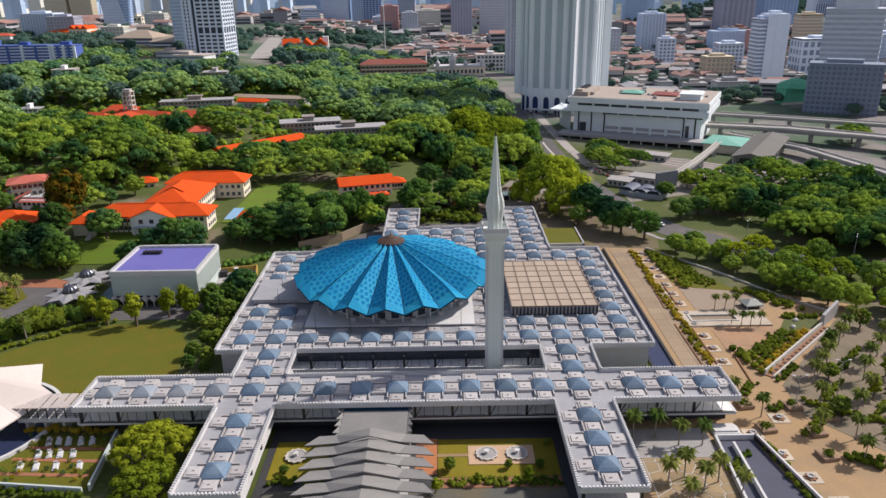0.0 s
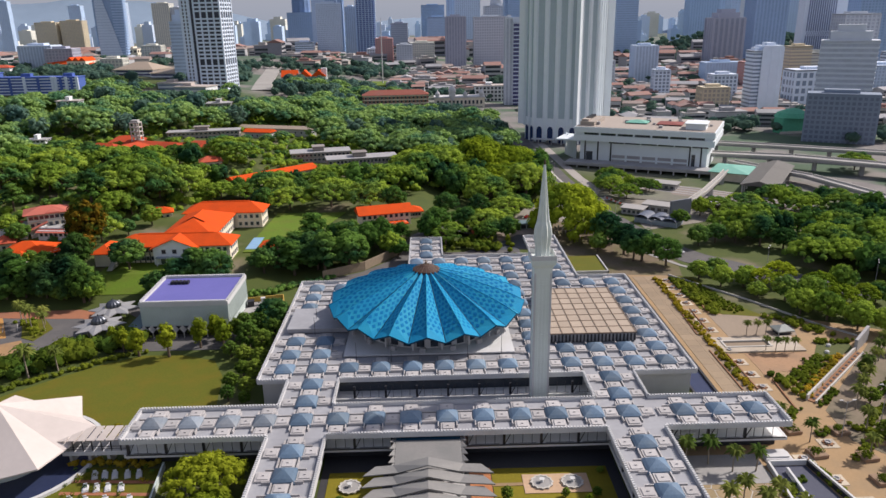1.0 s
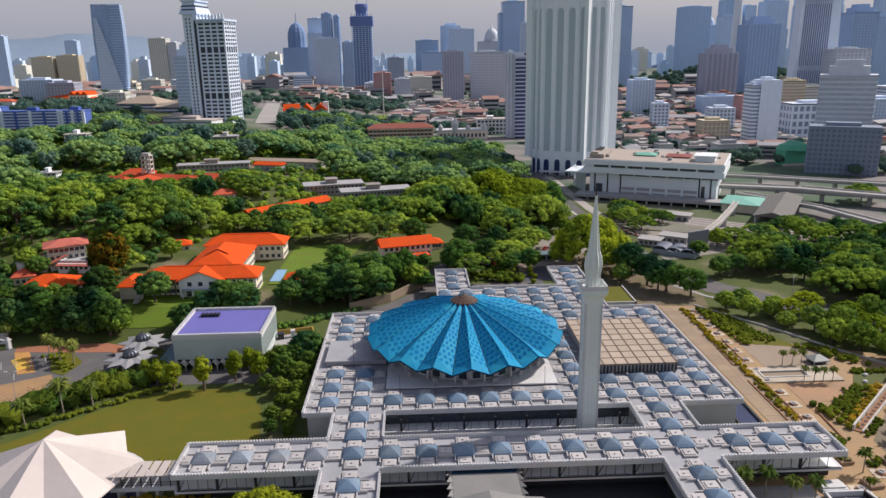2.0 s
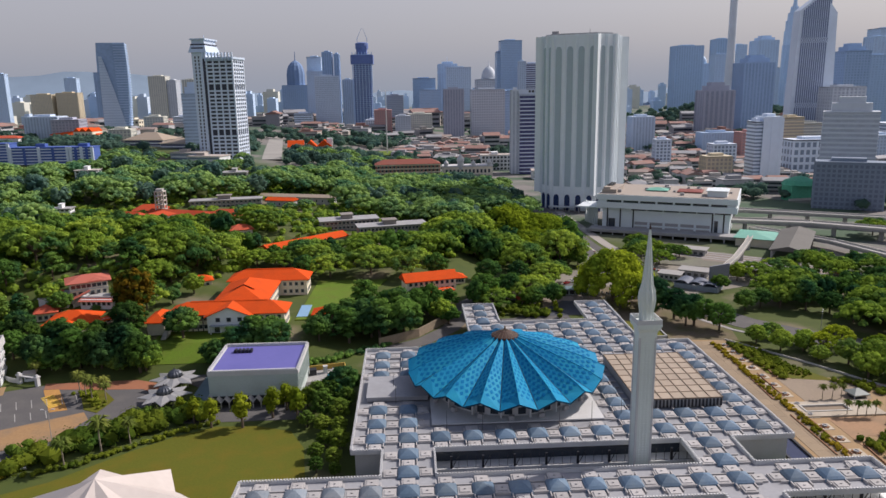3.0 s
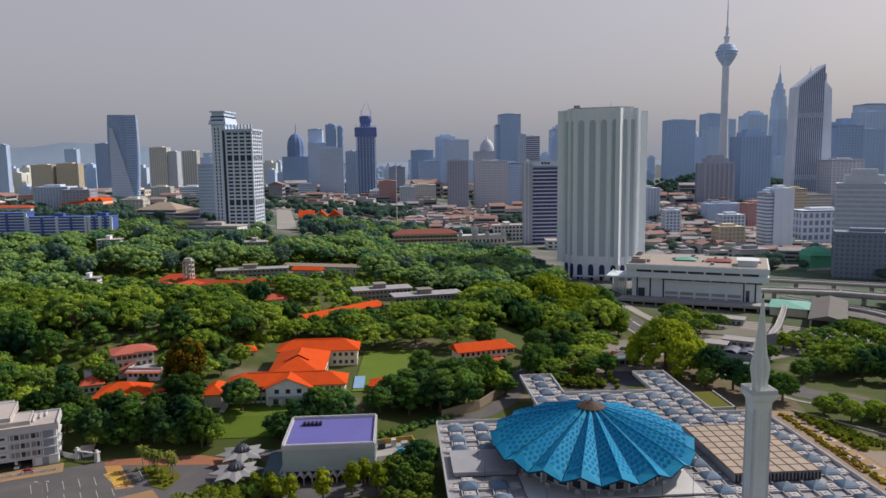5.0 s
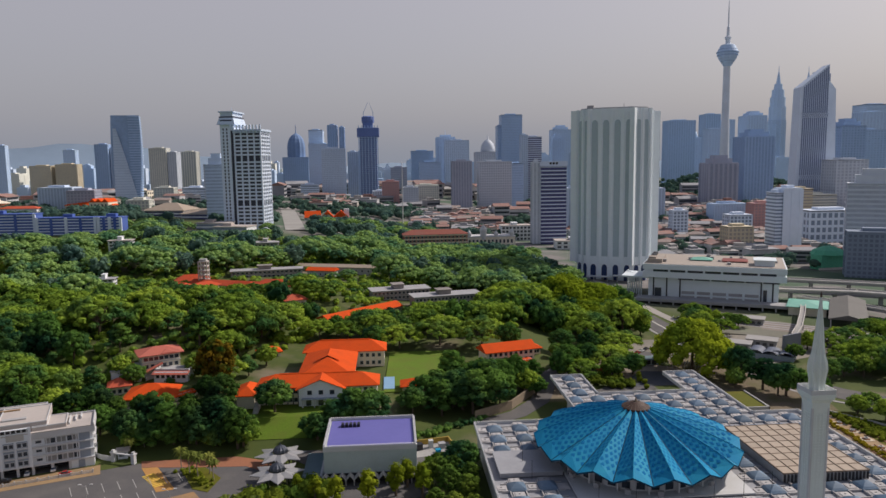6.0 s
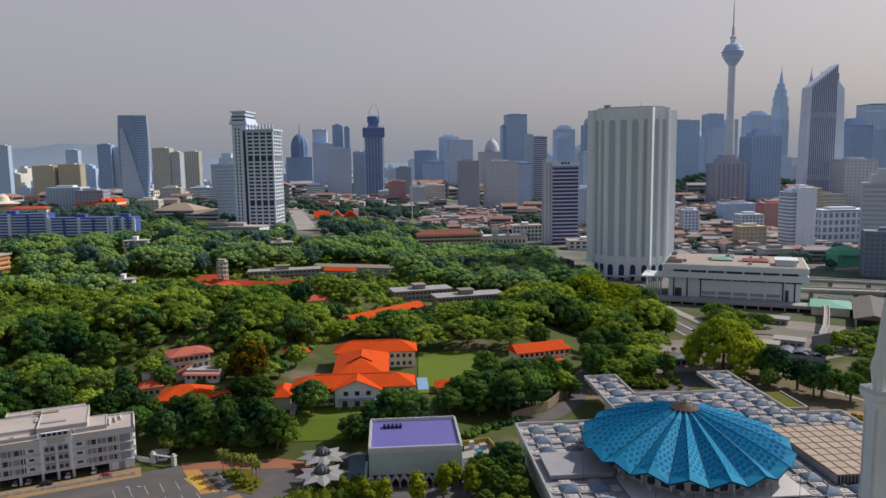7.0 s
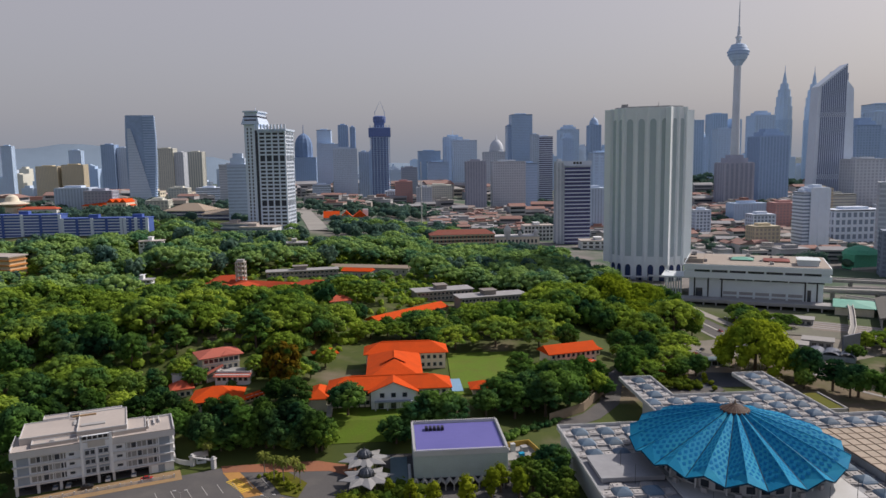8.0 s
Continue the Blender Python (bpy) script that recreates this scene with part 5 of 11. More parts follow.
# pink-roofed houses west of the school
def pink_house():
    """The large house with its pink roof, gallery wing and roof terrace."""
    base = land(-220.4, 372.6) - 1.0
    t = thing("house", "two-storey cream house with a wide pinkish red tiled roof", "house", (-220.4, 372.6, base), 26)
    w, d = 9.0, 6.4
    bm = bmesh.new()
    box(bm, -w, w, -d, d, -6, 8.0)
    wall = part("wall", bm, M_CREAM, t)
    bm = bmesh.new()
    hip(bm, -w, w, -d, d, 8.0, 2.6, 1.9, False)
    part("roof", bm, M_PINKROOF, t)
    bm = bmesh.new()
    hip(bm, 0.5, 6.0, -d - 1.0, -d + 4.0, 8.4, 1.1, 0.6, False)
    part("roof", bm, M_PINKROOF, t, "small pink dormer roof")
    window_row(wall, -w + 0.5, w - 0.5, -d, 4.9, 7, 1.9, 1.8)
    window_row(wall, -w + 0.5, w - 0.5, -d, 1.2, 6, 1.6, 1.8)
    window_row(wall, -d + 0.5, d - 0.5, -w - 0.1, 5.2, 3, 1.4, 1.3, 270)
    bm = bmesh.new()
    box(bm, -w - 0.3, w + 0.3, -d - 0.5, -d, 3.9, 4.3)
    part("floor_band", bm, M_WHITE, wall)
    # gallery wing with a red pent roof and a grey flat roof
    g = thing("house", "white gallery wing with a red tiled pent roof", "house", (-233.4, 365.1, base - 2.6), 12)
    bm = bmesh.new()
    box(bm, -7, 6.5, -7, 6, -4, 4.6)
    gw = part("wall", bm, M_WHITEWALL, g)
    bm = bmesh.new()
    box(bm, -7.4, 6.9, -7.6, 6.2, 4.6, 5.0)
    part("flat_roof", bm, M_GREYWALL, g, "grey flat roof")
    bm = bmesh.new()
    hip(bm, -6.5, 1.5, 0.0, 6.0, 5.0, 1.8, 0.8, False)
    part("roof", bm, M_REDROOF, g)
    # black panel paints in the shaded depth of the gallery
    bm = bmesh.new()
    box(bm, -1.5, 6.4, -7.15, -7.02, 1.2, 4.2)
    part("gallery_opening", bm, M_DARK, gw, "black panel for the shaded open gallery")
    for i in range(7):
        bm = bmesh.new()
        box(bm, -1.6 + 1.3 * i, -1.25 + 1.3 * i, -7.4, -7.02, 0, 4.5)
        part("gallery_post", bm, M_WHITE, gw)
    bm = bmesh.new()
    box(bm, -1.6, 6.6, -7.4, -7.2, 1.2, 2.0)
    part("gallery_rail", bm, M_WHITE, gw)
    # annex with a roof terrace edged in pink
    a = thing("house", "low white annex with a pink-edged roof terrace", "house", (-209.7, 362.6, base - 2.8), -6)
    bm = bmesh.new()
    box(bm, -8.4, 8.4, -6, 6, -5, 3.8)
    aw = part("wall", bm, M_WHITEWALL, a)
    bm = bmesh.new()
    box(bm, -8.2, 8.2, -3.6, 5.8, 3.8, 4.0)
    part("terrace_floor", bm, M_GREYWALL, a, "grey roof terrace")
    bm = bmesh.new()
    quad(bm, (-9, -7.4, 3.1), (9, -7.4, 3.1), (9, -4.0, 4.2), (-9, -4.0, 4.2))
    quad(bm, (-9, -7.4, 2.9), (-9, -4.0, 4.0), (9, -4.0, 4.0), (9, -7.4, 2.9))
    quad(bm, (-9, -7.4, 2.9), (9, -7.4, 2.9), (9, -7.4, 3.1), (-9, -7.4, 3.1))
    part("pent_roof", bm, M_PINKROOF, a, "pink tiled pent roof")
    bm = bmesh.new()
    box(bm, -8.4, 8.4, -4.0, -3.6, 3.8, 5.0)
    box(bm, 8.0, 8.4, -3.6, 6, 3.8, 5.0)
    box(bm, -8.4, -8.0, -3.6, 3, 3.8, 5.0)
    part("terrace_wall", bm, M_WHITE, a)
    window_row(aw, -7.8, 7.8, -6, 0.9, 6, 1.6, 1.5)
    # covered stair between the two
    st = thing("stair", "covered outdoor stair with a pinkish red roof", "stair", (-220.4, 362.8, base - 2.4), 30)
    bm = bmesh.new()
    for i in range(10):
        box(bm, -4 + 0.8 * i, -3.2 + 0.8 * i, -1.2, 1.2, -3, 0.4 * i + 0.3)
    part("steps", bm, M_KERB, st)
    bm = bmesh.new()
    for y0, y1, za, zb in ((-1.7, 0, 0.0, 0.7), (0, 1.7, 0.7, 0.0)):
        quad(bm, (-4.4, y0, 2.6 + za), (4.4, y0, 6.0 + za), (4.4, y1, 6.0 + zb), (-4.4, y1, 2.6 + zb))
    part("roof", bm, M_PINKROOF, st)
    for x in (-4, 0, 4):
        for y in (-1.4, 1.4):
            bm = bmesh.new()
            box(bm, x - 0.12, x + 0.12, y - 0.12, y + 0.12, -3, 4.4 + 0.386 * x)
            part("post", bm, M_WHITE, st)


# pink-roofed house group west of the school
pink_house()
roofed_house("house", "low house with a wide orange-red hipped roof", on_land(-212.4, 335.7, -1.2), 5, 20, 16, 4.6, 4.4, M_ORANGE, M_CREAM, 5, 1, over=1.6)
roofed_house("house", "hipped orange-red porch of the low house", on_land(-209.8, 322.6, -1.2), 5, 8, 6, 4.3, 3.0, M_ORANGE, M_CREAM, 2, 1)
roofed_house("house", "small house with an orange-red hipped roof", on_land(-233.4, 353.1, -1.2), 18, 9, 9, 4.4, 3.2, M_REDROOF, M_CREAM, 3, 1)
roofed_house("covered_walk", "covered walk with an orange tiled roof", on_land(-196.1, 330.7, -0.5), 48, 11.2, 3.2, 2.4, 1, M_ORANGE, M_CREAM, 4, 1)
roofed_house("house", "long hall with bright orange gabled roof", on_land(-41.6, 371.1, 0), 15, 27, 11.2, 6.9, 3.4, M_ORANGE, M_CREAM, 9, 2, gable=True)
roofed_house("house", "low orange lean-to beside the hall", on_land(-37.9, 362.7, 0), 15, 16.8, 3.7, 2.2, 1.1, M_ORANGE, M_GREYWALL, 6, 1)
roofed_house("house", "far cream bungalow with an orange tiled roof", on_land(-27.5, 384.5, 0), 13, 11, 7.5, 3.6, 2.4, M_ORANGE, M_CREAM, 6, 1)
roofed_house("house", "low orange-roofed shelter by the trees", on_land(-91, 329.1, -0.8), 0, 12.1, 8.4, 3.7, 2.4, M_ORANGE, M_CREAM, 3, 1)
roofed_house("long_shed", "long shed with a ridged bright orange roof", on_land(-122, 478, -3.0), 43, 62, 12, 4.6, 2.8, M_ORANGE, M_CREAM, 12, 1, gable=True)
roofed_house("long_shed", "long cream barrack with a faded red roof", on_land(-224, 566, -3.0), -22, 70, 13, 4.0, 3.0, M_BARRACK, M_CREAM, 12, 1, gable=True)
roofed_house("long_shed", "cream barrack with an orange-red tiled roof", on_land(-262, 590, -3.0), 10, 26, 14, 4.4, 4.2, M_BARRACK, M_CREAM, 6, 1)
roofed_house("long_shed", "cream barrack with an orange-red tiled roof", on_land(-262, 548, 0.0), -20, 24, 10, 4.4, 3.2, M_BARRACK, M_CREAM, 6, 1)
roofed_house("long_shed", "cream barrack with an orange-red tiled roof", on_land(-192, 560, -3.0), -12, 30, 16, 4.4, 3.8, M_BARRACK, M_CREAM, 6, 1)
roofed_house("house", "small red-roofed hut among trees", on_land(-168, 495, -2.0), 20, 14, 10, 4.4, 3.2, M_REDROOF, M_CREAM, 3, 1)
roofed_house("house", "small orange-roofed hut among trees", on_land(-169.4, 397.2, -1.5), 20, 11.2, 7.5, 4.1, 2.6, M_ORANGE, M_CREAM, 3, 1)
roofed_house("long_shed", "cream barrack wing with a weathered red roof", on_land(-243, 548, -1.0), 64, 26, 11, 4.2, 3.4, M_BARRACK, M_CREAM, 5, 1)
roofed_house("long_shed", "cream barrack wing with a weathered red roof", on_land(-212, 546, -1.0), -30, 24, 11, 4.2, 3.2, M_BARRACK, M_CREAM, 5, 1)
roofed_house("long_shed", "long low shed with a tan roof", on_land(-150, 640, 0.0), -18, 70, 10, 5, 2.0, M_TAN, M_GREYWALL, 12, 1, gable=True)
roofed_house("house", "grey shed with a faded orange roof", on_land(-160, 615, 0), -18, 24, 9, 5, 2.2, M_ORANGE, M_GREYWALL, 5, 1, gable=True)


def slab_block(name, label, at, turn, w, d, h, wall, roof, storeys, bays, tank=True, group="", frame_mat=None):
    """A plain institutional block: banded storeys, windows, flat roof with a stair head."""
    t = thing(name, label, "building", at, turn, group)
    bm = bmesh.new()
    box(bm, -w / 2, w / 2, -d / 2, d / 2, -6, h)
    wl_ = part("wall", bm, wall, t)
    bm = bmesh.new()
    box(bm, -w / 2 - 0.9, w / 2 + 0.9, -d / 2 - 0.9, d / 2 + 0.9, h, h + 0.5)
    part("roof", bm, roof, t)
    if tank:
        bm = bmesh.new()
        box(bm, -w * 0.12, w * 0.06, -d / 4, d / 3, h + 0.5, h + 3.4)
        box(bm, -w * 0.14, w * 0.08, -d / 4 - 0.5, d / 3 + 0.5, h + 3.4, h + 3.8)
        part("stair_head", bm, wall, t)
    fh = h / storeys
    for s in range(storeys):
        bm = bmesh.new()
        box(bm, -w / 2 - 0.2, w / 2 + 0.2, -d / 2 - 0.35, -d / 2, s * fh + fh - 0.5, s * fh + fh - 0.1)
        part("floor_band", bm, roof, wl_)
        window_row(wl_, -w / 2 + 0.5, w / 2 - 0.5, -d / 2, s * fh + 0.9, bays, w / bays * 0.6, fh * 0.5, frame_mat=frame_mat)
        window_row(wl_, -d / 2 + 0.5, d / 2 - 0.5, w / 2, s * fh + 0.9, 3, d / 6, fh * 0.5, 90, frame_mat=frame_mat)
    return t


slab_block("slab_block", "grey three-storey block with a pale sheet roof", (-96, 523, 10.6), 12, 42, 16, 10, M_BLOCKWALL, M_GREYROOF, 3, 14, group="grey blocks")
slab_block("slab_block", "grey three-storey block with a pale sheet roof", (-64, 500, 9.0), 12, 48, 15, 11, M_BLOCKWALL, M_GREYROOF, 3, 18, group="grey blocks")
slab_block("slab_block", "long dark grey banded block", (-206, 612, 14.5), 9, 58, 13, 9.6, M_BLOCKWALL, M_GREYROOF, 3, 16)
slab_block("slab_block", "small white flat-roofed house in the wood", (-352, 690, land(-352, 690) + 8), 4, 20, 12, 6, M_WHITEWALL, M_ROOFDECK, 2, 5)
slab_block("slab_block", "small white flat-roofed house in the wood", (-318, 560, land(-318, 560) + 5), 4, 14, 10, 5, M_WHITEWALL, M_GREYROOF, 2, 4)
slab_block("slab_block", "low grey pump house among trees", (-229, 748, land(-229, 748) - 2), 6, 24, 18, 9, M_GREYWALL, M_GREYROOF, 2, 6)


def water_tower():
    t = thing("water_tower", "slim concrete frame water tower with open storeys", "tower", on_land(-249.5, 579, 0))
    h = 36.8 - land(-249.5, 579)
    for sx, sy in itertools.product((-1, 1), repeat=2):
        bm = bmesh.new()
        box(bm, sx * 3.2 - 0.4, sx * 3.2 + 0.4, sy * 3.2 - 0.4, sy * 3.2 + 0.4, -1, h)
        part("leg", bm, M_KERB, t)
    for k in range(5):
        bm = bmesh.new()
        z = h * (k + 1) / 5
        box(bm, -3.7, 3.7, -3.7, 3.7, z - 0.7, z)
        part("landing", bm, M_KERB, t)
    bm = bmesh.new()
    box(bm, -1, 1, -1, 1, 0, h)
    part("stair_core", bm, M_GREYWALL, t)
    bm = bmesh.new()
    box(bm, -2.6, 2.6, -2.6, 2.6, h, h + 1.6)
    part("tank", bm, M_GREYWALL, t)


water_tower()


def billboard():
    t = thing("billboard", "large grey roadside billboard seen from behind", "billboard", (124.5, 388, 0), 24)
    bm = bmesh.new()
    box(bm, -7.4, 7.4, -0.5, 0.5, 3.6, 12.6)
    part("panel", bm, mat("dark_slate_hoarding", (0.19, 0.20, 0.235), 0.7, var=0.12), t)
    for i in range(5):
        bm = bmesh.new()
        box(bm, -0.22, 0.22, -0.5, 0.5, 0, 12)
        p = part("post", bm, M_DARK, t)
        p.location = (-6 + 3.0 * i, 0.95, 0)


billboard()
# ---- trees and plants ----
def leaf_cloud(rng, clumps, per, leaf, flat=0.75):
    """Many small leaf sprays on the outside of clumps (centre, radius), as one mesh."""
    verts, faces = [], []
    for (cx, cy, cz), r in clumps:
        n = int(per * r * r)
        for _ in range(n):
            d = Vector((rng.gauss(0, 1), rng.gauss(0, 1), rng.gauss(0.25, 1))).normalized()
            k = r * rng.uniform(0.72, 1.06)
            p = Vector((cx + d.x * k, cy + d.y * k, cz + d.z * k * flat))
            s = leaf * rng.uniform(0.6, 1.3)
            nrm = (d + Vector((rng.uniform(-.3, .3), rng.uniform(-.3, .3), rng.uniform(0, .55)))).normalized()
            u = nrm.orthogonal().normalized()
            u.rotate(Matrix.Rotation(rng.uniform(0, 6.28), 3, nrm))
            v = nrm.cross(u)
            b = len(verts)
            verts += [p - u * s - v * s * 0.55, p + u * s * 0.2 - v * s * 0.75, p + u * s + v * s * 0.1, p + u * s * 0.1 + v * s * 0.8]
            faces.append((b, b + 1, b + 2, b + 3))
    return verts, faces


def core_mesh(verts, faces, rng, clumps, flat=0.75, shrink=0.8):
    """Dim inner mass of each clump, uneven, so that the crown is not see-through everywhere."""
    for (cx, cy, cz), r in clumps:
        bm = bmesh.new()
        bmesh.ops.create_icosphere(bm, subdivisions=1, radius=1)
        b = len(verts)
        for v in bm.verts:
            k = r * shrink * rng.uniform(0.78, 1.08)
            verts.append(Vector((cx + v.co.x * k, cy + v.co.y * k, cz + v.co.z * k * flat)))
        faces.extend([tuple(b + v.index for v in f.verts) for f in bm.faces])
        bm.free()


def tree_proto(name, seed, shape, height, spread, leaves, label, per=5.0, leaf=0.7):
    """A tree standing at the origin: tapered trunk with limbs, and a crown of leaf clumps."""
    rng = random.Random(seed)
    t = thing("tree", label, "tree", (0, 0, -500))
    clumps = []
    if shape == "umbrella":      # wide flat rain tree
        n = 70
        for i in range(n):
            a, q = 2.4 * i + rng.uniform(-.3, .3), sqrt((i + 0.5) / n)
            r = spread * 0.5 * q
            z = height * (0.86 - 0.40 * q ** 2.6) + rng.uniform(-.055, .055) * height
            clumps.append(((r * cos(a), r * sin(a), z), spread * rng.uniform(0.06, 0.115)))
        flat = 0.62
    elif shape == "canopy":      # deep domed rain tree
        n = 96
        for i in range(n):
            a, q = 2.4 * i + rng.uniform(-.3, .3), sqrt((i + 0.5) / n)
            r = spread * 0.5 * q
            z = height * (0.90 - 0.66 * q ** 2.4) + rng.uniform(-.05, .05) * height
            clumps.append(((r * cos(a), r * sin(a), z), spread * rng.uniform(0.085, 0.13)))
        flat = 0.7
    elif shape == "round":
        n = 40
        for i in range(n):
            a, q = 2.4 * i, (i + 0.5) / n
            z = height * (0.34 + 0.58 * q)
            r = spread * 0.40 * sqrt(max(0.05, 1 - (2 * q - 0.85) ** 2)) * rng.uniform(0.7, 1.12)
            clumps.append(((r * cos(a), r * sin(a), z), spread * rng.uniform(0.10, 0.165)))
        flat = 0.85
    elif shape == "layered":
        for k in range(5):
            z = height * (0.38 + 0.135 * k)
            for i in range(9 if k < 4 else 5):
                a = 2.4 * i + k * 0.7 + rng.uniform(-.3, .3)
                r = spread * (0.42 - 0.06 * k) * sqrt((i + 0.6) / 9) * rng.uniform(0.85, 1.1)
                clumps.append(((r * cos(a), r * sin(a), z + rng.uniform(-.7, .7)), spread * rng.uniform(0.09, 0.14)))
        flat = 0.5
    else:                        # upright small tree
        for i in range(9):
            q = (i + 0.5) / 9
            a = 2.4 * i
            r = spread * 0.28 * (1 - 0.6 * abs(2 * q - 0.7))
            clumps.append(((r * cos(a), r * sin(a), height * (0.38 + 0.55 * q)), spread * rng.uniform(0.2, 0.27)))
        flat = 1.0
    bm = bmesh.new()
    fork = height * (0.32 if shape == "umbrella" else 0.4)
    tr = 0.022 * height + 0.1
    limb(bm, (0, 0, -2), (0.1, 0, fork), tr * 1.35, tr, 8)
    for (cx, cy, cz), r in clumps[:: 4]:
        mid_ = Vector((cx * 0.45, cy * 0.45, fork + (cz - fork) * 0.6))
        limb(bm, (0, 0, fork - 0.3), mid_, tr * 0.6, tr * 0.4, 5)
        limb(bm, mid_, (cx, cy, cz), tr * 0.4, tr * 0.15, 4)
    part("trunk", bm, M_TRUNK, t)
    verts, faces = leaf_cloud(rng, clumps, per, leaf, flat)
    core_mesh(verts, faces, rng, clumps, flat)
    me = bpy.data.meshes.new("crown")
    me.from_pydata(verts, [], faces)
    me.materials.append(leaves)
    crown = new("crown", me)
    crown.parent = t
    return t


PROTOS = {
    "rain": [tree_proto("tree", 11 + i, "umbrella", 16, 26, L_RAIN, "wide umbrella-shaped rain tree with a green crown", 6.2, 0.6) for i in range(3)],
    "dark": [tree_proto("tree", 21 + i, "round", 15, 15, L_DARK, "dense dark green broad-leaved tree", 8.8, 0.52) for i in range(3)],
    "layer": [tree_proto("tree", 31 + i, "layered", 15, 17, L_DARK, "tree with dark green leaves in flat layers", 9.2, 0.52) for i in range(2)],
    "deep": [tree_proto("tree", 24 + i, "round", 16, 14, L_DEEP, "tall deep green tree with very dark leaves", 8.0, 0.52) for i in range(2)],
    "mid": [tree_proto("tree", 41 + i, "round", 12, 13, L_RAIN, "rounded bushy green tree with dense leaves", 11, 0.48) for i in range(3)],
    "wide": [tree_proto("tree", 91, "umbrella", 12, 15, L_LIME, "low spreading roadside tree with yellow-green leaves", 9, 0.46)],
    "bright": [tree_proto("tree", 51 + i, "upright", 10, 6.5, L_BRIGHT, "young upright tree with bright green leaves", 12, 0.42) for i in range(2)],
    "garden": [tree_proto("tree", 71 + i, "round", 8, 7, L_GARDEN, "small round garden tree with light green leaves", 12, 0.4) for i in range(2)],
    "limerain": [tree_proto("tree", 85, "canopy", 17, 27, L_LIME, "huge umbrella-shaped rain tree with a yellow-green crown", 7, 0.58)],
    "lime": [tree_proto("tree", 81, "umbrella", 8.5, 17, L_BRIGHT, "spreading yellow-green garden tree with fine leaves", 14, 0.38)],
    "flower": [tree_proto("tree", 61, "round", 15, 14, L_ORANGE, "tall tree with orange blossom over green leaves", 8, 0.6)],
}
PLANTED = []


# buildings kept in the camera's view: x, y, half width, height of the eaves
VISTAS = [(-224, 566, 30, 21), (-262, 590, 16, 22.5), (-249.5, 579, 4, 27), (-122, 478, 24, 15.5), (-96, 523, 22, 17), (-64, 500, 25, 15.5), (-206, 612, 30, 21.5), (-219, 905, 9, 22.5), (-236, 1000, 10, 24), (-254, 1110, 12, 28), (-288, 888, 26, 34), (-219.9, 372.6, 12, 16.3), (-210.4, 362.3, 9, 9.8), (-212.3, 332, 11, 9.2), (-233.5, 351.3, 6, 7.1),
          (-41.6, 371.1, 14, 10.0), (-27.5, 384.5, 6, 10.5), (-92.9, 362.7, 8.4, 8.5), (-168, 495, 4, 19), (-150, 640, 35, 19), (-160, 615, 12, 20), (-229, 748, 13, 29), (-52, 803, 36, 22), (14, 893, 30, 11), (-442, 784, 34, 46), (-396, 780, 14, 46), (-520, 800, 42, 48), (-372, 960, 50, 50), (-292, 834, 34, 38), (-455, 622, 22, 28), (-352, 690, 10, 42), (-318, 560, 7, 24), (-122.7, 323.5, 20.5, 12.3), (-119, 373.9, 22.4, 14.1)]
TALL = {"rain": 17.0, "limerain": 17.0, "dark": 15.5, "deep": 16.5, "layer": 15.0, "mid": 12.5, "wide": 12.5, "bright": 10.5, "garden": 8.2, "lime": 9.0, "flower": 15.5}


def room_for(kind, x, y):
    """The largest scale at which a tree here stays below the camera's sight lines to those buildings."""
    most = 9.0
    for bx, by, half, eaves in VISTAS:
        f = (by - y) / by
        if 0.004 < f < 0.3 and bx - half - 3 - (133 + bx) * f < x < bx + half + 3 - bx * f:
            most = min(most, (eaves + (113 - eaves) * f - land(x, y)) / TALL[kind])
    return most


def plant(kind, x, y, scale=1.0, rng=random, z=None, keep=True):
    proto = rng.choice(PROTOS[kind])
    sz = scale * rng.uniform(0.92, 1.08)
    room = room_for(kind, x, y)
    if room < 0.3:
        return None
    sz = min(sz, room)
    base = land(x, y) if z is None else z
    t = copy_thing(proto, pose(x, y, base - 0.1, 0, 0, rng.uniform(0, 360)))
    t.scale = (sz, sz, sz * rng.uniform(0.82, 1.12))
    if keep:
        PLANTED.append((x, y, sz))
    return t


RNG = random.Random(5)
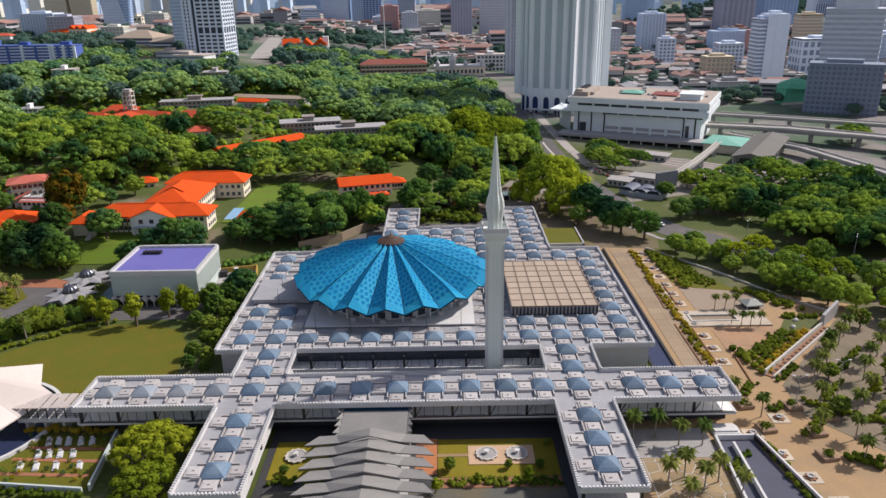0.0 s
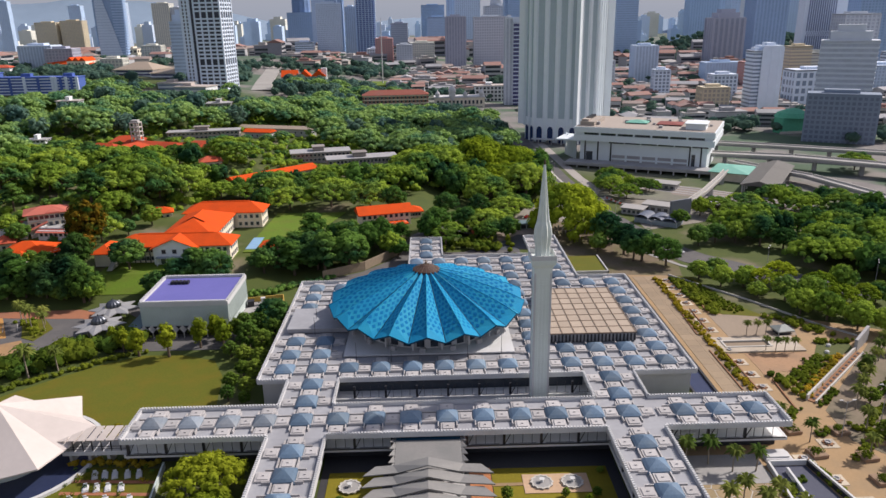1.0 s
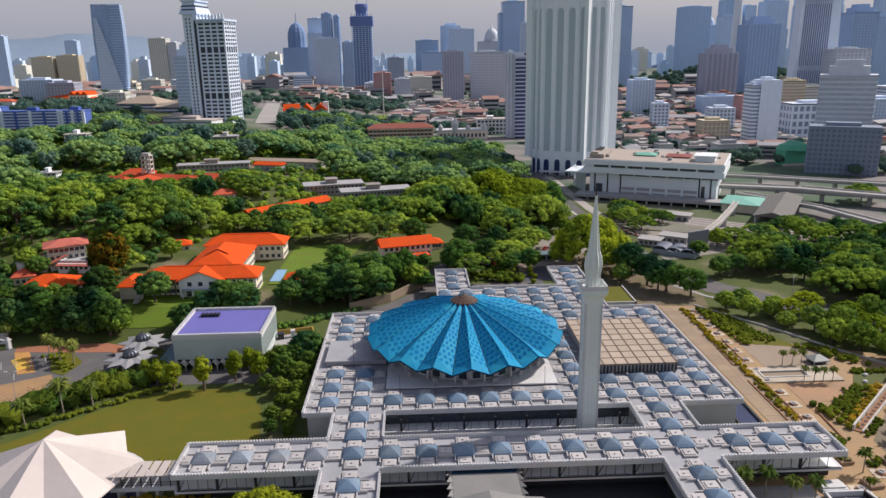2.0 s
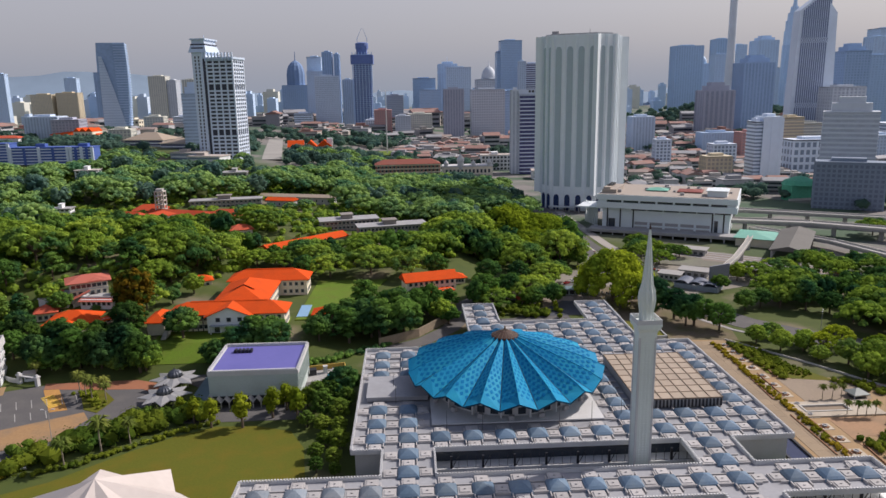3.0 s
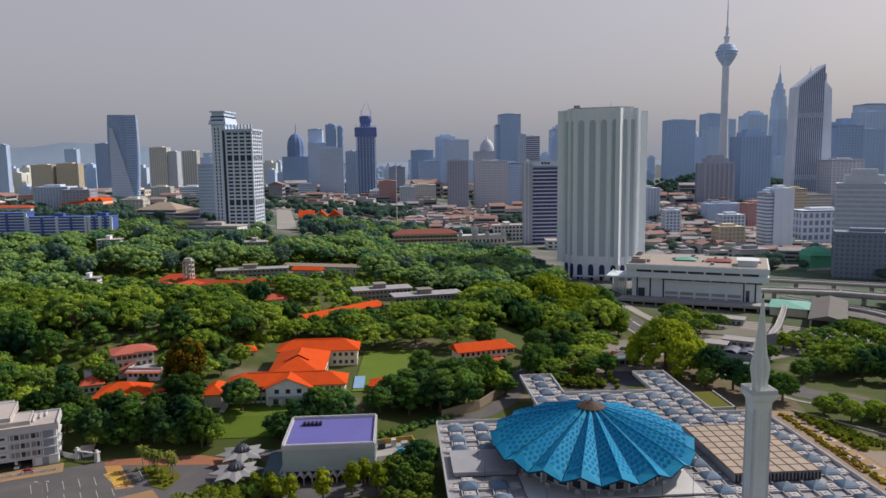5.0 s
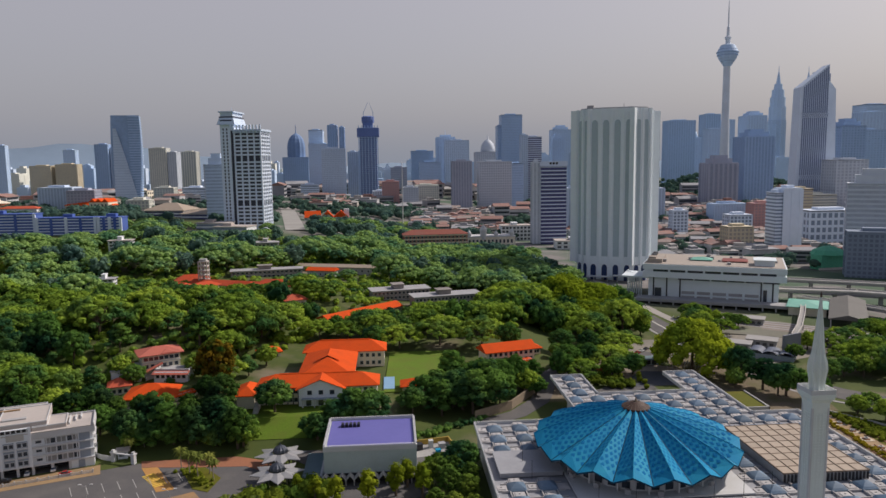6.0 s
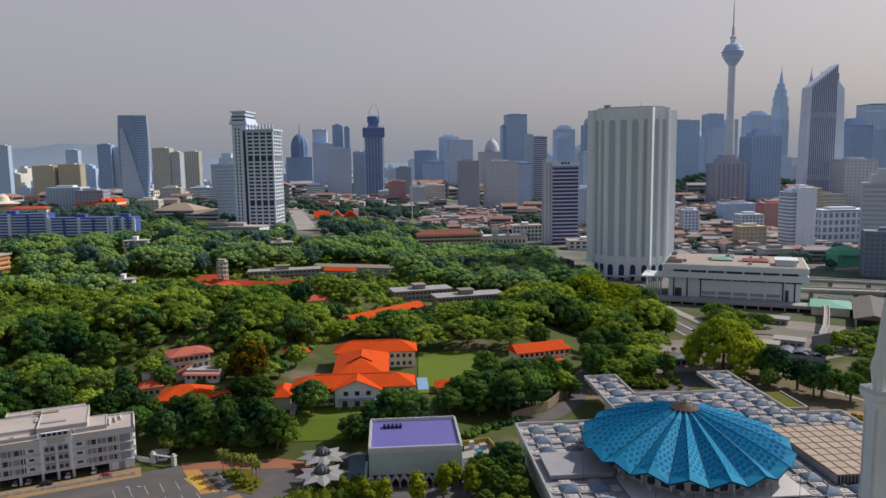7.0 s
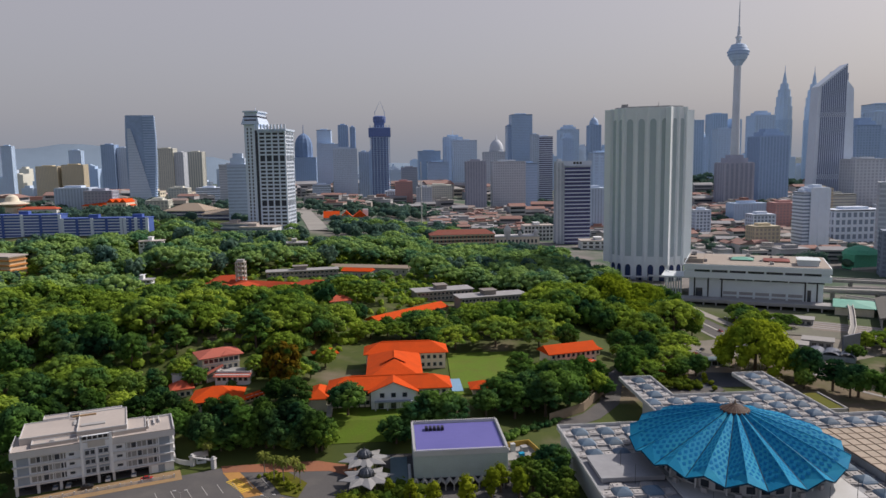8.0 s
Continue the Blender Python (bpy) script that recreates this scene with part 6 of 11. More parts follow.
# single trees that stand out
for kind, x, y, s in (
    ("limerain", 57, 366, 1.3), ("dark", 72, 344, 1.05), ("dark", 84, 322, 1.1), ("layer", 78, 332, 1.05), ("dark", 93, 314, 1.0), ("dark", 76, 352, 0.8), ("mid", 66, 336, 0.7), ("rain", 107, 484, 0.62), ("rain", 128, 458, 0.55), ("mid", 118, 470, 0.6),
    ("layer", -81.4, 325.6, 1.51), ("layer", -62, 334, 1.6), ("dark", -70, 320, 1.2), ("dark", -48.4, 343.3, 1.39), ("layer", -73.7, 336.7, 1.26), ("dark", -52, 326, 0.8), ("mid", -36, 338, 0.95), ("layer", -31.8, 350.4, 1.3), ("dark", -41.5, 346.4, 1.18), ("dark", -17.8, 349.8, 0.75),
    ("layer", -48.6, 351.5, 1.15), ("dark", -56.9, 356, 0.94), ("mid", -61.1, 351.5, 0.86), ("rain", -97.5, 403.7, 0.93), ("rain", -74.2, 407.5, 1.03), ("rain", -50.9, 400, 1.03), ("dark", -111.5, 401.9, 0.84), ("dark", -36.9, 392.5, 0.93), ("rain", 20, 430, 1.1), ("rain", 45, 445, 1.2), ("dark", 12, 404, 0.9), ("dark", 3, 374, 0.95), ("mid", -14, 376, 0.7), ("mid", -67, 343.2, 0.79),
    ("layer", -118.5, 293.7, 1.21), ("dark", -110.6, 292.5, 0.97), ("layer", -126.1, 289.5, 0.94), ("dark", -132, 286, 0.75), ("deep", -163, 283, 0.9), ("mid", -169.6, 289, 0.79), ("mid", -167.1, 292.5, 0.68),
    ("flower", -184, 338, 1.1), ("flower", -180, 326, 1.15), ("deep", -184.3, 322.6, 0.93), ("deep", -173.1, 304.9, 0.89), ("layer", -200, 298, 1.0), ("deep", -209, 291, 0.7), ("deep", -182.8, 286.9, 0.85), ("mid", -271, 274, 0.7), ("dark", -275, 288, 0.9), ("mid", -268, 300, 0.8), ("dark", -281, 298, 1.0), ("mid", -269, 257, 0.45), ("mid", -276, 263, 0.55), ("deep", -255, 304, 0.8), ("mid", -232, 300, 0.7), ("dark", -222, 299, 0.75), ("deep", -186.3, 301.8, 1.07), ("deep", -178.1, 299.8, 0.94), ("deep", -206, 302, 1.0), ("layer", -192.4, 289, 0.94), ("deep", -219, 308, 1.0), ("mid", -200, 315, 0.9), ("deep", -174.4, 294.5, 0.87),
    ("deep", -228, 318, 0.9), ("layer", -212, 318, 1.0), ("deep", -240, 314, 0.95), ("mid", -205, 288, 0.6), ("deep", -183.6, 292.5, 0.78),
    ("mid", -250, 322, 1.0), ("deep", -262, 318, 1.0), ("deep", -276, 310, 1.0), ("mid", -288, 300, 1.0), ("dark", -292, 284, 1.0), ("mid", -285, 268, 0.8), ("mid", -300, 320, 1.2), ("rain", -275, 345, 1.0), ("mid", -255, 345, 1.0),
    ("dark", -228, 356, 0.7), ("mid", -236, 362, 0.8), ("dark", -205, 358, 0.8), ("mid", -200, 366, 0.8), ("dark", -238, 335, 0.8), ("layer", -246, 352, 0.8),
):
    plant(kind, x, y, s * (1.25 if x < -100 else 1.1), RNG)
# small trees of the court and of the yard behind the hall
RRNG = random.Random(77)
for x, y, s in ((0.4, 147.0, 0.5), (14.9, 147.4, 0.34), (22.6, 147.4, 0.42), (-40.5, 147.0, 0.4), (25.6, 157.0, 0.3)):
    plant("garden", x, y, s, RRNG, keep=False)
for x0, y0 in ((4, 356), (8, 350), (13, 353), (6, 346), (16, 349), (11, 345), (2, 351), (15, 358)):
    plant("garden", x0, y0, RRNG.uniform(0.16, 0.3), RRNG, keep=False)
plant("bright", 23, 352, 0.55, RRNG, keep=False)
# young trees between the lawn and the mosque
for x, y, s, k in ((-121, 232, 0.9, "bright"), (-110, 231, 1.0, "bright"), (-101, 238, 1.0, "bright"), (-97, 244, 0.95, "bright"), (-92, 236, 1.1, "bright"), (-86, 243, 1.1, "mid"), (-80, 247, 1.0, "mid"), (-83, 236, 0.95, "mid"), (-90, 247, 0.8, "mid"),
                   (-75, 242, 0.85, "mid"), (-77, 232, 0.9, "mid"), (-82, 225, 0.75, "mid"), (-76, 222, 0.8, "mid"), (-80, 215, 0.7, "mid"), (-75, 212, 0.75, "mid"), (-82, 207, 0.6, "mid"), (-76, 203, 0.62, "mid"), (-81, 199, 0.5, "mid"), (-75, 196, 0.5, "mid"), (-77, 252, 0.85, "dark"), (-88, 230, 0.7, "mid"),
                   (-128, 236, 0.8, "bright"), (-74, 258, 0.6, "bright"), (-135, 244, 0.6, "bright")):
    plant("garden" if k == "mid" else k, x, y, s * (1.3 if k == "mid" else 1.15), RNG)
for kind, x, y, s in (("dark", -214, 296, 0.9), ("dark", -206, 290, 0.85), ("layer", -196.8, 286.3, 0.9), ("dark", -188.8, 286.9, 0.95), ("dark", -179.9, 286.3, 0.9), ("mid", -172, 285, 0.8), ("dark", -165.8, 288, 0.94), ("layer", -171, 292.5, 1.02),
                      ("dark", -93.1, 309.5, 0.97), ("layer", -80, 313, 1.25), ("layer", -66, 314, 1.35), ("dark", -55, 318, 1.2), ("dark", -74, 324, 1.4), ("layer", -58, 330, 1.3), ("dark", -87.5, 318.1, 1.07), ("dark", -38.3, 342.8, 0.95), ("dark", -33, 336, 0.8),
                      ("rain", 104, 470, 0.75), ("rain", 122, 462, 0.65), ("rain", 112, 484, 0.7), ("mid", 140, 398, 0.9), ("mid", 122, 380, 0.8), ("rain", 150, 398, 0.8), ("rain", 170, 408, 0.9), ("mid", 158, 386, 0.9),
                      ("dark", 119, 343, 0.85), ("dark", 161, 319, 0.85), ("layer", 176, 356, 0.85), ("dark", 172, 332, 0.8), ("dark", 129, 347, 0.9), ("mid", 139, 346, 0.9), ("layer", 149, 340, 0.95), ("dark", 158, 334, 0.9), ("dark", 80, 322, 0.9), ("mid", 102, 296, 0.8), ("mid", 108, 286, 0.85), ("mid", 112, 302, 0.75)):
    plant(kind, x, y, s, RNG)
plant("lime", -74, 151, 1.12, RNG)
plant("lime", -71, 139, 1.0, RNG)
plant("dark", -152, 306, 1.05, RNG)
plant("mid", -161, 284, 1.15, RNG)
plant("bright", -3, 139, 0.5, RNG)
plant("bright", 19, 141, 0.5, RNG)
plant("bright", 7, 141.5, 0.35, RNG)

# footprints that stay clear of trees: x, y, radius
CLEAR = [(-133, 336.6, 34), (-125.5, 359.9, 30), (-113.4, 373.9, 26), (-158.2, 314.2, 14), (-88.2, 359.9, 32), (-97.5, 378.6, 24), (-221, 372, 17), (-214, 346, 12), (-231, 347, 8), (-39.7, 375.8, 17), (-50.9, 372, 10), (-96, 523, 22), (-64, 500, 26), (-80, 505, 20), (-206, 612, 24), (-180, 612, 16), (-230, 612, 12),
         (-122, 478, 14), (-135, 466, 14), (-108, 490, 14), (-249, 579, 8), (-224, 566, 16), (-250, 572, 16), (-262, 552, 14), (-192, 560, 16), (-262, 590, 16), (-352, 685, 14), (60, 470, 0), (134, 420, 20), (-318, 556, 10), (-168, 495, 8), (-169.4, 397.2, 8),
         (-240, 560, 12), (-208, 545, 10), (-240, 265, 40), (-150, 640, 24), (-125, 632, 20), (-160, 615, 14), (-91, 329.1, 8), (2, 422, 14), (-229, 748, 14), (-292, 840, 34), (-372, 980, 56), (-545, 1112, 44), (-455, 628, 22), (-396, 790, 16), (-442, 794, 30), (-480, 800, 30), (-520, 806, 40), (-52, 812, 36), (14, 905, 34), (-219, 900, 17), (-224, 930, 17), (-229, 960, 17), (-235, 990, 17), (-240, 1020, 17), (-245, 1050, 17), (-250, 1080, 17), (-255, 1110, 17), (-260, 1140, 17), (-265, 1175, 17), (-272, 1215, 17), (-280, 1260, 17)]


def clear(x, y, s):
    if any((x - a) ** 2 + (y - b) ** 2 < (r + 5.5 * s) ** 2 for a, b, r in CLEAR):
        return False
    return all((x - a) ** 2 + (y - b) ** 2 > (4.6 * (s + q)) ** 2 for a, b, q in PLANTED)


def inside(x, y, poly):
    hit = False
    for (x0, y0), (x1, y1) in zip(poly, poly[1:] + poly[:1]):
        if (y0 > y) != (y1 > y) and x < (x1 - x0) * (y - y0) / (y1 - y0) + x0:
            hit = not hit
    return hit


def wood(poly, step, kinds, lo, hi, seed, far=False):
    """Trees on a shaken lattice inside an outline; far ones are gathered for one joined mesh."""
    rng = random.Random(seed)
    xs, ys = [q[0] for q in poly], [q[1] for q in poly]
    y, row = min(ys), 0
    while y < max(ys):
        x = min(xs) + (step / 2 if row % 2 else 0)
        while x < max(xs):
            px, py, s, kind = x + rng.uniform(-.4, .4) * step, y + rng.uniform(-.4, .4) * step, rng.uniform(lo, hi), rng.choice(kinds)
            turn, own = rng.uniform(0, 6.28), random.Random(rng.random())
            if inside(px, py, poly) and clear(px, py, s):
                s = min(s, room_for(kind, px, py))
                if far and s > 0.3:
                    FAR_TREES.append((px, py, s, kind, turn))
                elif not far:
                    plant(kind, px, py, s, own)
            x += step
        y += step * 0.87
        row += 1


FAR_TREES = []
# west slope, around the school and barracks
wood([(-300, 322), (-255, 358), (-205, 392), (-160, 402), (-150, 440), (-165, 520), (-200, 540), (-280, 530), (-345, 500), (-350, 420), (-335, 330)], 20, ["rain", "rain", "rain", "dark", "layer"], 0.95, 1.5, 1)
wood([(-205, 352), (-168, 345), (-164, 395), (-150, 432), (-175, 440), (-208, 395)], 14, ["dark", "mid", "rain", "layer"], 0.7, 1.0, 14)
wood([(-20, 345), (20, 352), (56, 420), (60, 452), (10, 445), (-12, 412), (-14, 370)], 17, ["mid", "dark", "rain"], 0.7, 1.1, 15)
wood([(-62, 425), (-62, 440), (-150, 440), (-150, 425)], 13, ["rain", "dark", "mid"], 0.7, 1.0, 16)
wood([(-335, 330), (-350, 420), (-345, 500), (-280, 530), (-300, 570), (-520, 560), (-520, 330)], 21, ["rain", "rain", "dark"], 0.8, 1.4, 13, far=True)
wood([(-150, 430), (-60, 432), (10, 440), (62, 455), (64, 530), (-20, 560), (-30, 480), (-100, 455), (-140, 500), (-175, 540), (-180, 480)], 16, ["rain", "rain", "dark", "dark"], 0.85, 1.3, 2, far=True)
# the long belt behind the barracks
wood([(-480, 560), (-300, 600), (-150, 590), (-30, 540), (58, 560), (60, 650), (-30, 760), (-160, 800), (-300, 800), (-380, 720), (-500, 690)], 22.5, ["rain", "rain", "rain", "dark"], 0.8, 1.45, 3, far=True)
wood([(-60, 660), (30, 690), (30, 800), (-60, 900), (-200, 930), (-230, 830), (-120, 780)], 20, ["rain", "dark", "dark"], 0.75, 1.3, 4, far=True)
wood([(-620, 690), (-400, 700), (-340, 750), (-330, 842), (-392, 842), (-400, 740), (-620, 735)], 20, ["rain", "rain", "dark"], 0.6, 0.9, 5, far=True)
wood([(-240, 690), (-190, 700), (-200, 860), (-310, 860), (-350, 800)], 20, ["rain", "dark"], 0.7, 1.2, 12, far=True)
wood([(-20, 640), (50, 600), (56, 700), (48, 780), (20, 830), (-30, 790)], 17, ["rain", "dark"], 0.6, 0.95, 17, far=True)
# east of the plaza, along the road
wood([(99, 298), (105, 281), (112, 271), (122, 256), (138, 235), (170, 218), (215, 196), (240, 214), (172, 262), (144, 280), (118, 300)], 8.5, ["mid", "mid", "wide", "mid"], 0.72, 1.0, 6)
wood([(130, 330), (152, 304), (182, 287), (240, 258), (300, 235), (310, 320), (220, 338), (160, 326)], 11.5, ["dark", "rain", "rain"], 0.75, 1.1, 26, far=True)
wood([(178, 395), (214, 372), (240, 392), (206, 430), (188, 424)], 12, ["rain", "dark"], 0.65, 0.95, 27, far=True)
wood([(262, 372), (330, 330), (350, 380), (290, 430)], 14, ["rain", "dark"], 0.65, 0.95, 28, far=True)
wood([(124, 345), (150, 324), (215, 340), (290, 322), (300, 345), (205, 372), (150, 370), (130, 364)], 12, ["rain", "rain", "dark"], 0.75, 1.05, 7, far=True)
wood([(100, 182), (138, 224), (148, 222), (148, 164), (114, 152), (100, 166)], 19, ["garden", "garden", "bright"], 0.6, 0.95, 18)
wood([(92, 452), (112, 425), (124, 440), (108, 474)], 14, ["rain"], 0.6, 0.8, 8)
for x, y, s in ((-5, 482, 1.5), (18, 494, 1.6), (40, 490, 1.5), (46, 508, 1.3), (-28, 492, 1.3), (28, 470, 1.2), (46, 462, 1.1)):
    plant("limerain" if x > 10 else "rain", x, y, s, RNG)
plant("rain", 296, 512, 0.9, RNG)


def belt_trees():
    """The wooded belts beyond the barracks: crowns too many to count, as one mesh."""
    rng = random.Random(77)
    shapes = {}
    for kind in ("rain", "dark"):
        shapes[kind] = []
        for i in range(3):
            if kind == "rain":
                clumps = [((12.5 * sqrt((k + .5) / 32) * cos(2.4 * k), 12.5 * sqrt((k + .5) / 32) * sin(2.4 * k), 16 * (0.86 - 0.40 * ((k + .5) / 32) ** 1.3) + rng.uniform(-.9, .9)), 26 * rng.uniform(0.08, 0.135)) for k in range(32)]
                verts, faces = leaf_cloud(rng, clumps, 1.8, 1.0, 0.6)
                core_mesh(verts, faces, rng, clumps, 0.55, 0.9)
            else:
                clumps = [((5.2 * cos(2.4 * k) * (1 - abs(k / 6 - 1) * .5), 5.2 * sin(2.4 * k) * (1 - abs(k / 6 - 1) * .5), 15 * (0.34 + 0.045 * k)), 15 * rng.uniform(0.19, 0.26)) for k in range(12)]
                verts, faces = leaf_cloud(rng, clumps, 2.2, 1.0, 0.85)
                core_mesh(verts, faces, rng, clumps, 0.85, 0.85)
            shapes[kind].append((np.array([tuple(v) for v in verts]), faces))
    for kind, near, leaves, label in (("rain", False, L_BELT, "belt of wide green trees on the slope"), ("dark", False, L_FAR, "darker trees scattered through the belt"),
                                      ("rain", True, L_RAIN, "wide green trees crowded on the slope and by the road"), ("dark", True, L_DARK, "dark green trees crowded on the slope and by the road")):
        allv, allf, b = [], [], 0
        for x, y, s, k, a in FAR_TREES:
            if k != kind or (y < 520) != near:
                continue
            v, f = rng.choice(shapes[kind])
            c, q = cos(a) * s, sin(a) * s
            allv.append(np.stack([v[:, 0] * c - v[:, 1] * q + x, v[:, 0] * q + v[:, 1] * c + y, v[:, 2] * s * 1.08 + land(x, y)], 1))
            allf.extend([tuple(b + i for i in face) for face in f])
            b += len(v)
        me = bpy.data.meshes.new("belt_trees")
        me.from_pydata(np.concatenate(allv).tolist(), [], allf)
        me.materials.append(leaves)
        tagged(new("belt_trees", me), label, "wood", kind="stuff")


belt_trees()


def undergrowth():
    """Bushes that fill the ground below and between the trees of the slope."""
    rng = random.Random(19)
    clumps = []
    west = [(-470, 330), (-300, 325), (-205, 355), (-160, 405), (-150, 440), (-60, 440), (60, 455), (62, 640), (-30, 760), (-300, 800), (-480, 690)]
    for _ in range(5200):
        x, y, r = rng.uniform(-470, 62), rng.uniform(330, 800), rng.uniform(1.8, 4.2)
        if not inside(x, y, west) or any((x - a) ** 2 + (y - b) ** 2 < (0.62 * q + r) ** 2 for a, b, q in CLEAR):
            continue
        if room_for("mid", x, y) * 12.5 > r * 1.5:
            clumps.append(((x, y, land(x, y) + r * 0.45), r))
    verts, faces = leaf_cloud(rng, clumps, 1.6, 0.9, 0.75)
    core_mesh(verts, faces, rng, clumps, 0.75, 0.9)
    me = bpy.data.meshes.new("undergrowth")
    me.from_pydata(verts, [], faces)
    me.materials.append(L_RAIN)
    tagged(new("undergrowth", me), "green bushes below the trees", "bushes", kind="stuff")


undergrowth()


def far_wood():
    """Distant tree cover, too far off to count: one mesh of leafy clumps."""
    rng = random.Random(9)
    verts, faces = [], []
    spots = []
    for cx, cy, sx, sy, n in ((-380, 960, 140, 60, 130), (-620, 1000, 160, 80, 120), (-130, 1010, 70, 40, 40), (-250, 1000, 60, 50, 50), (-700, 1250, 250, 100, 160), (-330, 1250, 130, 90, 90), (-200, 1450, 120, 80, 80), (-100, 1250, 70, 60, 40), (-1100, 1700, 500, 250, 200), (720, 1700, 230, 110, 430), (330, 1600, 260, 60, 120), (560, 1160, 60, 50, 40), (250, 960, 80, 60, 25), (250, 860, 90, 90, 40), (420, 1200, 200, 90, 60), (60, 1180, 70, 130, 40), (300, 700, 60, 20, 20), (280, 1200, 120, 80, 30), (-800, 2600, 900, 200, 160), (430, 620, 60, 40, 25), (800, 1100, 120, 60, 40), (-420, 880, 60, 30, 30), (-130, 1320, 110, 50, 70), (-120, 960, 90, 26, 46), (20, 960, 50, 20, 14), (130, 1200, 60, 60, 24), (380, 1130, 120, 40, 26), (-330, 1120, 40, 60, 26), (330, 440, 60, 40, 24), (380, 350, 60, 50, 30)):
        for _ in range(n):
            x, y, r = rng.gauss(cx, sx * 0.6), rng.gauss(cy, sy * 0.6), rng.uniform(5.5, 9.5)
            if all((x - a) ** 2 + (y - b + 0.4 * q) ** 2 > (q + 6) ** 2 for a, b, q in CLEAR):
                spots.append((x, y, r))
    clumps = [((x, y, land(x, y) + r * 0.75 + 2), r) for x, y, r in spots]
    verts, faces = leaf_cloud(rng, clumps, 0.85, 1.6, 0.7)
    core_mesh(verts, faces, rng, clumps, 0.7, 0.95)
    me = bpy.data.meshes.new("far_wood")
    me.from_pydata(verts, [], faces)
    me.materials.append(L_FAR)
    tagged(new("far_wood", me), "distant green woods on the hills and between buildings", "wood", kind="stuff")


far_wood()


def palm_proto(seed, height):
    rng = random.Random(seed)
    t = thing("palm_tree", "fan palm with a slim ringed trunk", "palm", (0, 0, -500), group="plaza palms")
    bm = bmesh.new()
    limb(bm, (0, 0, -0.5), (0.15, 0.1, height * 0.55), 0.2, 0.14, 7)
    limb(bm, (0.15, 0.1, height * 0.55), (0.1, 0, height), 0.14, 0.11, 7)
    part("trunk", bm, M_PALMTRUNK, t)
    bm = bmesh.new()
    for i in range(34):
        a = 2.4 * i + rng.uniform(-.2, .2)
        lift = 1.0 - 1.7 * (i / 33)
        length = rng.uniform(1.9, 2.7)
        p0 = Vector((0.1, 0, height))
        out = Vector((cos(a), sin(a), 0))
        side = Vector((-sin(a), cos(a), 0))
        p1 = p0 + out * length * 0.5 + Vector((0, 0, length * (0.45 * lift + 0.1)))
        p2 = p0 + out * length + Vector((0, 0, length * (0.62 * lift - 0.3)))
        w = rng.uniform(0.34, 0.5)
        bm.faces.new([bm.verts.new(q) for q in (p0, p1 - side * w + Vector((0, 0, -0.12)), p1)])
        bm.faces.new([bm.verts.new(q) for q in (p0, p1, p1 + side * w + Vector((0, 0, -0.12)))])
        bm.faces.new([bm.verts.new(q) for q in (p1 - side * w + Vector((0, 0, -0.12)), p2, p1)])
        bm.faces.new([bm.verts.new(q) for q in (p1, p2, p1 + side * w + Vector((0, 0, -0.12)))])
    part("crown", bm, L_PALM, t)
    return t


PALMS = [palm_proto(70 + i, 7.0) for i in range(3)]


def palm(x, y, s=1.0):
    t = copy_thing(RNG.choice(PALMS), pose(x, y, 0, 0, 0, RNG.uniform(0, 360)))
    t.scale = (s * 1.15, s * 1.15, s)


for x, y, s in ((48.5, 159, 1.05), (54.5, 159, 1.05), (59.5, 155.5, 0.95), (65.5, 155.5, 0.95), (52, 140, 1.0), (57, 143, 1.0), (60, 138, 1.0), (64.5, 141, 1.0), (68, 136, 0.9), (55, 133, 0.9), (82, 178, 0.8), (86, 168, 0.9),
                (104, 172, 1.0), (112, 168, 1.0), (120, 176, 1.0), (126, 168, 1.0), (108, 184, 1.0), (113, 190, 1.0), (118, 196, 1.0), (122, 203, 1.0), (128, 208, 1.0), (133, 214, 1.0), (138, 220, 1.0), (124, 186, 1.0), (130, 194, 1.0), (136, 200, 1.0), (142, 208, 1.0), (115, 160, 1.0), (122, 158, 1.0), (129, 180, 1.0),
                (134, 188, 1.0), (106, 157, 0.9), (98, 160, 0.9), (110, 150, 1.0), (118, 146, 1.0), (103, 148, 0.9), (98, 236.8, 0.72), (101.7, 237, 0.72), (105.1, 236.9, 0.72), (99, 223.3, 0.72), (101.9, 222.2, 0.72), (105, 222.1, 0.72), (108.2, 222, 0.72),
                (-152.3, 217.5, 1.5), (-159.3, 207.4, 1.3), (-145, 222.7, 1.1), (-176, 262, 1.1), (-172, 258, 1.2), (-169, 262, 1.0), (-180, 266, 1.1), (-166, 256, 1.0), (-200, 286, 0.9), (-204, 281, 0.9)):
    palm(x, y, s)
for t in [p for ps in PROTOS.values() for p in ps] + PALMS:
    for o in (*t.children_recursive, t):
        bpy.data.objects.remove(o)


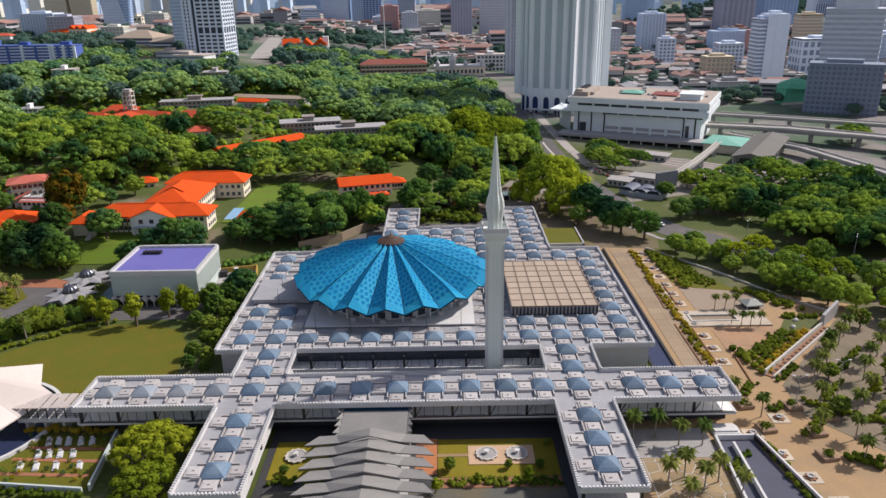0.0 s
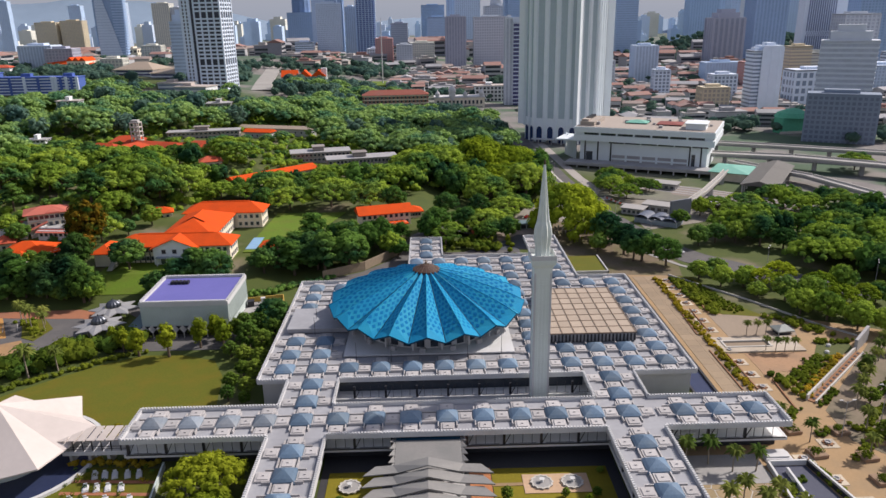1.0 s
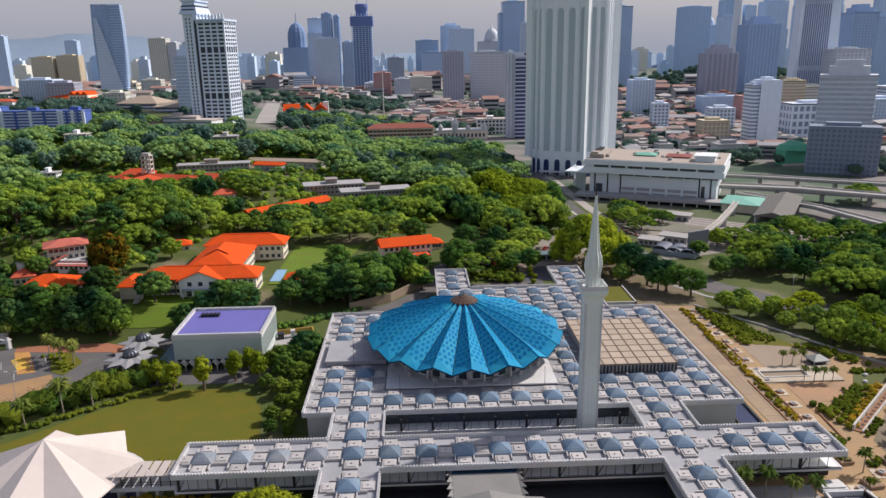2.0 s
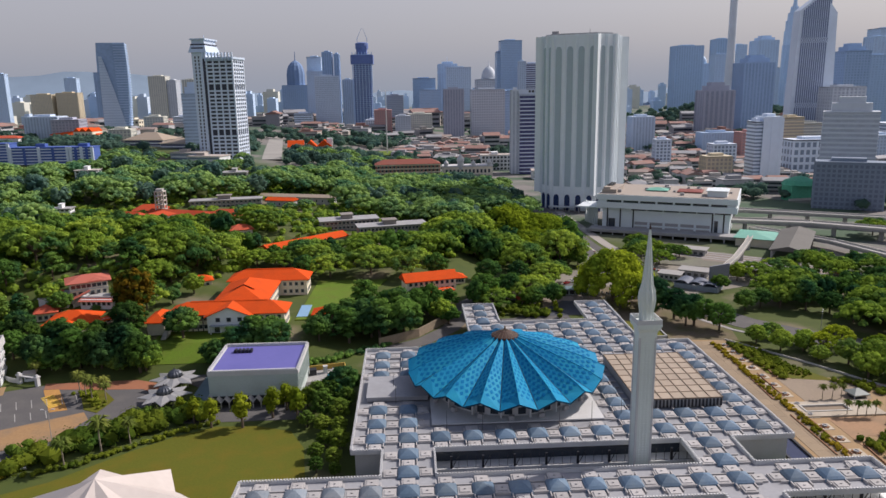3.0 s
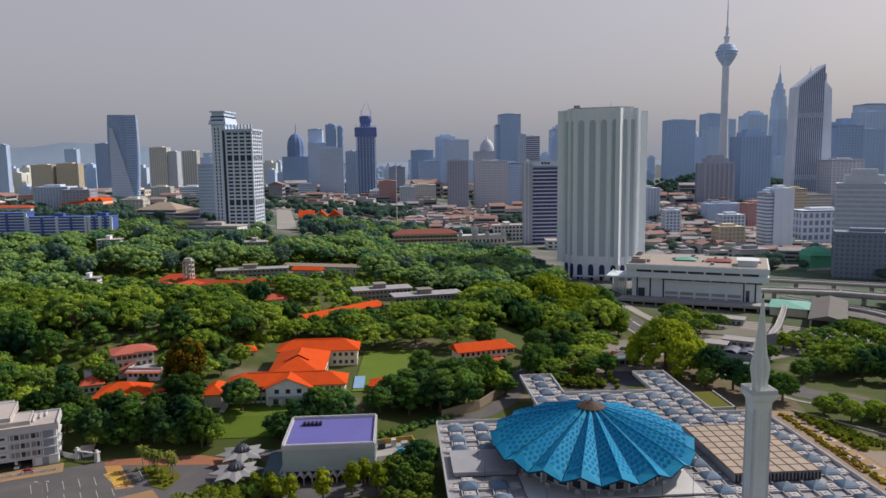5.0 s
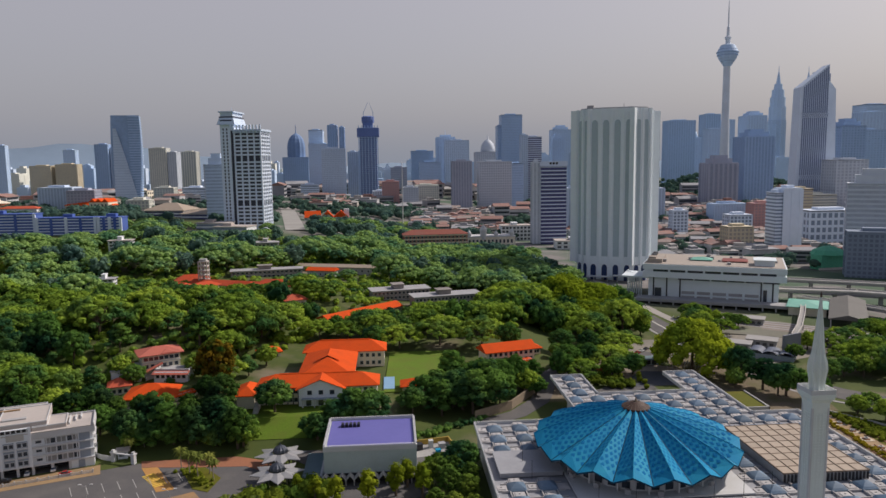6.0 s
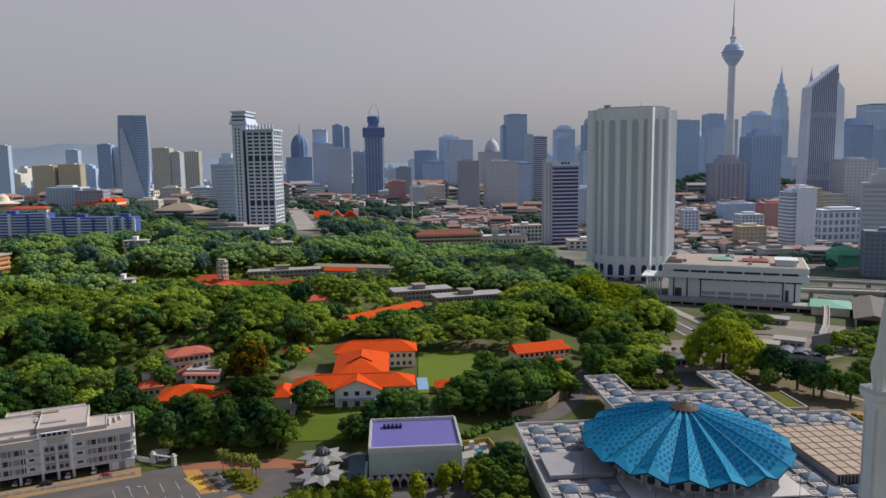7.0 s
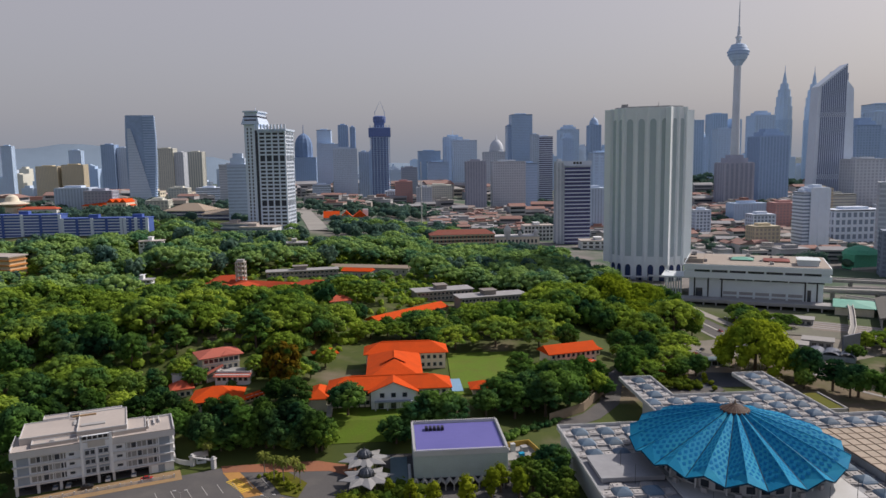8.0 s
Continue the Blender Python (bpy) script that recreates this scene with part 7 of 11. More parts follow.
def shrub_row(pts, width, height, leaves, label, name="hedge", seed=1, per=7.0, leaf=0.32):
    """A hedge or flower bed along a line: leafy clumps in one row."""
    rng = random.Random(seed)
    clumps = []
    for (x0, y0), (x1, y1) in zip(pts, pts[1:]):
        d = sqrt((x1 - x0) ** 2 + (y1 - y0) ** 2)
        k = max(2, int(d * width / (height * height * 0.62)))
        for i in range(k):
            f = (i + rng.random()) / k
            r = height * rng.uniform(0.5, 0.75)
            clumps.append(((x0 + (x1 - x0) * f + rng.uniform(-.5, .5) * width, y0 + (y1 - y0) * f + rng.uniform(-.5, .5) * width, land(x0, y0) + height * 0.42), r))
    verts, faces = leaf_cloud(rng, clumps, per, leaf, 0.85)
    core_mesh(verts, faces, rng, clumps, 0.85, 0.85)
    me = bpy.data.meshes.new(name)
    me.from_pydata(verts, [], faces)
    me.materials.append(leaves)
    return tagged(new(name, me), label, "hedge" if name == "hedge" else "shrubs", kind="stuff")


shrub_row([(-180, 206), (-165, 217), (-148, 232), (-134, 240), (-124, 246)], 13, 6.0, L_HEDGE, "deep green hedge belt beside the lawn", seed=2, per=2.6, leaf=0.5)
shrub_row([(-182, 208), (-166, 219), (-149, 233), (-136, 241), (-126, 246)], 13, 4.2, L_GARDEN, "olive green shrubs through the hedge belt", seed=22, per=3.2, leaf=0.45)
shrub_row([(-170, 203), (-156, 210), (-143, 220), (-130, 230), (-120, 235)], 2.5, 1.8, L_HEDGE, "dark clipped hedge edging the lawn", seed=3)
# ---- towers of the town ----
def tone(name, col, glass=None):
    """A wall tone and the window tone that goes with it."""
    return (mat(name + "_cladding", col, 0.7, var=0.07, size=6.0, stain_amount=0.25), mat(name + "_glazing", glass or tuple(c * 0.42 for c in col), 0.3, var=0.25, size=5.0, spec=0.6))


# most tones are lifted and blued: distance haze is put into the cladding
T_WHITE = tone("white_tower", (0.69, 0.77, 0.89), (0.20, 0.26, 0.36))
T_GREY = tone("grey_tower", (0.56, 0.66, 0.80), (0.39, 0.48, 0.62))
T_BLUE = tone("haze_blue_tower", (0.43, 0.57, 0.77), (0.34, 0.48, 0.68))
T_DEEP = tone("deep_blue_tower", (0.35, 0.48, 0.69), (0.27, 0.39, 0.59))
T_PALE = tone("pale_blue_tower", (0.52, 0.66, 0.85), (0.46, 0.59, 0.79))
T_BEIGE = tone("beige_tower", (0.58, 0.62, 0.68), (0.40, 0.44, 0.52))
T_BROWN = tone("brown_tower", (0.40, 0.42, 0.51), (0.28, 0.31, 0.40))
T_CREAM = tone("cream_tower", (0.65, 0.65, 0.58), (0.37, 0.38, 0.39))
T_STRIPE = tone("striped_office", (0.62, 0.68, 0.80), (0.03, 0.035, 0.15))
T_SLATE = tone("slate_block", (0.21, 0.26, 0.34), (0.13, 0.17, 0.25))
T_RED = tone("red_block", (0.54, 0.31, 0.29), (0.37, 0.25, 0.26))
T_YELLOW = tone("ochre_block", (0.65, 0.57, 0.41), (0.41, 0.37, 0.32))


def tower(x0, x1, y, top, tones, style="grid", depth=None, turn=0.0, floor=4.0, bay=4.0, label="", base=None, crown=None, name="tower", share=0.52):
    """A tower with its core, floor slabs and piers standing proud of the glass, and a roof plant room."""
    w = x1 - x0
    d = depth or w
    cx = (x0 + x1) / 2
    b = land(cx, y) - 6 if base is None else base
    h = top - b
    if len(label.split()) < 4:
        label += " among other city blocks"
    t = thing(name, label, "tower", (cx, y + d / 2, b), turn)
    wall, glass = tones
    bm = bmesh.new()
    box(bm, -w / 2, w / 2, -d / 2, d / 2, 0, h)
    core = part("glass_core", bm, glass, t)
    e = 0.5
    floors = max(3, int(h / floor))
    if style in ("grid", "bands"):
        bm = bmesh.new()
        for k in range(floors + 1):
            z = h * k / floors
            band = h / floors * (share if style == "bands" else 0.36)
            box(bm, -w / 2 - e, w / 2 + e, -d / 2 - e, d / 2 + e, z - band / 2, z + band / 2)
        tagged(part("floor_band", bm, wall, core), kind="stuff")
    if style in ("grid", "fins"):
        bm = bmesh.new()
        nx, ny = max(2, int(w / bay)), max(2, int(d / bay))
        pw = min(w / nx, d / ny) * (0.36 if style == "grid" else 0.45) / 2
        for i in range(nx + 1):
            x = -w / 2 + w * i / nx
            for s in (-1, 1):
                box(bm, x - pw, x + pw, s * d / 2 - e * 1.1, s * d / 2 + e * 1.1, 0, h + 0.6)
        for i in range(1, ny):
            yy = -d / 2 + d * i / ny
            for s in (-1, 1):
                box(bm, s * w / 2 - e * 1.1, s * w / 2 + e * 1.1, yy - pw, yy + pw, 0, h + 0.6)
        tagged(part("pier", bm, wall, core), kind="stuff")
    bm = bmesh.new()
    box(bm, -w / 2 - e, w / 2 + e, -d / 2 - e, d / 2 + e, h, h + 2)
    box(bm, -w * 0.28, w * 0.22, -d * 0.25, d * 0.25, h + 2, h + 5)
    part("roof_plant", bm, wall, t)
    if crown:
        crown(t, w, d, h, wall, glass)
    return t


def dome_crown(t, w, d, h, wall, glass):
    bm = bmesh.new()
    r = min(w, d) * 0.42
    rings(bm, ((r, h + 2), (r, h + r * 0.5), (r * 0.93, h + r * 0.9), (r * 0.75, h + r * 1.3), (r * 0.45, h + r * 1.65), (r * 0.12, h + r * 1.8), (r * 0.03, h + r * 2.5)), 20)
    part("dome", bm, wall, t, smooth=True)


def point_crown(t, w, d, h, wall, glass):
    """A tall ribbed dome that runs up to a point, with a needle."""
    bm = bmesh.new()
    r = w * 0.36
    rings(bm, ((r, h + 2), (r, h + 34), (r * 0.93, h + 48), (r * 0.78, h + 60), (r * 0.5, h + 70), (r * 0.22, h + 75), (1.5, h + 78), (0.8, h + 104)), 24, flute=0.06)
    part("ribbed_dome", bm, mat("dull_deep_blue_cladding", (0.20, 0.29, 0.47), 0.9, var=0.1, size=6.0, spec=0.1), t)


def mast_crown(t, w, d, h, wall, glass):
    bm = bmesh.new()
    box(bm, -w * 0.3, w * 0.3, -d * 0.3, d * 0.3, h + 2, h + 9)
    rings(bm, ((0.8, h + 9), (0.25, h + 26)), 6)
    part("mast", bm, wall, t)


def step_crown(t, w, d, h, wall, glass):
    bm = bmesh.new()
    box(bm, -w * 0.36, w * 0.36, -d * 0.36, d * 0.36, h + 2, h + 10)
    box(bm, -w * 0.24, w * 0.24, -d * 0.24, d * 0.24, h + 10, h + 16)
    part("stepped_top", bm, wall, t)


def white_hill_tower():
    """The tall white office on the hill: deep window grid, taller service core, projecting crown."""
    t = thing("hill_tower", "tall white concrete tower with a deep window grid", "tower", (-272, 888, land(-272, 888) - 4), -8)
    wall, glass = T_WHITE[0], mat("hill_tower_glazing", (0.045, 0.05, 0.075), 0.4, var=0.3, size=4.0)
    t.scale = (0.88, 0.92, 1.0)
    b = land(-272, 888) - 4
    h = 157 - b
    bm = bmesh.new()
    box(bm, -26, 26, -18, 18, 0, h - 6)
    core = part("glass_core", bm, glass, t)
    bm = bmesh.new()
    n = 27
    for k in range(n + 1):
        z = (h - 8) * k / n
        if k not in (8, 20):
            box(bm, -10, 26.7, -18.9, 18.9, z - 0.95, z + 0.95)
    tagged(part("floor_band", bm, wall, core), kind="stuff")
    for i in range(5):
        bm = bmesh.new()
        x = -9 + 35.2 * i / 4
        box(bm, x - 0.9, x + 0.9, -19.6, -17.8, 0, h - 5)
        part("pier", bm, wall, core)
    for i in range(6):
        bm = bmesh.new()
        y = -18 + 36 * i / 5
        box(bm, 25.8, 27.2, y - 0.8, y + 0.8, 0, h - 5)
        part("pier", bm, wall, core)
    bm = bmesh.new()
    box(bm, -28, -14, -19.5, 19, 0, h + 3)
    box(bm, -14, -10, -17.6, 19, 0, h + 2)
    svc = part("service_core", bm, wall, t, "white service shaft")
    slot = bmesh.new()
    box(slot, -0.85, 0.85, -0.3, 0.2, 0, 2.6)
    slot_me = mesh_of("slot_window", slot, glass)
    for x in (-23.4, -18.6):
        for k in range(30):
            piece("slot_window", slot_me, svc, (x, -19.5, 4 + 4.0 * k))
    bm = bmesh.new()
    v = box(bm, -28, -9, -20, 19, h + 1, h + 9)
    for q in v[:4]:
        q.co.x, q.co.y = -18.5 + (q.co.x + 18.5) * 1.28, q.co.y * 1.16
    box(bm, -27, -10, -19, 18, h + 10.6, h + 15)
    box(bm, -29, -8, -20.5, 19.5, h + 15, h + 16.6)
    rings(bm, ((0.5, h + 16.6), (0.2, h + 22)), 6, -18, 0)
    # both crowns greyer than the shaft: their shade is put into the colour
    crown = part("service_crown", bm, T_GREY[0], t)
    bm = bmesh.new()
    box(bm, -28.4, -8.6, -19.9, 18.9, h + 9, h + 10.6)
    part("crown_window", bm, glass, crown)
    # glass-dark strip painted in for the shaded lip below the crown
    bm = bmesh.new()
    v = box(bm, -26.5, -10.5, -21.6, -21.2, h + 3.2, h + 6.6)
    part("crown_slot", bm, glass, crown)
    bm = bmesh.new()
    box(bm, -10, 28.5, -21, 21, h - 7, h - 4.6)
    for i in range(9):
        x = -9 + 36 * i / 8
        box(bm, x - 0.8, x + 0.8, -22, -19.8, h - 9, h + 0.5)
    part("main_crown", bm, T_GREY[0], t)


white_hill_tower()


def arcade_tower():
    """The pale ribbed tower with pointed arches at head and foot."""
    t = thing("arcade_tower", "tall pale tower with ribbed faces and pointed arches", "tower", (110.5, 671, 0), -24)
    white = mat("pale_tower_cladding", (0.80, 0.86, 0.90), 0.6, var=0.05, size=5.0, stain=(0.70, 0.76, 0.81))
    screen = mat("grey_green_screen", (0.45, 0.54, 0.58), 0.6, var=0.10, size=1.2, stain=(0.37, 0.45, 0.50))
    h, r, c = 157, 31.8, 11.8
    pts = [(-r + c, -r), (r - c, -r), (r, -r + c), (r, r - c), (r - c, r), (-r + c, r), (-r, r - c), (-r, -r + c)]
    bm = bmesh.new()
    prism(bm, pts, 0, h)
    body = part("body", bm, white, t)
    def arch(bm, w, z0, z1, proud):
        """A tall pointed-arch field on the plane y = 0, outside is -y."""
        n = 6
        outline = [(-w / 2, z0), (w / 2, z0)]
        spring = z1 - w * 0.75
        outline += [(w / 2 * cos(pi / 2 * k / n) ** 0.8 if k < n else 0, spring + w * 0.75 * sin(pi / 2 * k / n)) for k in range(n + 1)]
        outline += [(-x, z) for x, z in outline[-2:1:-1]]
        lo, hi = [bm.verts.new((x, 0, z)) for x, z in outline], [bm.verts.new((x, -proud, z)) for x, z in outline]
        bm.faces.new(hi)
        for i in range(len(outline)):
            j = (i + 1) % len(outline)
            bm.faces.new((lo[i], lo[j], hi[j], hi[i]))
    faces = []
    for i in range(8):
        (xa, ya), (xb, yb) = pts[i], pts[(i + 1) % 8]
        faces.append(((xa + xb) / 2, (ya + yb) / 2, math.degrees(atan2(yb - ya, xb - xa)), sqrt((xb - xa) ** 2 + (yb - ya) ** 2)))
    tall, low = bmesh.new(), bmesh.new()
    arch(tall, 5.2, 24, h - 10, 0.25)
    arch(low, 4.9, 1, 16.5, 0.3)
    tall_me, low_me = mesh_of("arched_screen", tall, screen), mesh_of("foot_arch", low, mat("blue_arch_glass", (0.03, 0.05, 0.14), 0.2))
    rib = bmesh.new()
    box(rib, -1.0, 1.0, -1.5, 0, 16, h)
    box(rib, -2.0, 2.0, -0.7, 0, 18, h)
    rib_me = mesh_of("rib", rib, white)
    for x, y, a, w in faces:
        n = 4 if w > 30 else 2
        for k in range(n):
            off = (k - (n - 1) / 2) * w / n
            px, py = x + off * cos(radians(a)), y + off * sin(radians(a))
            piece("arched_screen", tall_me, body, (px, py, 0), a)
            piece("foot_arch", low_me, body, (px, py, 0), a)
        for k in range(n + 1):
            off = (k - n / 2) * w / n
            piece("rib", rib_me, body, (x + off * cos(radians(a)), y + off * sin(radians(a)), 0), a)
    wedge = bmesh.new()
    prism(wedge, [(15.5, -33.1), (20.2, -38.6), (21.7, -33.0)], 17, h - 0.5)
    wedge_me = mesh_of("corner_wedge", wedge, white)
    for a in (0, 90, 180, 270):
        piece("corner_wedge", wedge_me, body, (0, 0, 0), a)
    bm = bmesh.new()
    prism(bm, [(x * 0.93, y * 0.93) for x, y in pts], h, h + 1.2)
    box(bm, -24, -18, -20, -14, h + 1.2, h + 4)
    rings(bm, ((0.4, h + 1), (0.15, h + 6)), 6, 8, -10)
    part("roof", bm, M_GREYROOF, t)
    bm = bmesh.new()
    box(bm, -20, 2, -42, -35, 6.0, 6.6)
    box(bm, 4, 22, -44, -36, 7.5, 8.1)
    part("entrance_canopy", bm, M_WHITE, t)
    for i in range(8):
        bm = bmesh.new()
        box(bm, -0.4, 0.4, -0.4, 0.4, 0, 6.2)
        p = part("canopy_post", bm, M_WHITE, t)
        p.location = (-19 + 6 * i if i < 4 else -10 + 4.4 * i - 13, -41 if i % 2 else -36, 0)


arcade_tower()


def post_office():
    """The long white block with an overhanging top storey."""
    t = thing("post_office", "long white office block with an overhanging top floor", "building", (96, 552, 0), -26.8)
    wall = mat("white_office_cladding", (0.70, 0.76, 0.79), 0.65, var=0.05, size=4.0, stain=(0.5, 0.53, 0.54))
    deck = mat("warm_grey_roof_deck", (0.37, 0.32, 0.275), 0.85, var=0.12, size=2.0, stain=(0.34, 0.29, 0.25), stain_amount=0.6)
    w, d = 103, 66
    bm = bmesh.new()
    box(bm, 4, w - 5, 5, d - 5, 0, 20)
    body = part("body", bm, wall, t)
    bm = bmesh.new()
    box(bm, 0, w, 0, d, 19.8, 24.3)
    box(bm, 1.2, w - 1.2, 1.2, d - 1.2, 24.3, 26.2)
    box(bm, 0, w, 0, d, 26.2, 30.2)
    top = part("top_floor", bm, wall, t)
    win = bmesh.new()
    box(win, -5.6, 5.6, -0.35, 0.2, 0, 1.7)
    me = mesh_of("strip_window", win, M_GLASS)
    for i in range(7):
        piece("strip_window", me, top, (13.5 + 12.8 * i, 1.2, 24.4))
    for i in range(4):
        piece("strip_window", me, top, (w - 1.2, 9 + 15 * i, 24.4), 90)
    for i in range(6):
        piece("strip_window", me, body, (32 + 12.2 * i, 5, 18.0))
    vent = bmesh.new()
    box(vent, -4.8, 4.8, -0.3, 0.2, 0, 2.2)
    vent_me = mesh_of("louvre_panel", vent, M_GREYROOF)
    for i in range(5):
        piece("louvre_panel", vent_me, body, (34 + 11.4 * i, 5, 7.0))
        piece("louvre_panel", vent_me, body, (34 + 11.4 * i, 5, 3.4))
    slot = bmesh.new()
    box(slot, -0.5, 0.5, -0.3, 0.4, 0, 19.8)
    slot_me = mesh_of("dark_joint", slot, M_DARK)
    for x in (8, 18, 28, 86, 94):
        piece("dark_joint", slot_me, body, (x, 5, 0))
    bm = bmesh.new()
    box(bm, 9, 14, 4.5, 5, 1, 11)
    box(bm, 87.5, 90, 4.5, 5, 1, 13)
    part("dark_bay", bm, M_GLASS, body)
    bm = bmesh.new()
    box(bm, 1, w - 1, 1, d - 1, 30.2, 30.5)
    part("roof_deck", bm, deck, t, "warm grey cluttered roof deck")
    bm = bmesh.new()
    box(bm, 3, 14, 6, 40, 30.5, 33.6)
    box(bm, 3.5, 9, 8, 16, 33.6, 35.0)
    part("roof_room", bm, deck, t)
    for k in range(6):
        bm = bmesh.new()
        box(bm, 4.2, 7.6, 18 + 3.4 * k, 20.4 + 3.4 * k, 33.6, 35.4)
        part("cooling_unit", bm, M_DARK, t)
    bm = bmesh.new()
    box(bm, w - 22, w - 8, 10, 26, 30.5, 34.5)
    box(bm, w - 23, w - 7, 9, 27, 34.5, 35.1)
    box(bm, w - 20, w - 10, 27, 42, 30.5, 33.5)
    part("roof_room", bm, wall, t)
    bm = bmesh.new()
    hip(bm, 34, 50, 26, 40, 31.5, 1.6, 0.4)
    part("green_tent", bm, mat("green_sheet", (0.16, 0.42, 0.33), 0.6), t, "green sheet cover")
    bm = bmesh.new()
    hip(bm, 58, 76, 24, 42, 31.5, 1.2, 0.4)
    part("red_cover", bm, mat("dark_red_roof_cover", (0.24, 0.07, 0.06), 0.85, var=0.2, size=1.5), t, "dark red roof cover")
    rng = random.Random(3)
    for i in range(16):
        bm = bmesh.new()
        s = rng.uniform(0.8, 1.8)
        box(bm, -s, s, -s, s, 0, s * 1.3)
        p = part("roof_unit", bm, M_GREYROOF, t)
        p.location = (rng.uniform(6, w - 6), rng.uniform(8, d - 8), 30.5)
    # ground-floor ledge and car deck in front
    bm = bmesh.new()
    box(bm, -4, w + 4, -14, 5, 3.2, 4.4)
    box(bm, -4, w + 4, -14, -13, 4.4, 5.4)
    part("front_deck", bm, M_GREYROOF, t)
    for i in range(13):
        bm = bmesh.new()
        box(bm, -0.5, 0.5, -0.5, 0.5, 0, 3.2)
        p = part("deck_post", bm, M_GREYWALL, t)
        p.location = (-2 + 8.9 * i, -13, 0)
    # arched link to the tower
    for i in range(7):
        bm = bmesh.new()
        box(bm, -0.5, 0.5, -1.2, 1.2, 0, 16 + 1.0 * i * 0.6)
        p = part("link_fin", bm, wall, t)
        p.location = (-3 - 2.2 * i, 18 + 3 * i, 0)
    bm = bmesh.new()
    box(bm, -18, 4, 12, 40, 17, 18.2)
    part("link_roof", bm, wall, t)


post_office()


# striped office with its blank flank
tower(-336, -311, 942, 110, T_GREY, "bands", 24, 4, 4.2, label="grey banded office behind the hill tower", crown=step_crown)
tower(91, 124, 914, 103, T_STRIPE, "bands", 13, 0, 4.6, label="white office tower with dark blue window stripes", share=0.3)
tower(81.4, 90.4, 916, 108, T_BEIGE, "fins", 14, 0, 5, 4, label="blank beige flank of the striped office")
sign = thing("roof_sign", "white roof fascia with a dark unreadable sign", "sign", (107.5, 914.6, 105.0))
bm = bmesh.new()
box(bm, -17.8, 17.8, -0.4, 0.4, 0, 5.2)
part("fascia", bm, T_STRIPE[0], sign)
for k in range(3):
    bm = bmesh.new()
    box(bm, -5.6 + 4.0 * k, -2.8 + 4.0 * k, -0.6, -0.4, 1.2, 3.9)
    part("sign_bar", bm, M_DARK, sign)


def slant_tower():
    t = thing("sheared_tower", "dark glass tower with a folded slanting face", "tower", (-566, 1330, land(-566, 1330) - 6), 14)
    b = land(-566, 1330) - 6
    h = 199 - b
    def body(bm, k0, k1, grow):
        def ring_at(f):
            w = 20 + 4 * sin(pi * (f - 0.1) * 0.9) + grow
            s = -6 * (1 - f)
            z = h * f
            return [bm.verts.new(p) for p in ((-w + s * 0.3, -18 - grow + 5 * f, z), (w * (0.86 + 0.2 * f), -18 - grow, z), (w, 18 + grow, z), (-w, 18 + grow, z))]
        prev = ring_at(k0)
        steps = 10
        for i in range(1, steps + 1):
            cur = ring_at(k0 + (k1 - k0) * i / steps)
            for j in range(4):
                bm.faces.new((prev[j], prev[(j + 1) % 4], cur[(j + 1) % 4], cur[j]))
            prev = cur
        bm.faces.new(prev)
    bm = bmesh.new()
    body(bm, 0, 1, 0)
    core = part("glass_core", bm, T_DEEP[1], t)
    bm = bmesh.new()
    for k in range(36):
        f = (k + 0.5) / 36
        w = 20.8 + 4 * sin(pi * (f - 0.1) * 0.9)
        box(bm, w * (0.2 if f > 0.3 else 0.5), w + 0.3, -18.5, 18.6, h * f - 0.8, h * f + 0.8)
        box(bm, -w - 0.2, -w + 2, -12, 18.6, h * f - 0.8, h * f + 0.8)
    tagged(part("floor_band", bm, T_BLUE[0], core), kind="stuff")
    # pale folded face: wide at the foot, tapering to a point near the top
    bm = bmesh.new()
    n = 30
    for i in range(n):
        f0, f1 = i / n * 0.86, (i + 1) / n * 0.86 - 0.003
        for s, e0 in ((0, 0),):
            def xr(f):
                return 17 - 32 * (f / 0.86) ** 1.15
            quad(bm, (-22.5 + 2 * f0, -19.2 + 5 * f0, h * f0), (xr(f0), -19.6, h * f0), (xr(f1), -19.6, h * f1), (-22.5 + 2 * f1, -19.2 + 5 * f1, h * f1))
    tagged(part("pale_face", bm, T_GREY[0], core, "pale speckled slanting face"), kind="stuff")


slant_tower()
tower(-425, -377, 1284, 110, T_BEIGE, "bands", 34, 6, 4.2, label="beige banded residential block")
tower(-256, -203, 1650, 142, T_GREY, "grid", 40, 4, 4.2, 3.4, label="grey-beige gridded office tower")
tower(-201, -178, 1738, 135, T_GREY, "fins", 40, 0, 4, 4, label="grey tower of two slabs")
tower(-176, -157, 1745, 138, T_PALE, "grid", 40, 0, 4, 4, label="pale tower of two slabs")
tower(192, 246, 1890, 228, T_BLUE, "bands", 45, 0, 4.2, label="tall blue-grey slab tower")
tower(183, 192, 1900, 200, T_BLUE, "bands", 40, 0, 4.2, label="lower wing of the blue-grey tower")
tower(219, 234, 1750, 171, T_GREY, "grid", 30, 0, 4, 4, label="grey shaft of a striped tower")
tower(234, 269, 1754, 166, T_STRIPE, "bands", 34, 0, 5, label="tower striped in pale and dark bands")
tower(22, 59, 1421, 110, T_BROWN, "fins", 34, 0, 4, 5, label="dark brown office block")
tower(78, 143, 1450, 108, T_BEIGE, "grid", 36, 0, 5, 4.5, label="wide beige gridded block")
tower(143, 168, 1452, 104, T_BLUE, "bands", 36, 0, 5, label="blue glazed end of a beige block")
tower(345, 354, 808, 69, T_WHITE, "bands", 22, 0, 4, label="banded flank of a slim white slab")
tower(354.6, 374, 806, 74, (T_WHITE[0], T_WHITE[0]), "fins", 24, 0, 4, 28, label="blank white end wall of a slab")
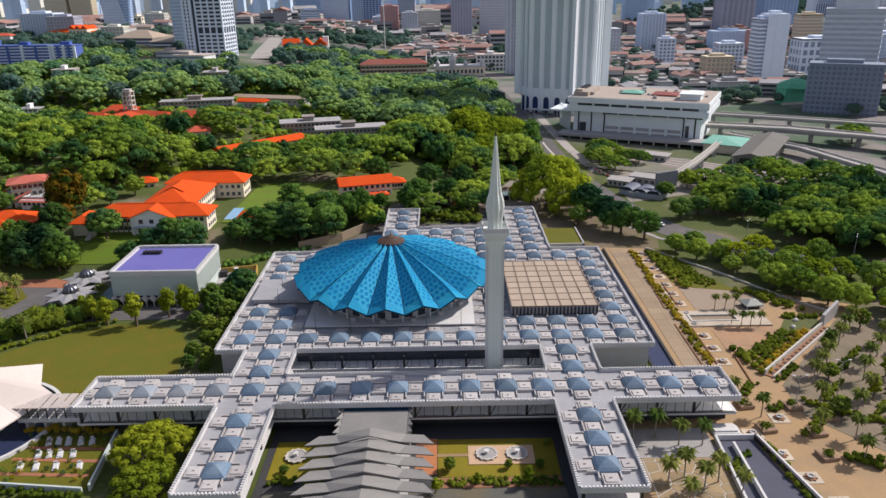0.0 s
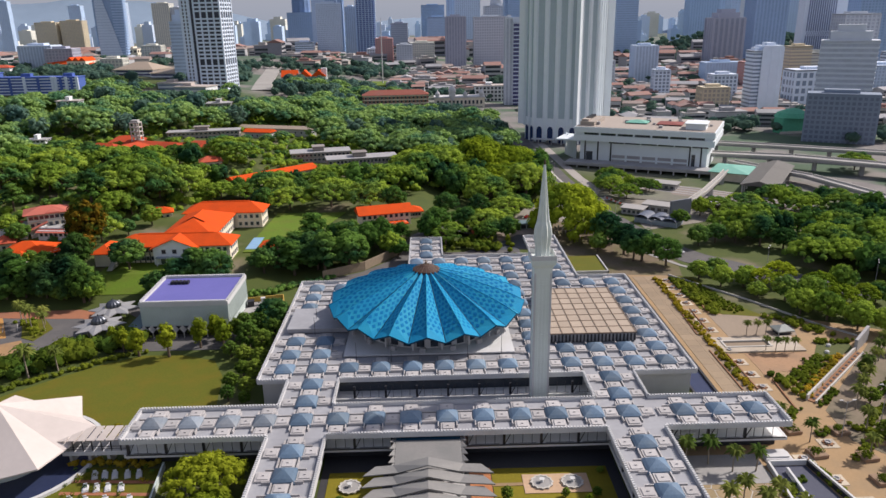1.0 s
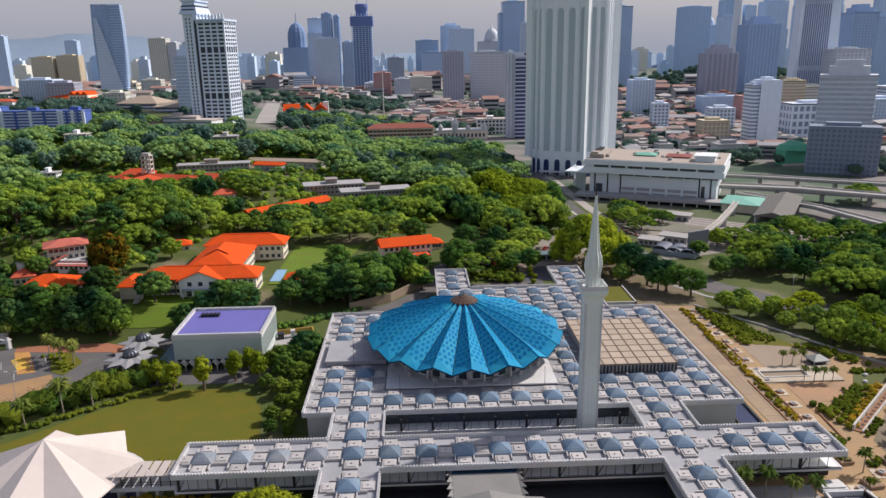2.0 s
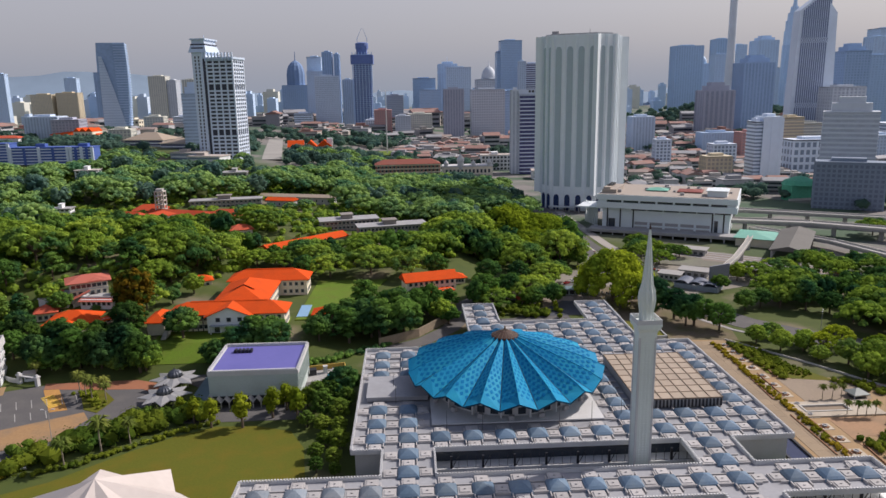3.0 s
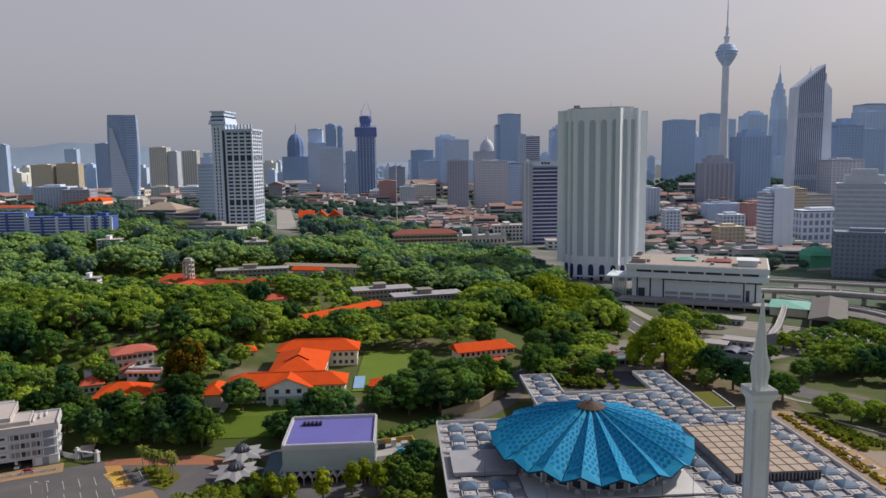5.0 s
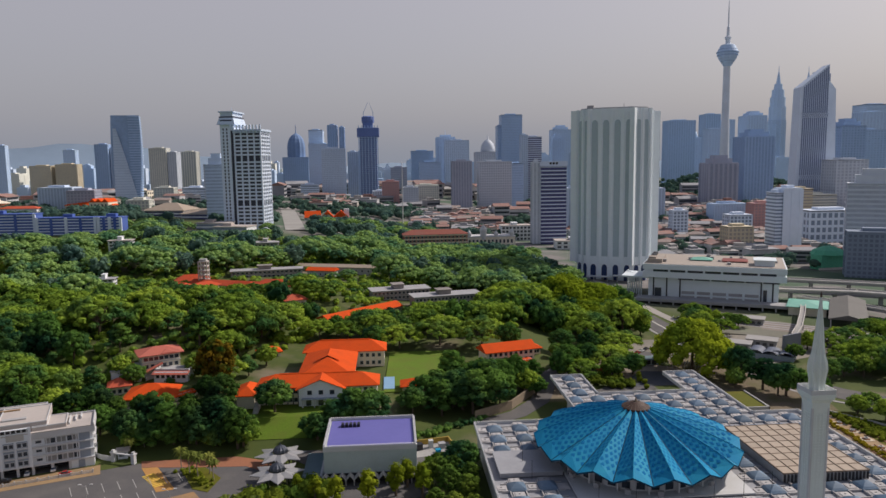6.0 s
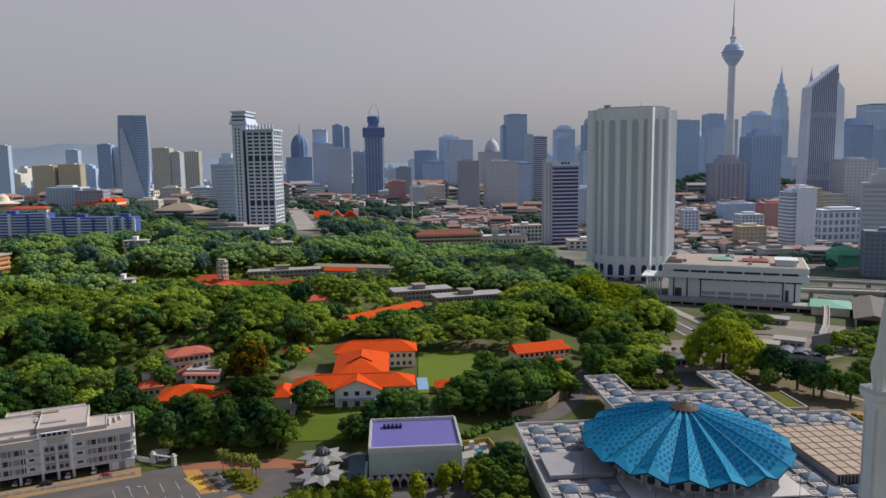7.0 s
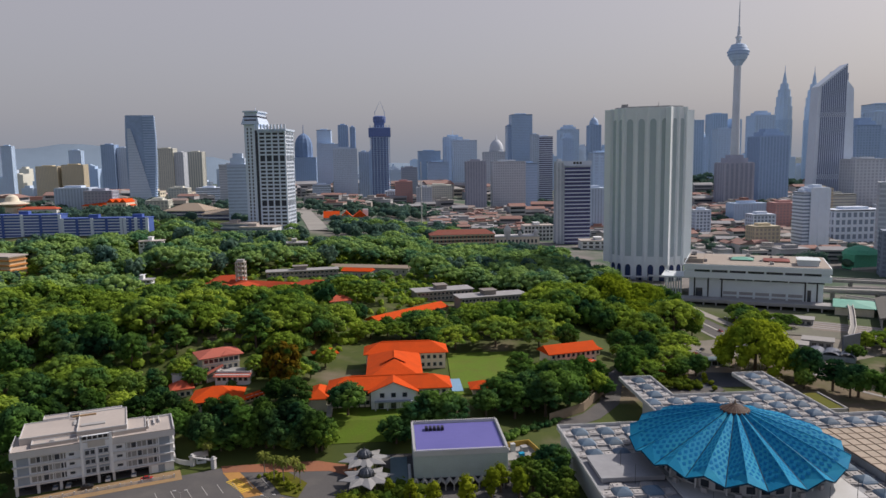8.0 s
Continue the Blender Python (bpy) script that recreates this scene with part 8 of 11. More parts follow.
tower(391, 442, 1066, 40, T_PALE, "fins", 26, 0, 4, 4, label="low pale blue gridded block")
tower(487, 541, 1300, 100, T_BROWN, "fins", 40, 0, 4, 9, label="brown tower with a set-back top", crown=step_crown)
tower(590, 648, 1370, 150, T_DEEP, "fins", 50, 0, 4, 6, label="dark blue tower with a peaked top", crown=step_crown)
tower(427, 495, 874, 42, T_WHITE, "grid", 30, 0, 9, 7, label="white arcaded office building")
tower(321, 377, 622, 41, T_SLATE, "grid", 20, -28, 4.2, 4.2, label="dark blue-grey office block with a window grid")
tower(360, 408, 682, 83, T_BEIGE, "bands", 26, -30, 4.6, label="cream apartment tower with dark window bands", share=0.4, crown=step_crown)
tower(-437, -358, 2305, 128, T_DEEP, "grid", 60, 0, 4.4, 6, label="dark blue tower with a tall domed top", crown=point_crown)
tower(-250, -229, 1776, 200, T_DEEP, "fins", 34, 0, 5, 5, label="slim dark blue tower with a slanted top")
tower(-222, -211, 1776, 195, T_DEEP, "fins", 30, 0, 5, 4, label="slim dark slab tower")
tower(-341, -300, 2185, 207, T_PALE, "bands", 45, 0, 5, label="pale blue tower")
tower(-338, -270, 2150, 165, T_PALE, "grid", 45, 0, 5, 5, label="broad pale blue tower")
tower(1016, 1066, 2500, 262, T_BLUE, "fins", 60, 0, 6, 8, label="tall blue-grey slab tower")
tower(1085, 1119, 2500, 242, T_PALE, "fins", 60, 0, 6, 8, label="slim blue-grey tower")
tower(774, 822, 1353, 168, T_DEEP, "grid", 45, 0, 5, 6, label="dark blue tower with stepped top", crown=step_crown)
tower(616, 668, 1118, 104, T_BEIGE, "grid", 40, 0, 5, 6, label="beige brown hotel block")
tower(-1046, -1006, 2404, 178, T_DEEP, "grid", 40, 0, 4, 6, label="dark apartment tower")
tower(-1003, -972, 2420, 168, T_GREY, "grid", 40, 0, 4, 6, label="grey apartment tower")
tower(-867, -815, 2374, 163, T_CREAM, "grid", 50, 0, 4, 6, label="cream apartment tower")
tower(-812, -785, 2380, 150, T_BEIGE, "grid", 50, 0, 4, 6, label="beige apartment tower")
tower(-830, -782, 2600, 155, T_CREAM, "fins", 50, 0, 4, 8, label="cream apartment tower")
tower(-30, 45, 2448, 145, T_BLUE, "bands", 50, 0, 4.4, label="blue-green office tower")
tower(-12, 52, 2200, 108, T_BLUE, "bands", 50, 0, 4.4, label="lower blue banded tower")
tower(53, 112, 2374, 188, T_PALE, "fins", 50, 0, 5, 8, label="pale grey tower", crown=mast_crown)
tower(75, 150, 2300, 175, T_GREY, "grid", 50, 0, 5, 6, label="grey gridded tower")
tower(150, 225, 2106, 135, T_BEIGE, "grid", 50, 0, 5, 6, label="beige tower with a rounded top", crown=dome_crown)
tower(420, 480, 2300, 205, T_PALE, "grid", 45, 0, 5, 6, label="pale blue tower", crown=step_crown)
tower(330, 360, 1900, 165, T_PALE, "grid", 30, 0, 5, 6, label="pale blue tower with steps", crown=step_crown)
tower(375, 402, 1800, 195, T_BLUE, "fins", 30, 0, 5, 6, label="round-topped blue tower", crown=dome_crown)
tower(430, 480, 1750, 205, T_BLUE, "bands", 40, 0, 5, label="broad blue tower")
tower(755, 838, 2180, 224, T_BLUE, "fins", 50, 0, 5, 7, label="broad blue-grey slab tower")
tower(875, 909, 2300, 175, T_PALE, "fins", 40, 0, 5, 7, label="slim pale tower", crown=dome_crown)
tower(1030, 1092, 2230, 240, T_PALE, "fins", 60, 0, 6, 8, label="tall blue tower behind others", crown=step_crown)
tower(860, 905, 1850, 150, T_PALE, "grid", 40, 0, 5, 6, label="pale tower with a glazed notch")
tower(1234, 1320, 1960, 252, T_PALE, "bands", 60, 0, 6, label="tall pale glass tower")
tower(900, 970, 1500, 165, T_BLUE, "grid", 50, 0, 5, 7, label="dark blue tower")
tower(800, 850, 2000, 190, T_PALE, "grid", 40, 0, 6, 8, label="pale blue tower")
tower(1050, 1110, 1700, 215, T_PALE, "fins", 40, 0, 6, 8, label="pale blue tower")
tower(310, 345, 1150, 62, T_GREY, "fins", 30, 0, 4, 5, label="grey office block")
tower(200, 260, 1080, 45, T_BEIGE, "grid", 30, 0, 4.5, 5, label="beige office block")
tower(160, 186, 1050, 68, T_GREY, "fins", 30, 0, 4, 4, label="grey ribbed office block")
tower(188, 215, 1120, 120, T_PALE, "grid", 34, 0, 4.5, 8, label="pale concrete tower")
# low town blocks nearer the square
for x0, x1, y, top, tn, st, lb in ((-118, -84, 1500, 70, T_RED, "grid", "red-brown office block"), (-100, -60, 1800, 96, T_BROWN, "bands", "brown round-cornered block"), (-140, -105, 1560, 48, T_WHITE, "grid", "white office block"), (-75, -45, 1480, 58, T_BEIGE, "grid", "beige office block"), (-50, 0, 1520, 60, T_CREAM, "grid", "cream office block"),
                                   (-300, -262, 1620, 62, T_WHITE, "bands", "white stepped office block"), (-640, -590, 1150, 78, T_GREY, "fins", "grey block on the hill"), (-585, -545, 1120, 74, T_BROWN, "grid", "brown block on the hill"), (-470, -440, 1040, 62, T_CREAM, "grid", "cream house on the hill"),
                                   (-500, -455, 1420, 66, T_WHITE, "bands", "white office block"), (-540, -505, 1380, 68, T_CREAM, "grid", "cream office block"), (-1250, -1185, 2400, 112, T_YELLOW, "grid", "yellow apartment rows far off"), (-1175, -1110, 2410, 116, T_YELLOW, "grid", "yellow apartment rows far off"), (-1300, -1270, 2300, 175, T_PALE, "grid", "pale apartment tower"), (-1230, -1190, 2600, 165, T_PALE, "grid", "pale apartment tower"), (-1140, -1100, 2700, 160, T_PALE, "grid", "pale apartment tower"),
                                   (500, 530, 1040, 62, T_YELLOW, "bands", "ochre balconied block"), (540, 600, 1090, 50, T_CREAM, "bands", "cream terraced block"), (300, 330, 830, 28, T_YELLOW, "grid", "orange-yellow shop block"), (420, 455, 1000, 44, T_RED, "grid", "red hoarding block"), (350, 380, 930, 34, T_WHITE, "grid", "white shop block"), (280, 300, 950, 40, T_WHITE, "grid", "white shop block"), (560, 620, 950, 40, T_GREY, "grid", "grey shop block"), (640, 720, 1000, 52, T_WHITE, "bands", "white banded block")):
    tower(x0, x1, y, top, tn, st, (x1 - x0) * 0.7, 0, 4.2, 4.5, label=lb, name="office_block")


def sloped_bank_tower():
    """The white tower of two leaning slabs with fine vertical ribs."""
    t = thing("ribbed_tower", "white tower with sloping tops and dark vertical ribs", "tower", (612, 1190, land(612, 1190) - 8), -10)
    t.scale = (0.87, 1.0, 1.0)
    b = land(612, 1190) - 8
    h = 262 - b
    white = T_WHITE[0]
    # dark glazing lightened towards blue, painting haze into the strips
    dark = mat("hazed_rib_glazing", (0.21, 0.26, 0.40), 0.35, var=0.2, size=4.0)
    bm = bmesh.new()
    lo = [bm.verts.new(p) for p in ((-36, -22, 0), (22, -22, 0), (22, 10, 0), (-36, 10, 0))]
    hi = [bm.verts.new(p) for p in ((-31, -22, h - 36), (20, -22, h), (20, 10, h), (-31, 10, h - 36))]
    for i in range(4):
        bm.faces.new((lo[i], lo[(i + 1) % 4], hi[(i + 1) % 4], hi[i]))
    bm.faces.new(hi)
    slab = part("front_slab", bm, white, t)
    bm = bmesh.new()
    lo = [bm.verts.new(p) for p in ((6, -12, 0), (46, -12, 0), (46, 26, 0), (6, 26, 0))]
    hi = [bm.verts.new(p) for p in ((10, -12, h - 8), (38, -12, h - 40), (38, 26, h - 40), (10, 26, h - 8))]
    for i in range(4):
        bm.faces.new((lo[i], lo[(i + 1) % 4], hi[(i + 1) % 4], hi[i]))
    bm.faces.new(hi)
    part("back_slab", bm, white, t)
    for i in range(13):
        f = (i + 0.5) / 13
        xb, xt = -29 + 50 * f, -25.5 + 45 * f
        zt = h - 37 + 34 * f
        for z0, z1 in ((8, h * 0.235), (h * 0.265, h * 0.65), (h * 0.68, zt)):
            bm = bmesh.new()
            x0, x1 = xb + (xt - xb) * z0 / h, xb + (xt - xb) * z1 / h
            quad(bm, (x0 - 1.2, -22.4, z0), (x0 + 1.2, -22.4, z0), (x1 + 1.2, -22.4, z1), (x1 - 1.2, -22.4, z1))
            quad(bm, (x0 + 1.2, -22.4, z0), (x0 + 1.2, -22, z0), (x1 + 1.2, -22, z1), (x1 + 1.2, -22.4, z1))
            part("window_strip", bm, dark, slab)
    # diamond lattice in the two belts
    for zc in (0.25, 0.665):
        bm = bmesh.new()
        for i in range(12):
            x = -27 + 48 * (i + 0.5) / 12
            for s_ in (-1, 1):
                limb(bm, (x - 1.9, -22.6, h * zc - 3.2 * s_), (x + 1.9, -22.6, h * zc + 3.2 * s_), 0.35, 0.35, 4)
        tagged(part("belt_lattice", bm, dark, slab), kind="stuff")
    bm = bmesh.new()
    box(bm, 22.2, 27, -11.9, -10, 0, h - 14)
    part("recessed_strip", bm, dark, t)


sloped_bank_tower()


def needle_tower():
    """The telecommunications tower: tapering shaft, bulb of decks, mast."""
    x, y = 752, 1800
    b = land(x, y)
    t = thing("telecom_tower", "tall telecommunications tower with a lobed pod and mast", "tower", (x, y, b))
    # whitened concrete: haze over the tower is put into its colour
    c = mat("hazed_tower_concrete", (0.70, 0.74, 0.80), 0.7, var=0.05, size=6)
    top = 500 - b
    pod = 345 - b
    bm = bmesh.new()
    rings(bm, ((16, 0), (11.5, 60), (9.5, 160), (8.8, pod)), 20)
    part("shaft", bm, c, t)
    bm = bmesh.new()
    rings(bm, ((8.8, pod - 6), (14, pod + 2), (22, pod + 14), (25.5, pod + 26), (25.5, pod + 30), (21, pod + 38), (17, pod + 46), (11, pod + 48)), 24)
    podm = part("pod", bm, T_PALE[0], t)
    for k in range(5):
        bm = bmesh.new()
        r = (17, 21, 25, 26.4, 22)[k]
        rings(bm, ((r + 0.6, pod + 6 + 7 * k), (r + 0.8, pod + 8.2 + 7 * k)), 24)
        part("pod_ring", bm, T_DEEP[0], podm)
    bm = bmesh.new()
    rings(bm, ((6, pod + 46), (6, pod + 60), (8, pod + 62), (8, pod + 66), (4, pod + 68), (3.2, pod + 90), (1.8, pod + 92), (1.5, pod + 125), (0.6, top)), 12)
    part("mast", bm, c, t)


needle_tower()


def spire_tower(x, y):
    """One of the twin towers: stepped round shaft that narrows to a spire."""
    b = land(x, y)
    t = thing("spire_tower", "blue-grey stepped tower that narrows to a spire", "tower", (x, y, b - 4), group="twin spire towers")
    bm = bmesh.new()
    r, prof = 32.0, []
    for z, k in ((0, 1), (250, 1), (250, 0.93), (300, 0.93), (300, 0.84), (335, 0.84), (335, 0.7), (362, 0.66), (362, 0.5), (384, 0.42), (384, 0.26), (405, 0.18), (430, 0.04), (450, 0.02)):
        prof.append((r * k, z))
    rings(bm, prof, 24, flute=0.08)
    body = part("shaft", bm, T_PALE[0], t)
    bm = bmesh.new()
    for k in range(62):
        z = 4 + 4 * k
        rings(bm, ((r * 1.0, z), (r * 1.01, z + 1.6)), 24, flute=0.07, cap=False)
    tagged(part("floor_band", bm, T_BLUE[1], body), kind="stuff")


spire_tower(1351, 2640)
spire_tower(1482, 2665)


def building_site_tower():
    """Half-built tower with slabs open to the air and cranes on top."""
    t = thing("unfinished_tower", "unfinished dark blue tower with cranes on top", "tower", (-150, 1690, land(-150, 1690) - 5))
    b = land(-150, 1690) - 5
    h = 195 - b
    bm = bmesh.new()
    box(bm, -19, 19, -16, 16, 0, h - 10)
    part("glass_core", bm, mat("blue_site_netting", (0.10, 0.155, 0.38), 0.8, var=0.2, size=4.0), t)
    bm = bmesh.new()
    for k in range(40):
        z = 4.3 * k
        if z < h:
            box(bm, -22, 22, -19, 19, z, z + 1.1)
    for i in range(7):
        box(bm, -22 + 7.2 * i, -20.4 + 7.2 * i, -19.5, -18, 0, h)
    tagged(part("floor_slab", bm, T_BLUE[0], t), kind="stuff")
    bm = bmesh.new()
    box(bm, -25, 25, -21, 21, h - 26, h - 6)
    box(bm, -12, 11, -12, 12, h - 6, h + 14)
    rings(bm, ((13.5, h + 6), (14.5, h + 10), (14.5, h + 20), (9, h + 22)), 12)
    part("formwork", bm, mat("blue_formwork_sheeting", (0.13, 0.19, 0.42), 0.8, var=0.2, size=3.0), t)
    for x, a in ((-10, 65), (12, 110)):
        bm = bmesh.new()
        limb(bm, (x, 0, h + 12), (x, 0, h + 32), 0.8, 0.8, 4)
        limb(bm, (x, 0, h + 30), (x + 26 * cos(radians(a)), 0, h + 30 + 26 * sin(radians(a))), 0.7, 0.3, 4)
        part("crane", bm, T_DEEP[0], t)


building_site_tower()


def blue_flats():
    """Blue and white slab blocks on the wooded hill."""
    blue = mat("blue_painted_wall", (0.075, 0.135, 0.42), 0.7, var=0.08, size=3)
    for x0, x1, y, top, lb in ((-560, -478, 800, 62, "long blue and white slab of flats"), (-474, -410, 786, 58, "blue and white slab of flats"), (-409, -383, 782, 58, "short blue and white slab of flats")):
        w = x1 - x0
        b = land((x0 + x1) / 2, y) - 4
        h = top - b
        t = thing("block_of_flats", lb, "building", ((x0 + x1) / 2, y + 7, b), -3)
        bm = bmesh.new()
        box(bm, -w / 2, w / 2, -7, 7, 0, h)
        wall = part("wall", bm, blue, t)
        n = int(h / 3.1)
        for k in range(n):
            bm = bmesh.new()
            box(bm, -w / 2 + 2, w / 2 - 2, -8.2, -7, h - 3.1 * k - 2.0, h - 3.1 * k - 0.9)
            part("balcony_band", bm, T_WHITE[0], wall)
        for i in range(5):
            bm = bmesh.new()
            x = -w / 2 + 1.5 + (w - 3) * i / 4
            box(bm, x - 1.4, x + 1.4, -8.6, -7, 0, h + 0.8)
            part("stair_fin", bm, T_WHITE[0] if i in (0, 2, 4) else blue, wall)
        bm = bmesh.new()
        box(bm, -w / 2 - 0.5, w / 2 + 0.5, -7.8, 7.8, h, h + 0.8)
        box(bm, -5, 5, -3, 3, h + 0.8, h + 4)
        part("roof", bm, blue, t)


blue_flats()


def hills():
    """Hills on the horizon, with their blue haze painted into the colour."""
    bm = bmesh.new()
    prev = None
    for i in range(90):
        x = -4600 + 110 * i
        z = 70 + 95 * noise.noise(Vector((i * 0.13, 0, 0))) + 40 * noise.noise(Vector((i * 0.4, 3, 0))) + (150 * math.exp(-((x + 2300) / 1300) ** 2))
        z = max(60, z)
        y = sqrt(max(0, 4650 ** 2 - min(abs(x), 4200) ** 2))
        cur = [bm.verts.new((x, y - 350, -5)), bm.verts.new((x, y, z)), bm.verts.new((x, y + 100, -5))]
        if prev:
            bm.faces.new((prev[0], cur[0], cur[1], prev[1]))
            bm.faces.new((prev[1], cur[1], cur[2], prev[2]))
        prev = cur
    single("far_hills", bm, mat("far_hill_haze_blue", (0.20, 0.27, 0.36), 1.0, var=0.1, size=60), "low hazy hills on the horizon", "hills", "structure", smooth=True)


hills()


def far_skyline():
    """Blocks of the outer town with haze painted into their colours, too far off to count: one mesh for each tone."""
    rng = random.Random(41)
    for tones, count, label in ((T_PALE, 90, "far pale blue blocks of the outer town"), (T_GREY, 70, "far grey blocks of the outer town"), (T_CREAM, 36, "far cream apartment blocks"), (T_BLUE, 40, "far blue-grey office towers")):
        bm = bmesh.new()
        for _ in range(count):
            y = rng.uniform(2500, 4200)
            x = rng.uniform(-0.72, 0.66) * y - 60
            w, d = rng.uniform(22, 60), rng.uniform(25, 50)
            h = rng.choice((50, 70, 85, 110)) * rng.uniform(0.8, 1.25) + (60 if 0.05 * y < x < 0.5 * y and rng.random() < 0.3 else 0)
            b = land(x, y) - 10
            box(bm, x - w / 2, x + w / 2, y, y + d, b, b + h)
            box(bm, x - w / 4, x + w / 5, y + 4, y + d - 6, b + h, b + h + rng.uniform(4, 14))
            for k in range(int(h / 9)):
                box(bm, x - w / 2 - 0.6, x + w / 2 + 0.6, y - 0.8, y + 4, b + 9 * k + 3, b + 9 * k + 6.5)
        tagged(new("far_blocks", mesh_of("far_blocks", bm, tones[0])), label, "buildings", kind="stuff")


far_skyline()
# ---- low town ----
def shop_proto(seed, roof, wall):
    rng = random.Random(seed)
    t = thing("shophouse", "old shophouse with a pitched tile roof", "house", (0, 0, -500), group="shophouses")
    w, d, h = rng.uniform(14, 32), rng.uniform(11, 16), rng.uniform(7, 11.5)
    bm = bmesh.new()
    box(bm, -w / 2, w / 2, -d / 2, d / 2, -4, h)
    wl_ = part("wall", bm, wall, t)
    bm = bmesh.new()
    if seed % 3:
        hip(bm, -w / 2, w / 2, -d / 2, d / 2, h, 2.3, 0.5, seed % 4 > 0)
    else:
        box(bm, -w / 2 - 0.3, w / 2 + 0.3, -d / 2 - 0.3, d / 2 + 0.3, h, h + 0.8)
        box(bm, -w / 4, w / 6, -d / 4, d / 4, h + 0.8, h + 3.2)
    part("roof", bm, roof, t)
    for k in range(int(h / 3.4)):
        bm = bmesh.new()
        box(bm, -w / 2 + 0.8, w / 2 - 0.8, -d / 2 - 0.12, -d / 2, 1.2 + 3.4 * k, 2.9 + 3.4 * k)
        part("window_strip", bm, M_GLASS, wl_)
    return t


# muted walls and roofs: greying by haze is put into their colours
W_TOWN = [mat("hazed_cream_shop_wall", (0.45, 0.42, 0.38), 0.85, var=0.15, size=2.0, stain=(0.3, 0.28, 0.26), stain_amount=0.7), mat("hazed_white_shop_wall", (0.48, 0.49, 0.51), 0.85, var=0.12, size=2.0, stain=(0.33, 0.33, 0.33), stain_amount=0.7), mat("hazed_grey_shop_wall", (0.32, 0.32, 0.34), 0.85, var=0.15, size=2.0)]
R_TOWN = [mat("brown_red_shop_tiles", (0.32, 0.185, 0.155), 0.9, var=0.25, size=2.0, stain=(0.26, 0.22, 0.21), stain_amount=0.8), mat("hazed_brown_sheet_roof", (0.34, 0.27, 0.24), 0.85, var=0.25, size=2.0, stain=(0.22, 0.19, 0.18), stain_amount=0.8), mat("grey_sheet_shop_roof", (0.33, 0.33, 0.345), 0.8, var=0.2, size=2.0, stain=(0.22, 0.22, 0.23), stain_amount=0.8), mat("pale_flat_shop_roof", (0.42, 0.40, 0.38), 0.85, var=0.2, size=2.0, stain=(0.28, 0.27, 0.26), stain_amount=0.8)]
SHOPS = [shop_proto(i, R_TOWN[r], W_TOWN[w]) for i, (r, w) in enumerate(((0, 0), (0, 1), (2, 0), (3, 2), (1, 1), (0, 2), (2, 1), (1, 0), (3, 0), (3, 1), (0, 1), (2, 2)))]
TOWN = random.Random(21)
FAR_HOUSES = []
BUILT = [(100, 930, 45), (115, 1000, 30), (360, 815, 30), (416, 1075, 32), (460, 890, 42), (340, 680, 40), (514, 1310, 36), (612, 1190, 50), (111, 675, 56), (120, 735, 30), (160, 560, 75), (230, 1095, 34), (328, 1160, 24), (515, 1050, 22), (570, 1100, 36), (640, 1130, 36)]


def town(x0, x1, y0, y1, count, lo=0.8, hi=1.3):
    made = 0
    for _ in range(count * 8):
        if made >= count:
            break
        x, y, s = TOWN.uniform(x0, x1), TOWN.uniform(y0, y1), TOWN.uniform(lo, hi)
        if any((x - a) ** 2 + (y - b) ** 2 < (r + 7 * s) ** 2 for a, b, r in BUILT):
            continue
        BUILT.append((x, y, 7.5 * s))
        shop, m, tall = TOWN.choice(SHOPS), pose(x, y, land(x, y) - 0.5, 0, 0, TOWN.choice((0, 90, 0, 20, -15)) + TOWN.uniform(-4, 4)), s * TOWN.uniform(0.8, 1.3)
        if y > 1130 or x < -450:
            FAR_HOUSES.append((shop, m @ Matrix.Diagonal((s, s, tall, 1))))
        else:
            t = copy_thing(shop, m)
            t.scale = (s, s, tall)
        made += 1


town(-60, 70, 1010, 1400, 80)
town(180, 420, 720, 1000, 95)
town(150, 700, 1000, 1130, 90)
town(150, 700, 1130, 1320, 110)
town(300, 900, 1300, 1650, 80, 1.2, 2.0)
town(430, 800, 700, 1000, 70)
town(-300, 0, 1350, 1650, 40, 1.0, 1.8)
town(0, 300, 1300, 1430, 40, 1.0, 1.8)
town(-700, -450, 1150, 1450, 22, 1.0, 1.6)
town(-500, 200, 1800, 2200, 60, 2.0, 3.0)
town(-1500, -700, 1500, 2300, 50, 2.0, 3.0)


def far_houses():
    """Roofs and walls of the far town, too far off to count, joined by material."""
    gathered = {}
    for shop, m in FAR_HOUSES:
        for o in shop.children_recursive:
            verts, faces = gathered.setdefault(o.data.materials[0].name, ([], []))
            b = len(verts)
            verts.extend([m @ v.co for v in o.data.vertices])
            faces.extend([tuple(b + i for i in f.vertices) for f in o.data.polygons])
    for key, (verts, faces) in gathered.items():
        me = bpy.data.meshes.new("far_houses")
        me.from_pydata(verts, [], faces)
        me.materials.append(bpy.data.materials[key])
        tagged(new("far_houses", me), "far low houses with tiled roofs", "houses", kind="stuff")


far_houses()
for t in SHOPS:
    for o in (*t.children_recursive, t):
        bpy.data.objects.remove(o)


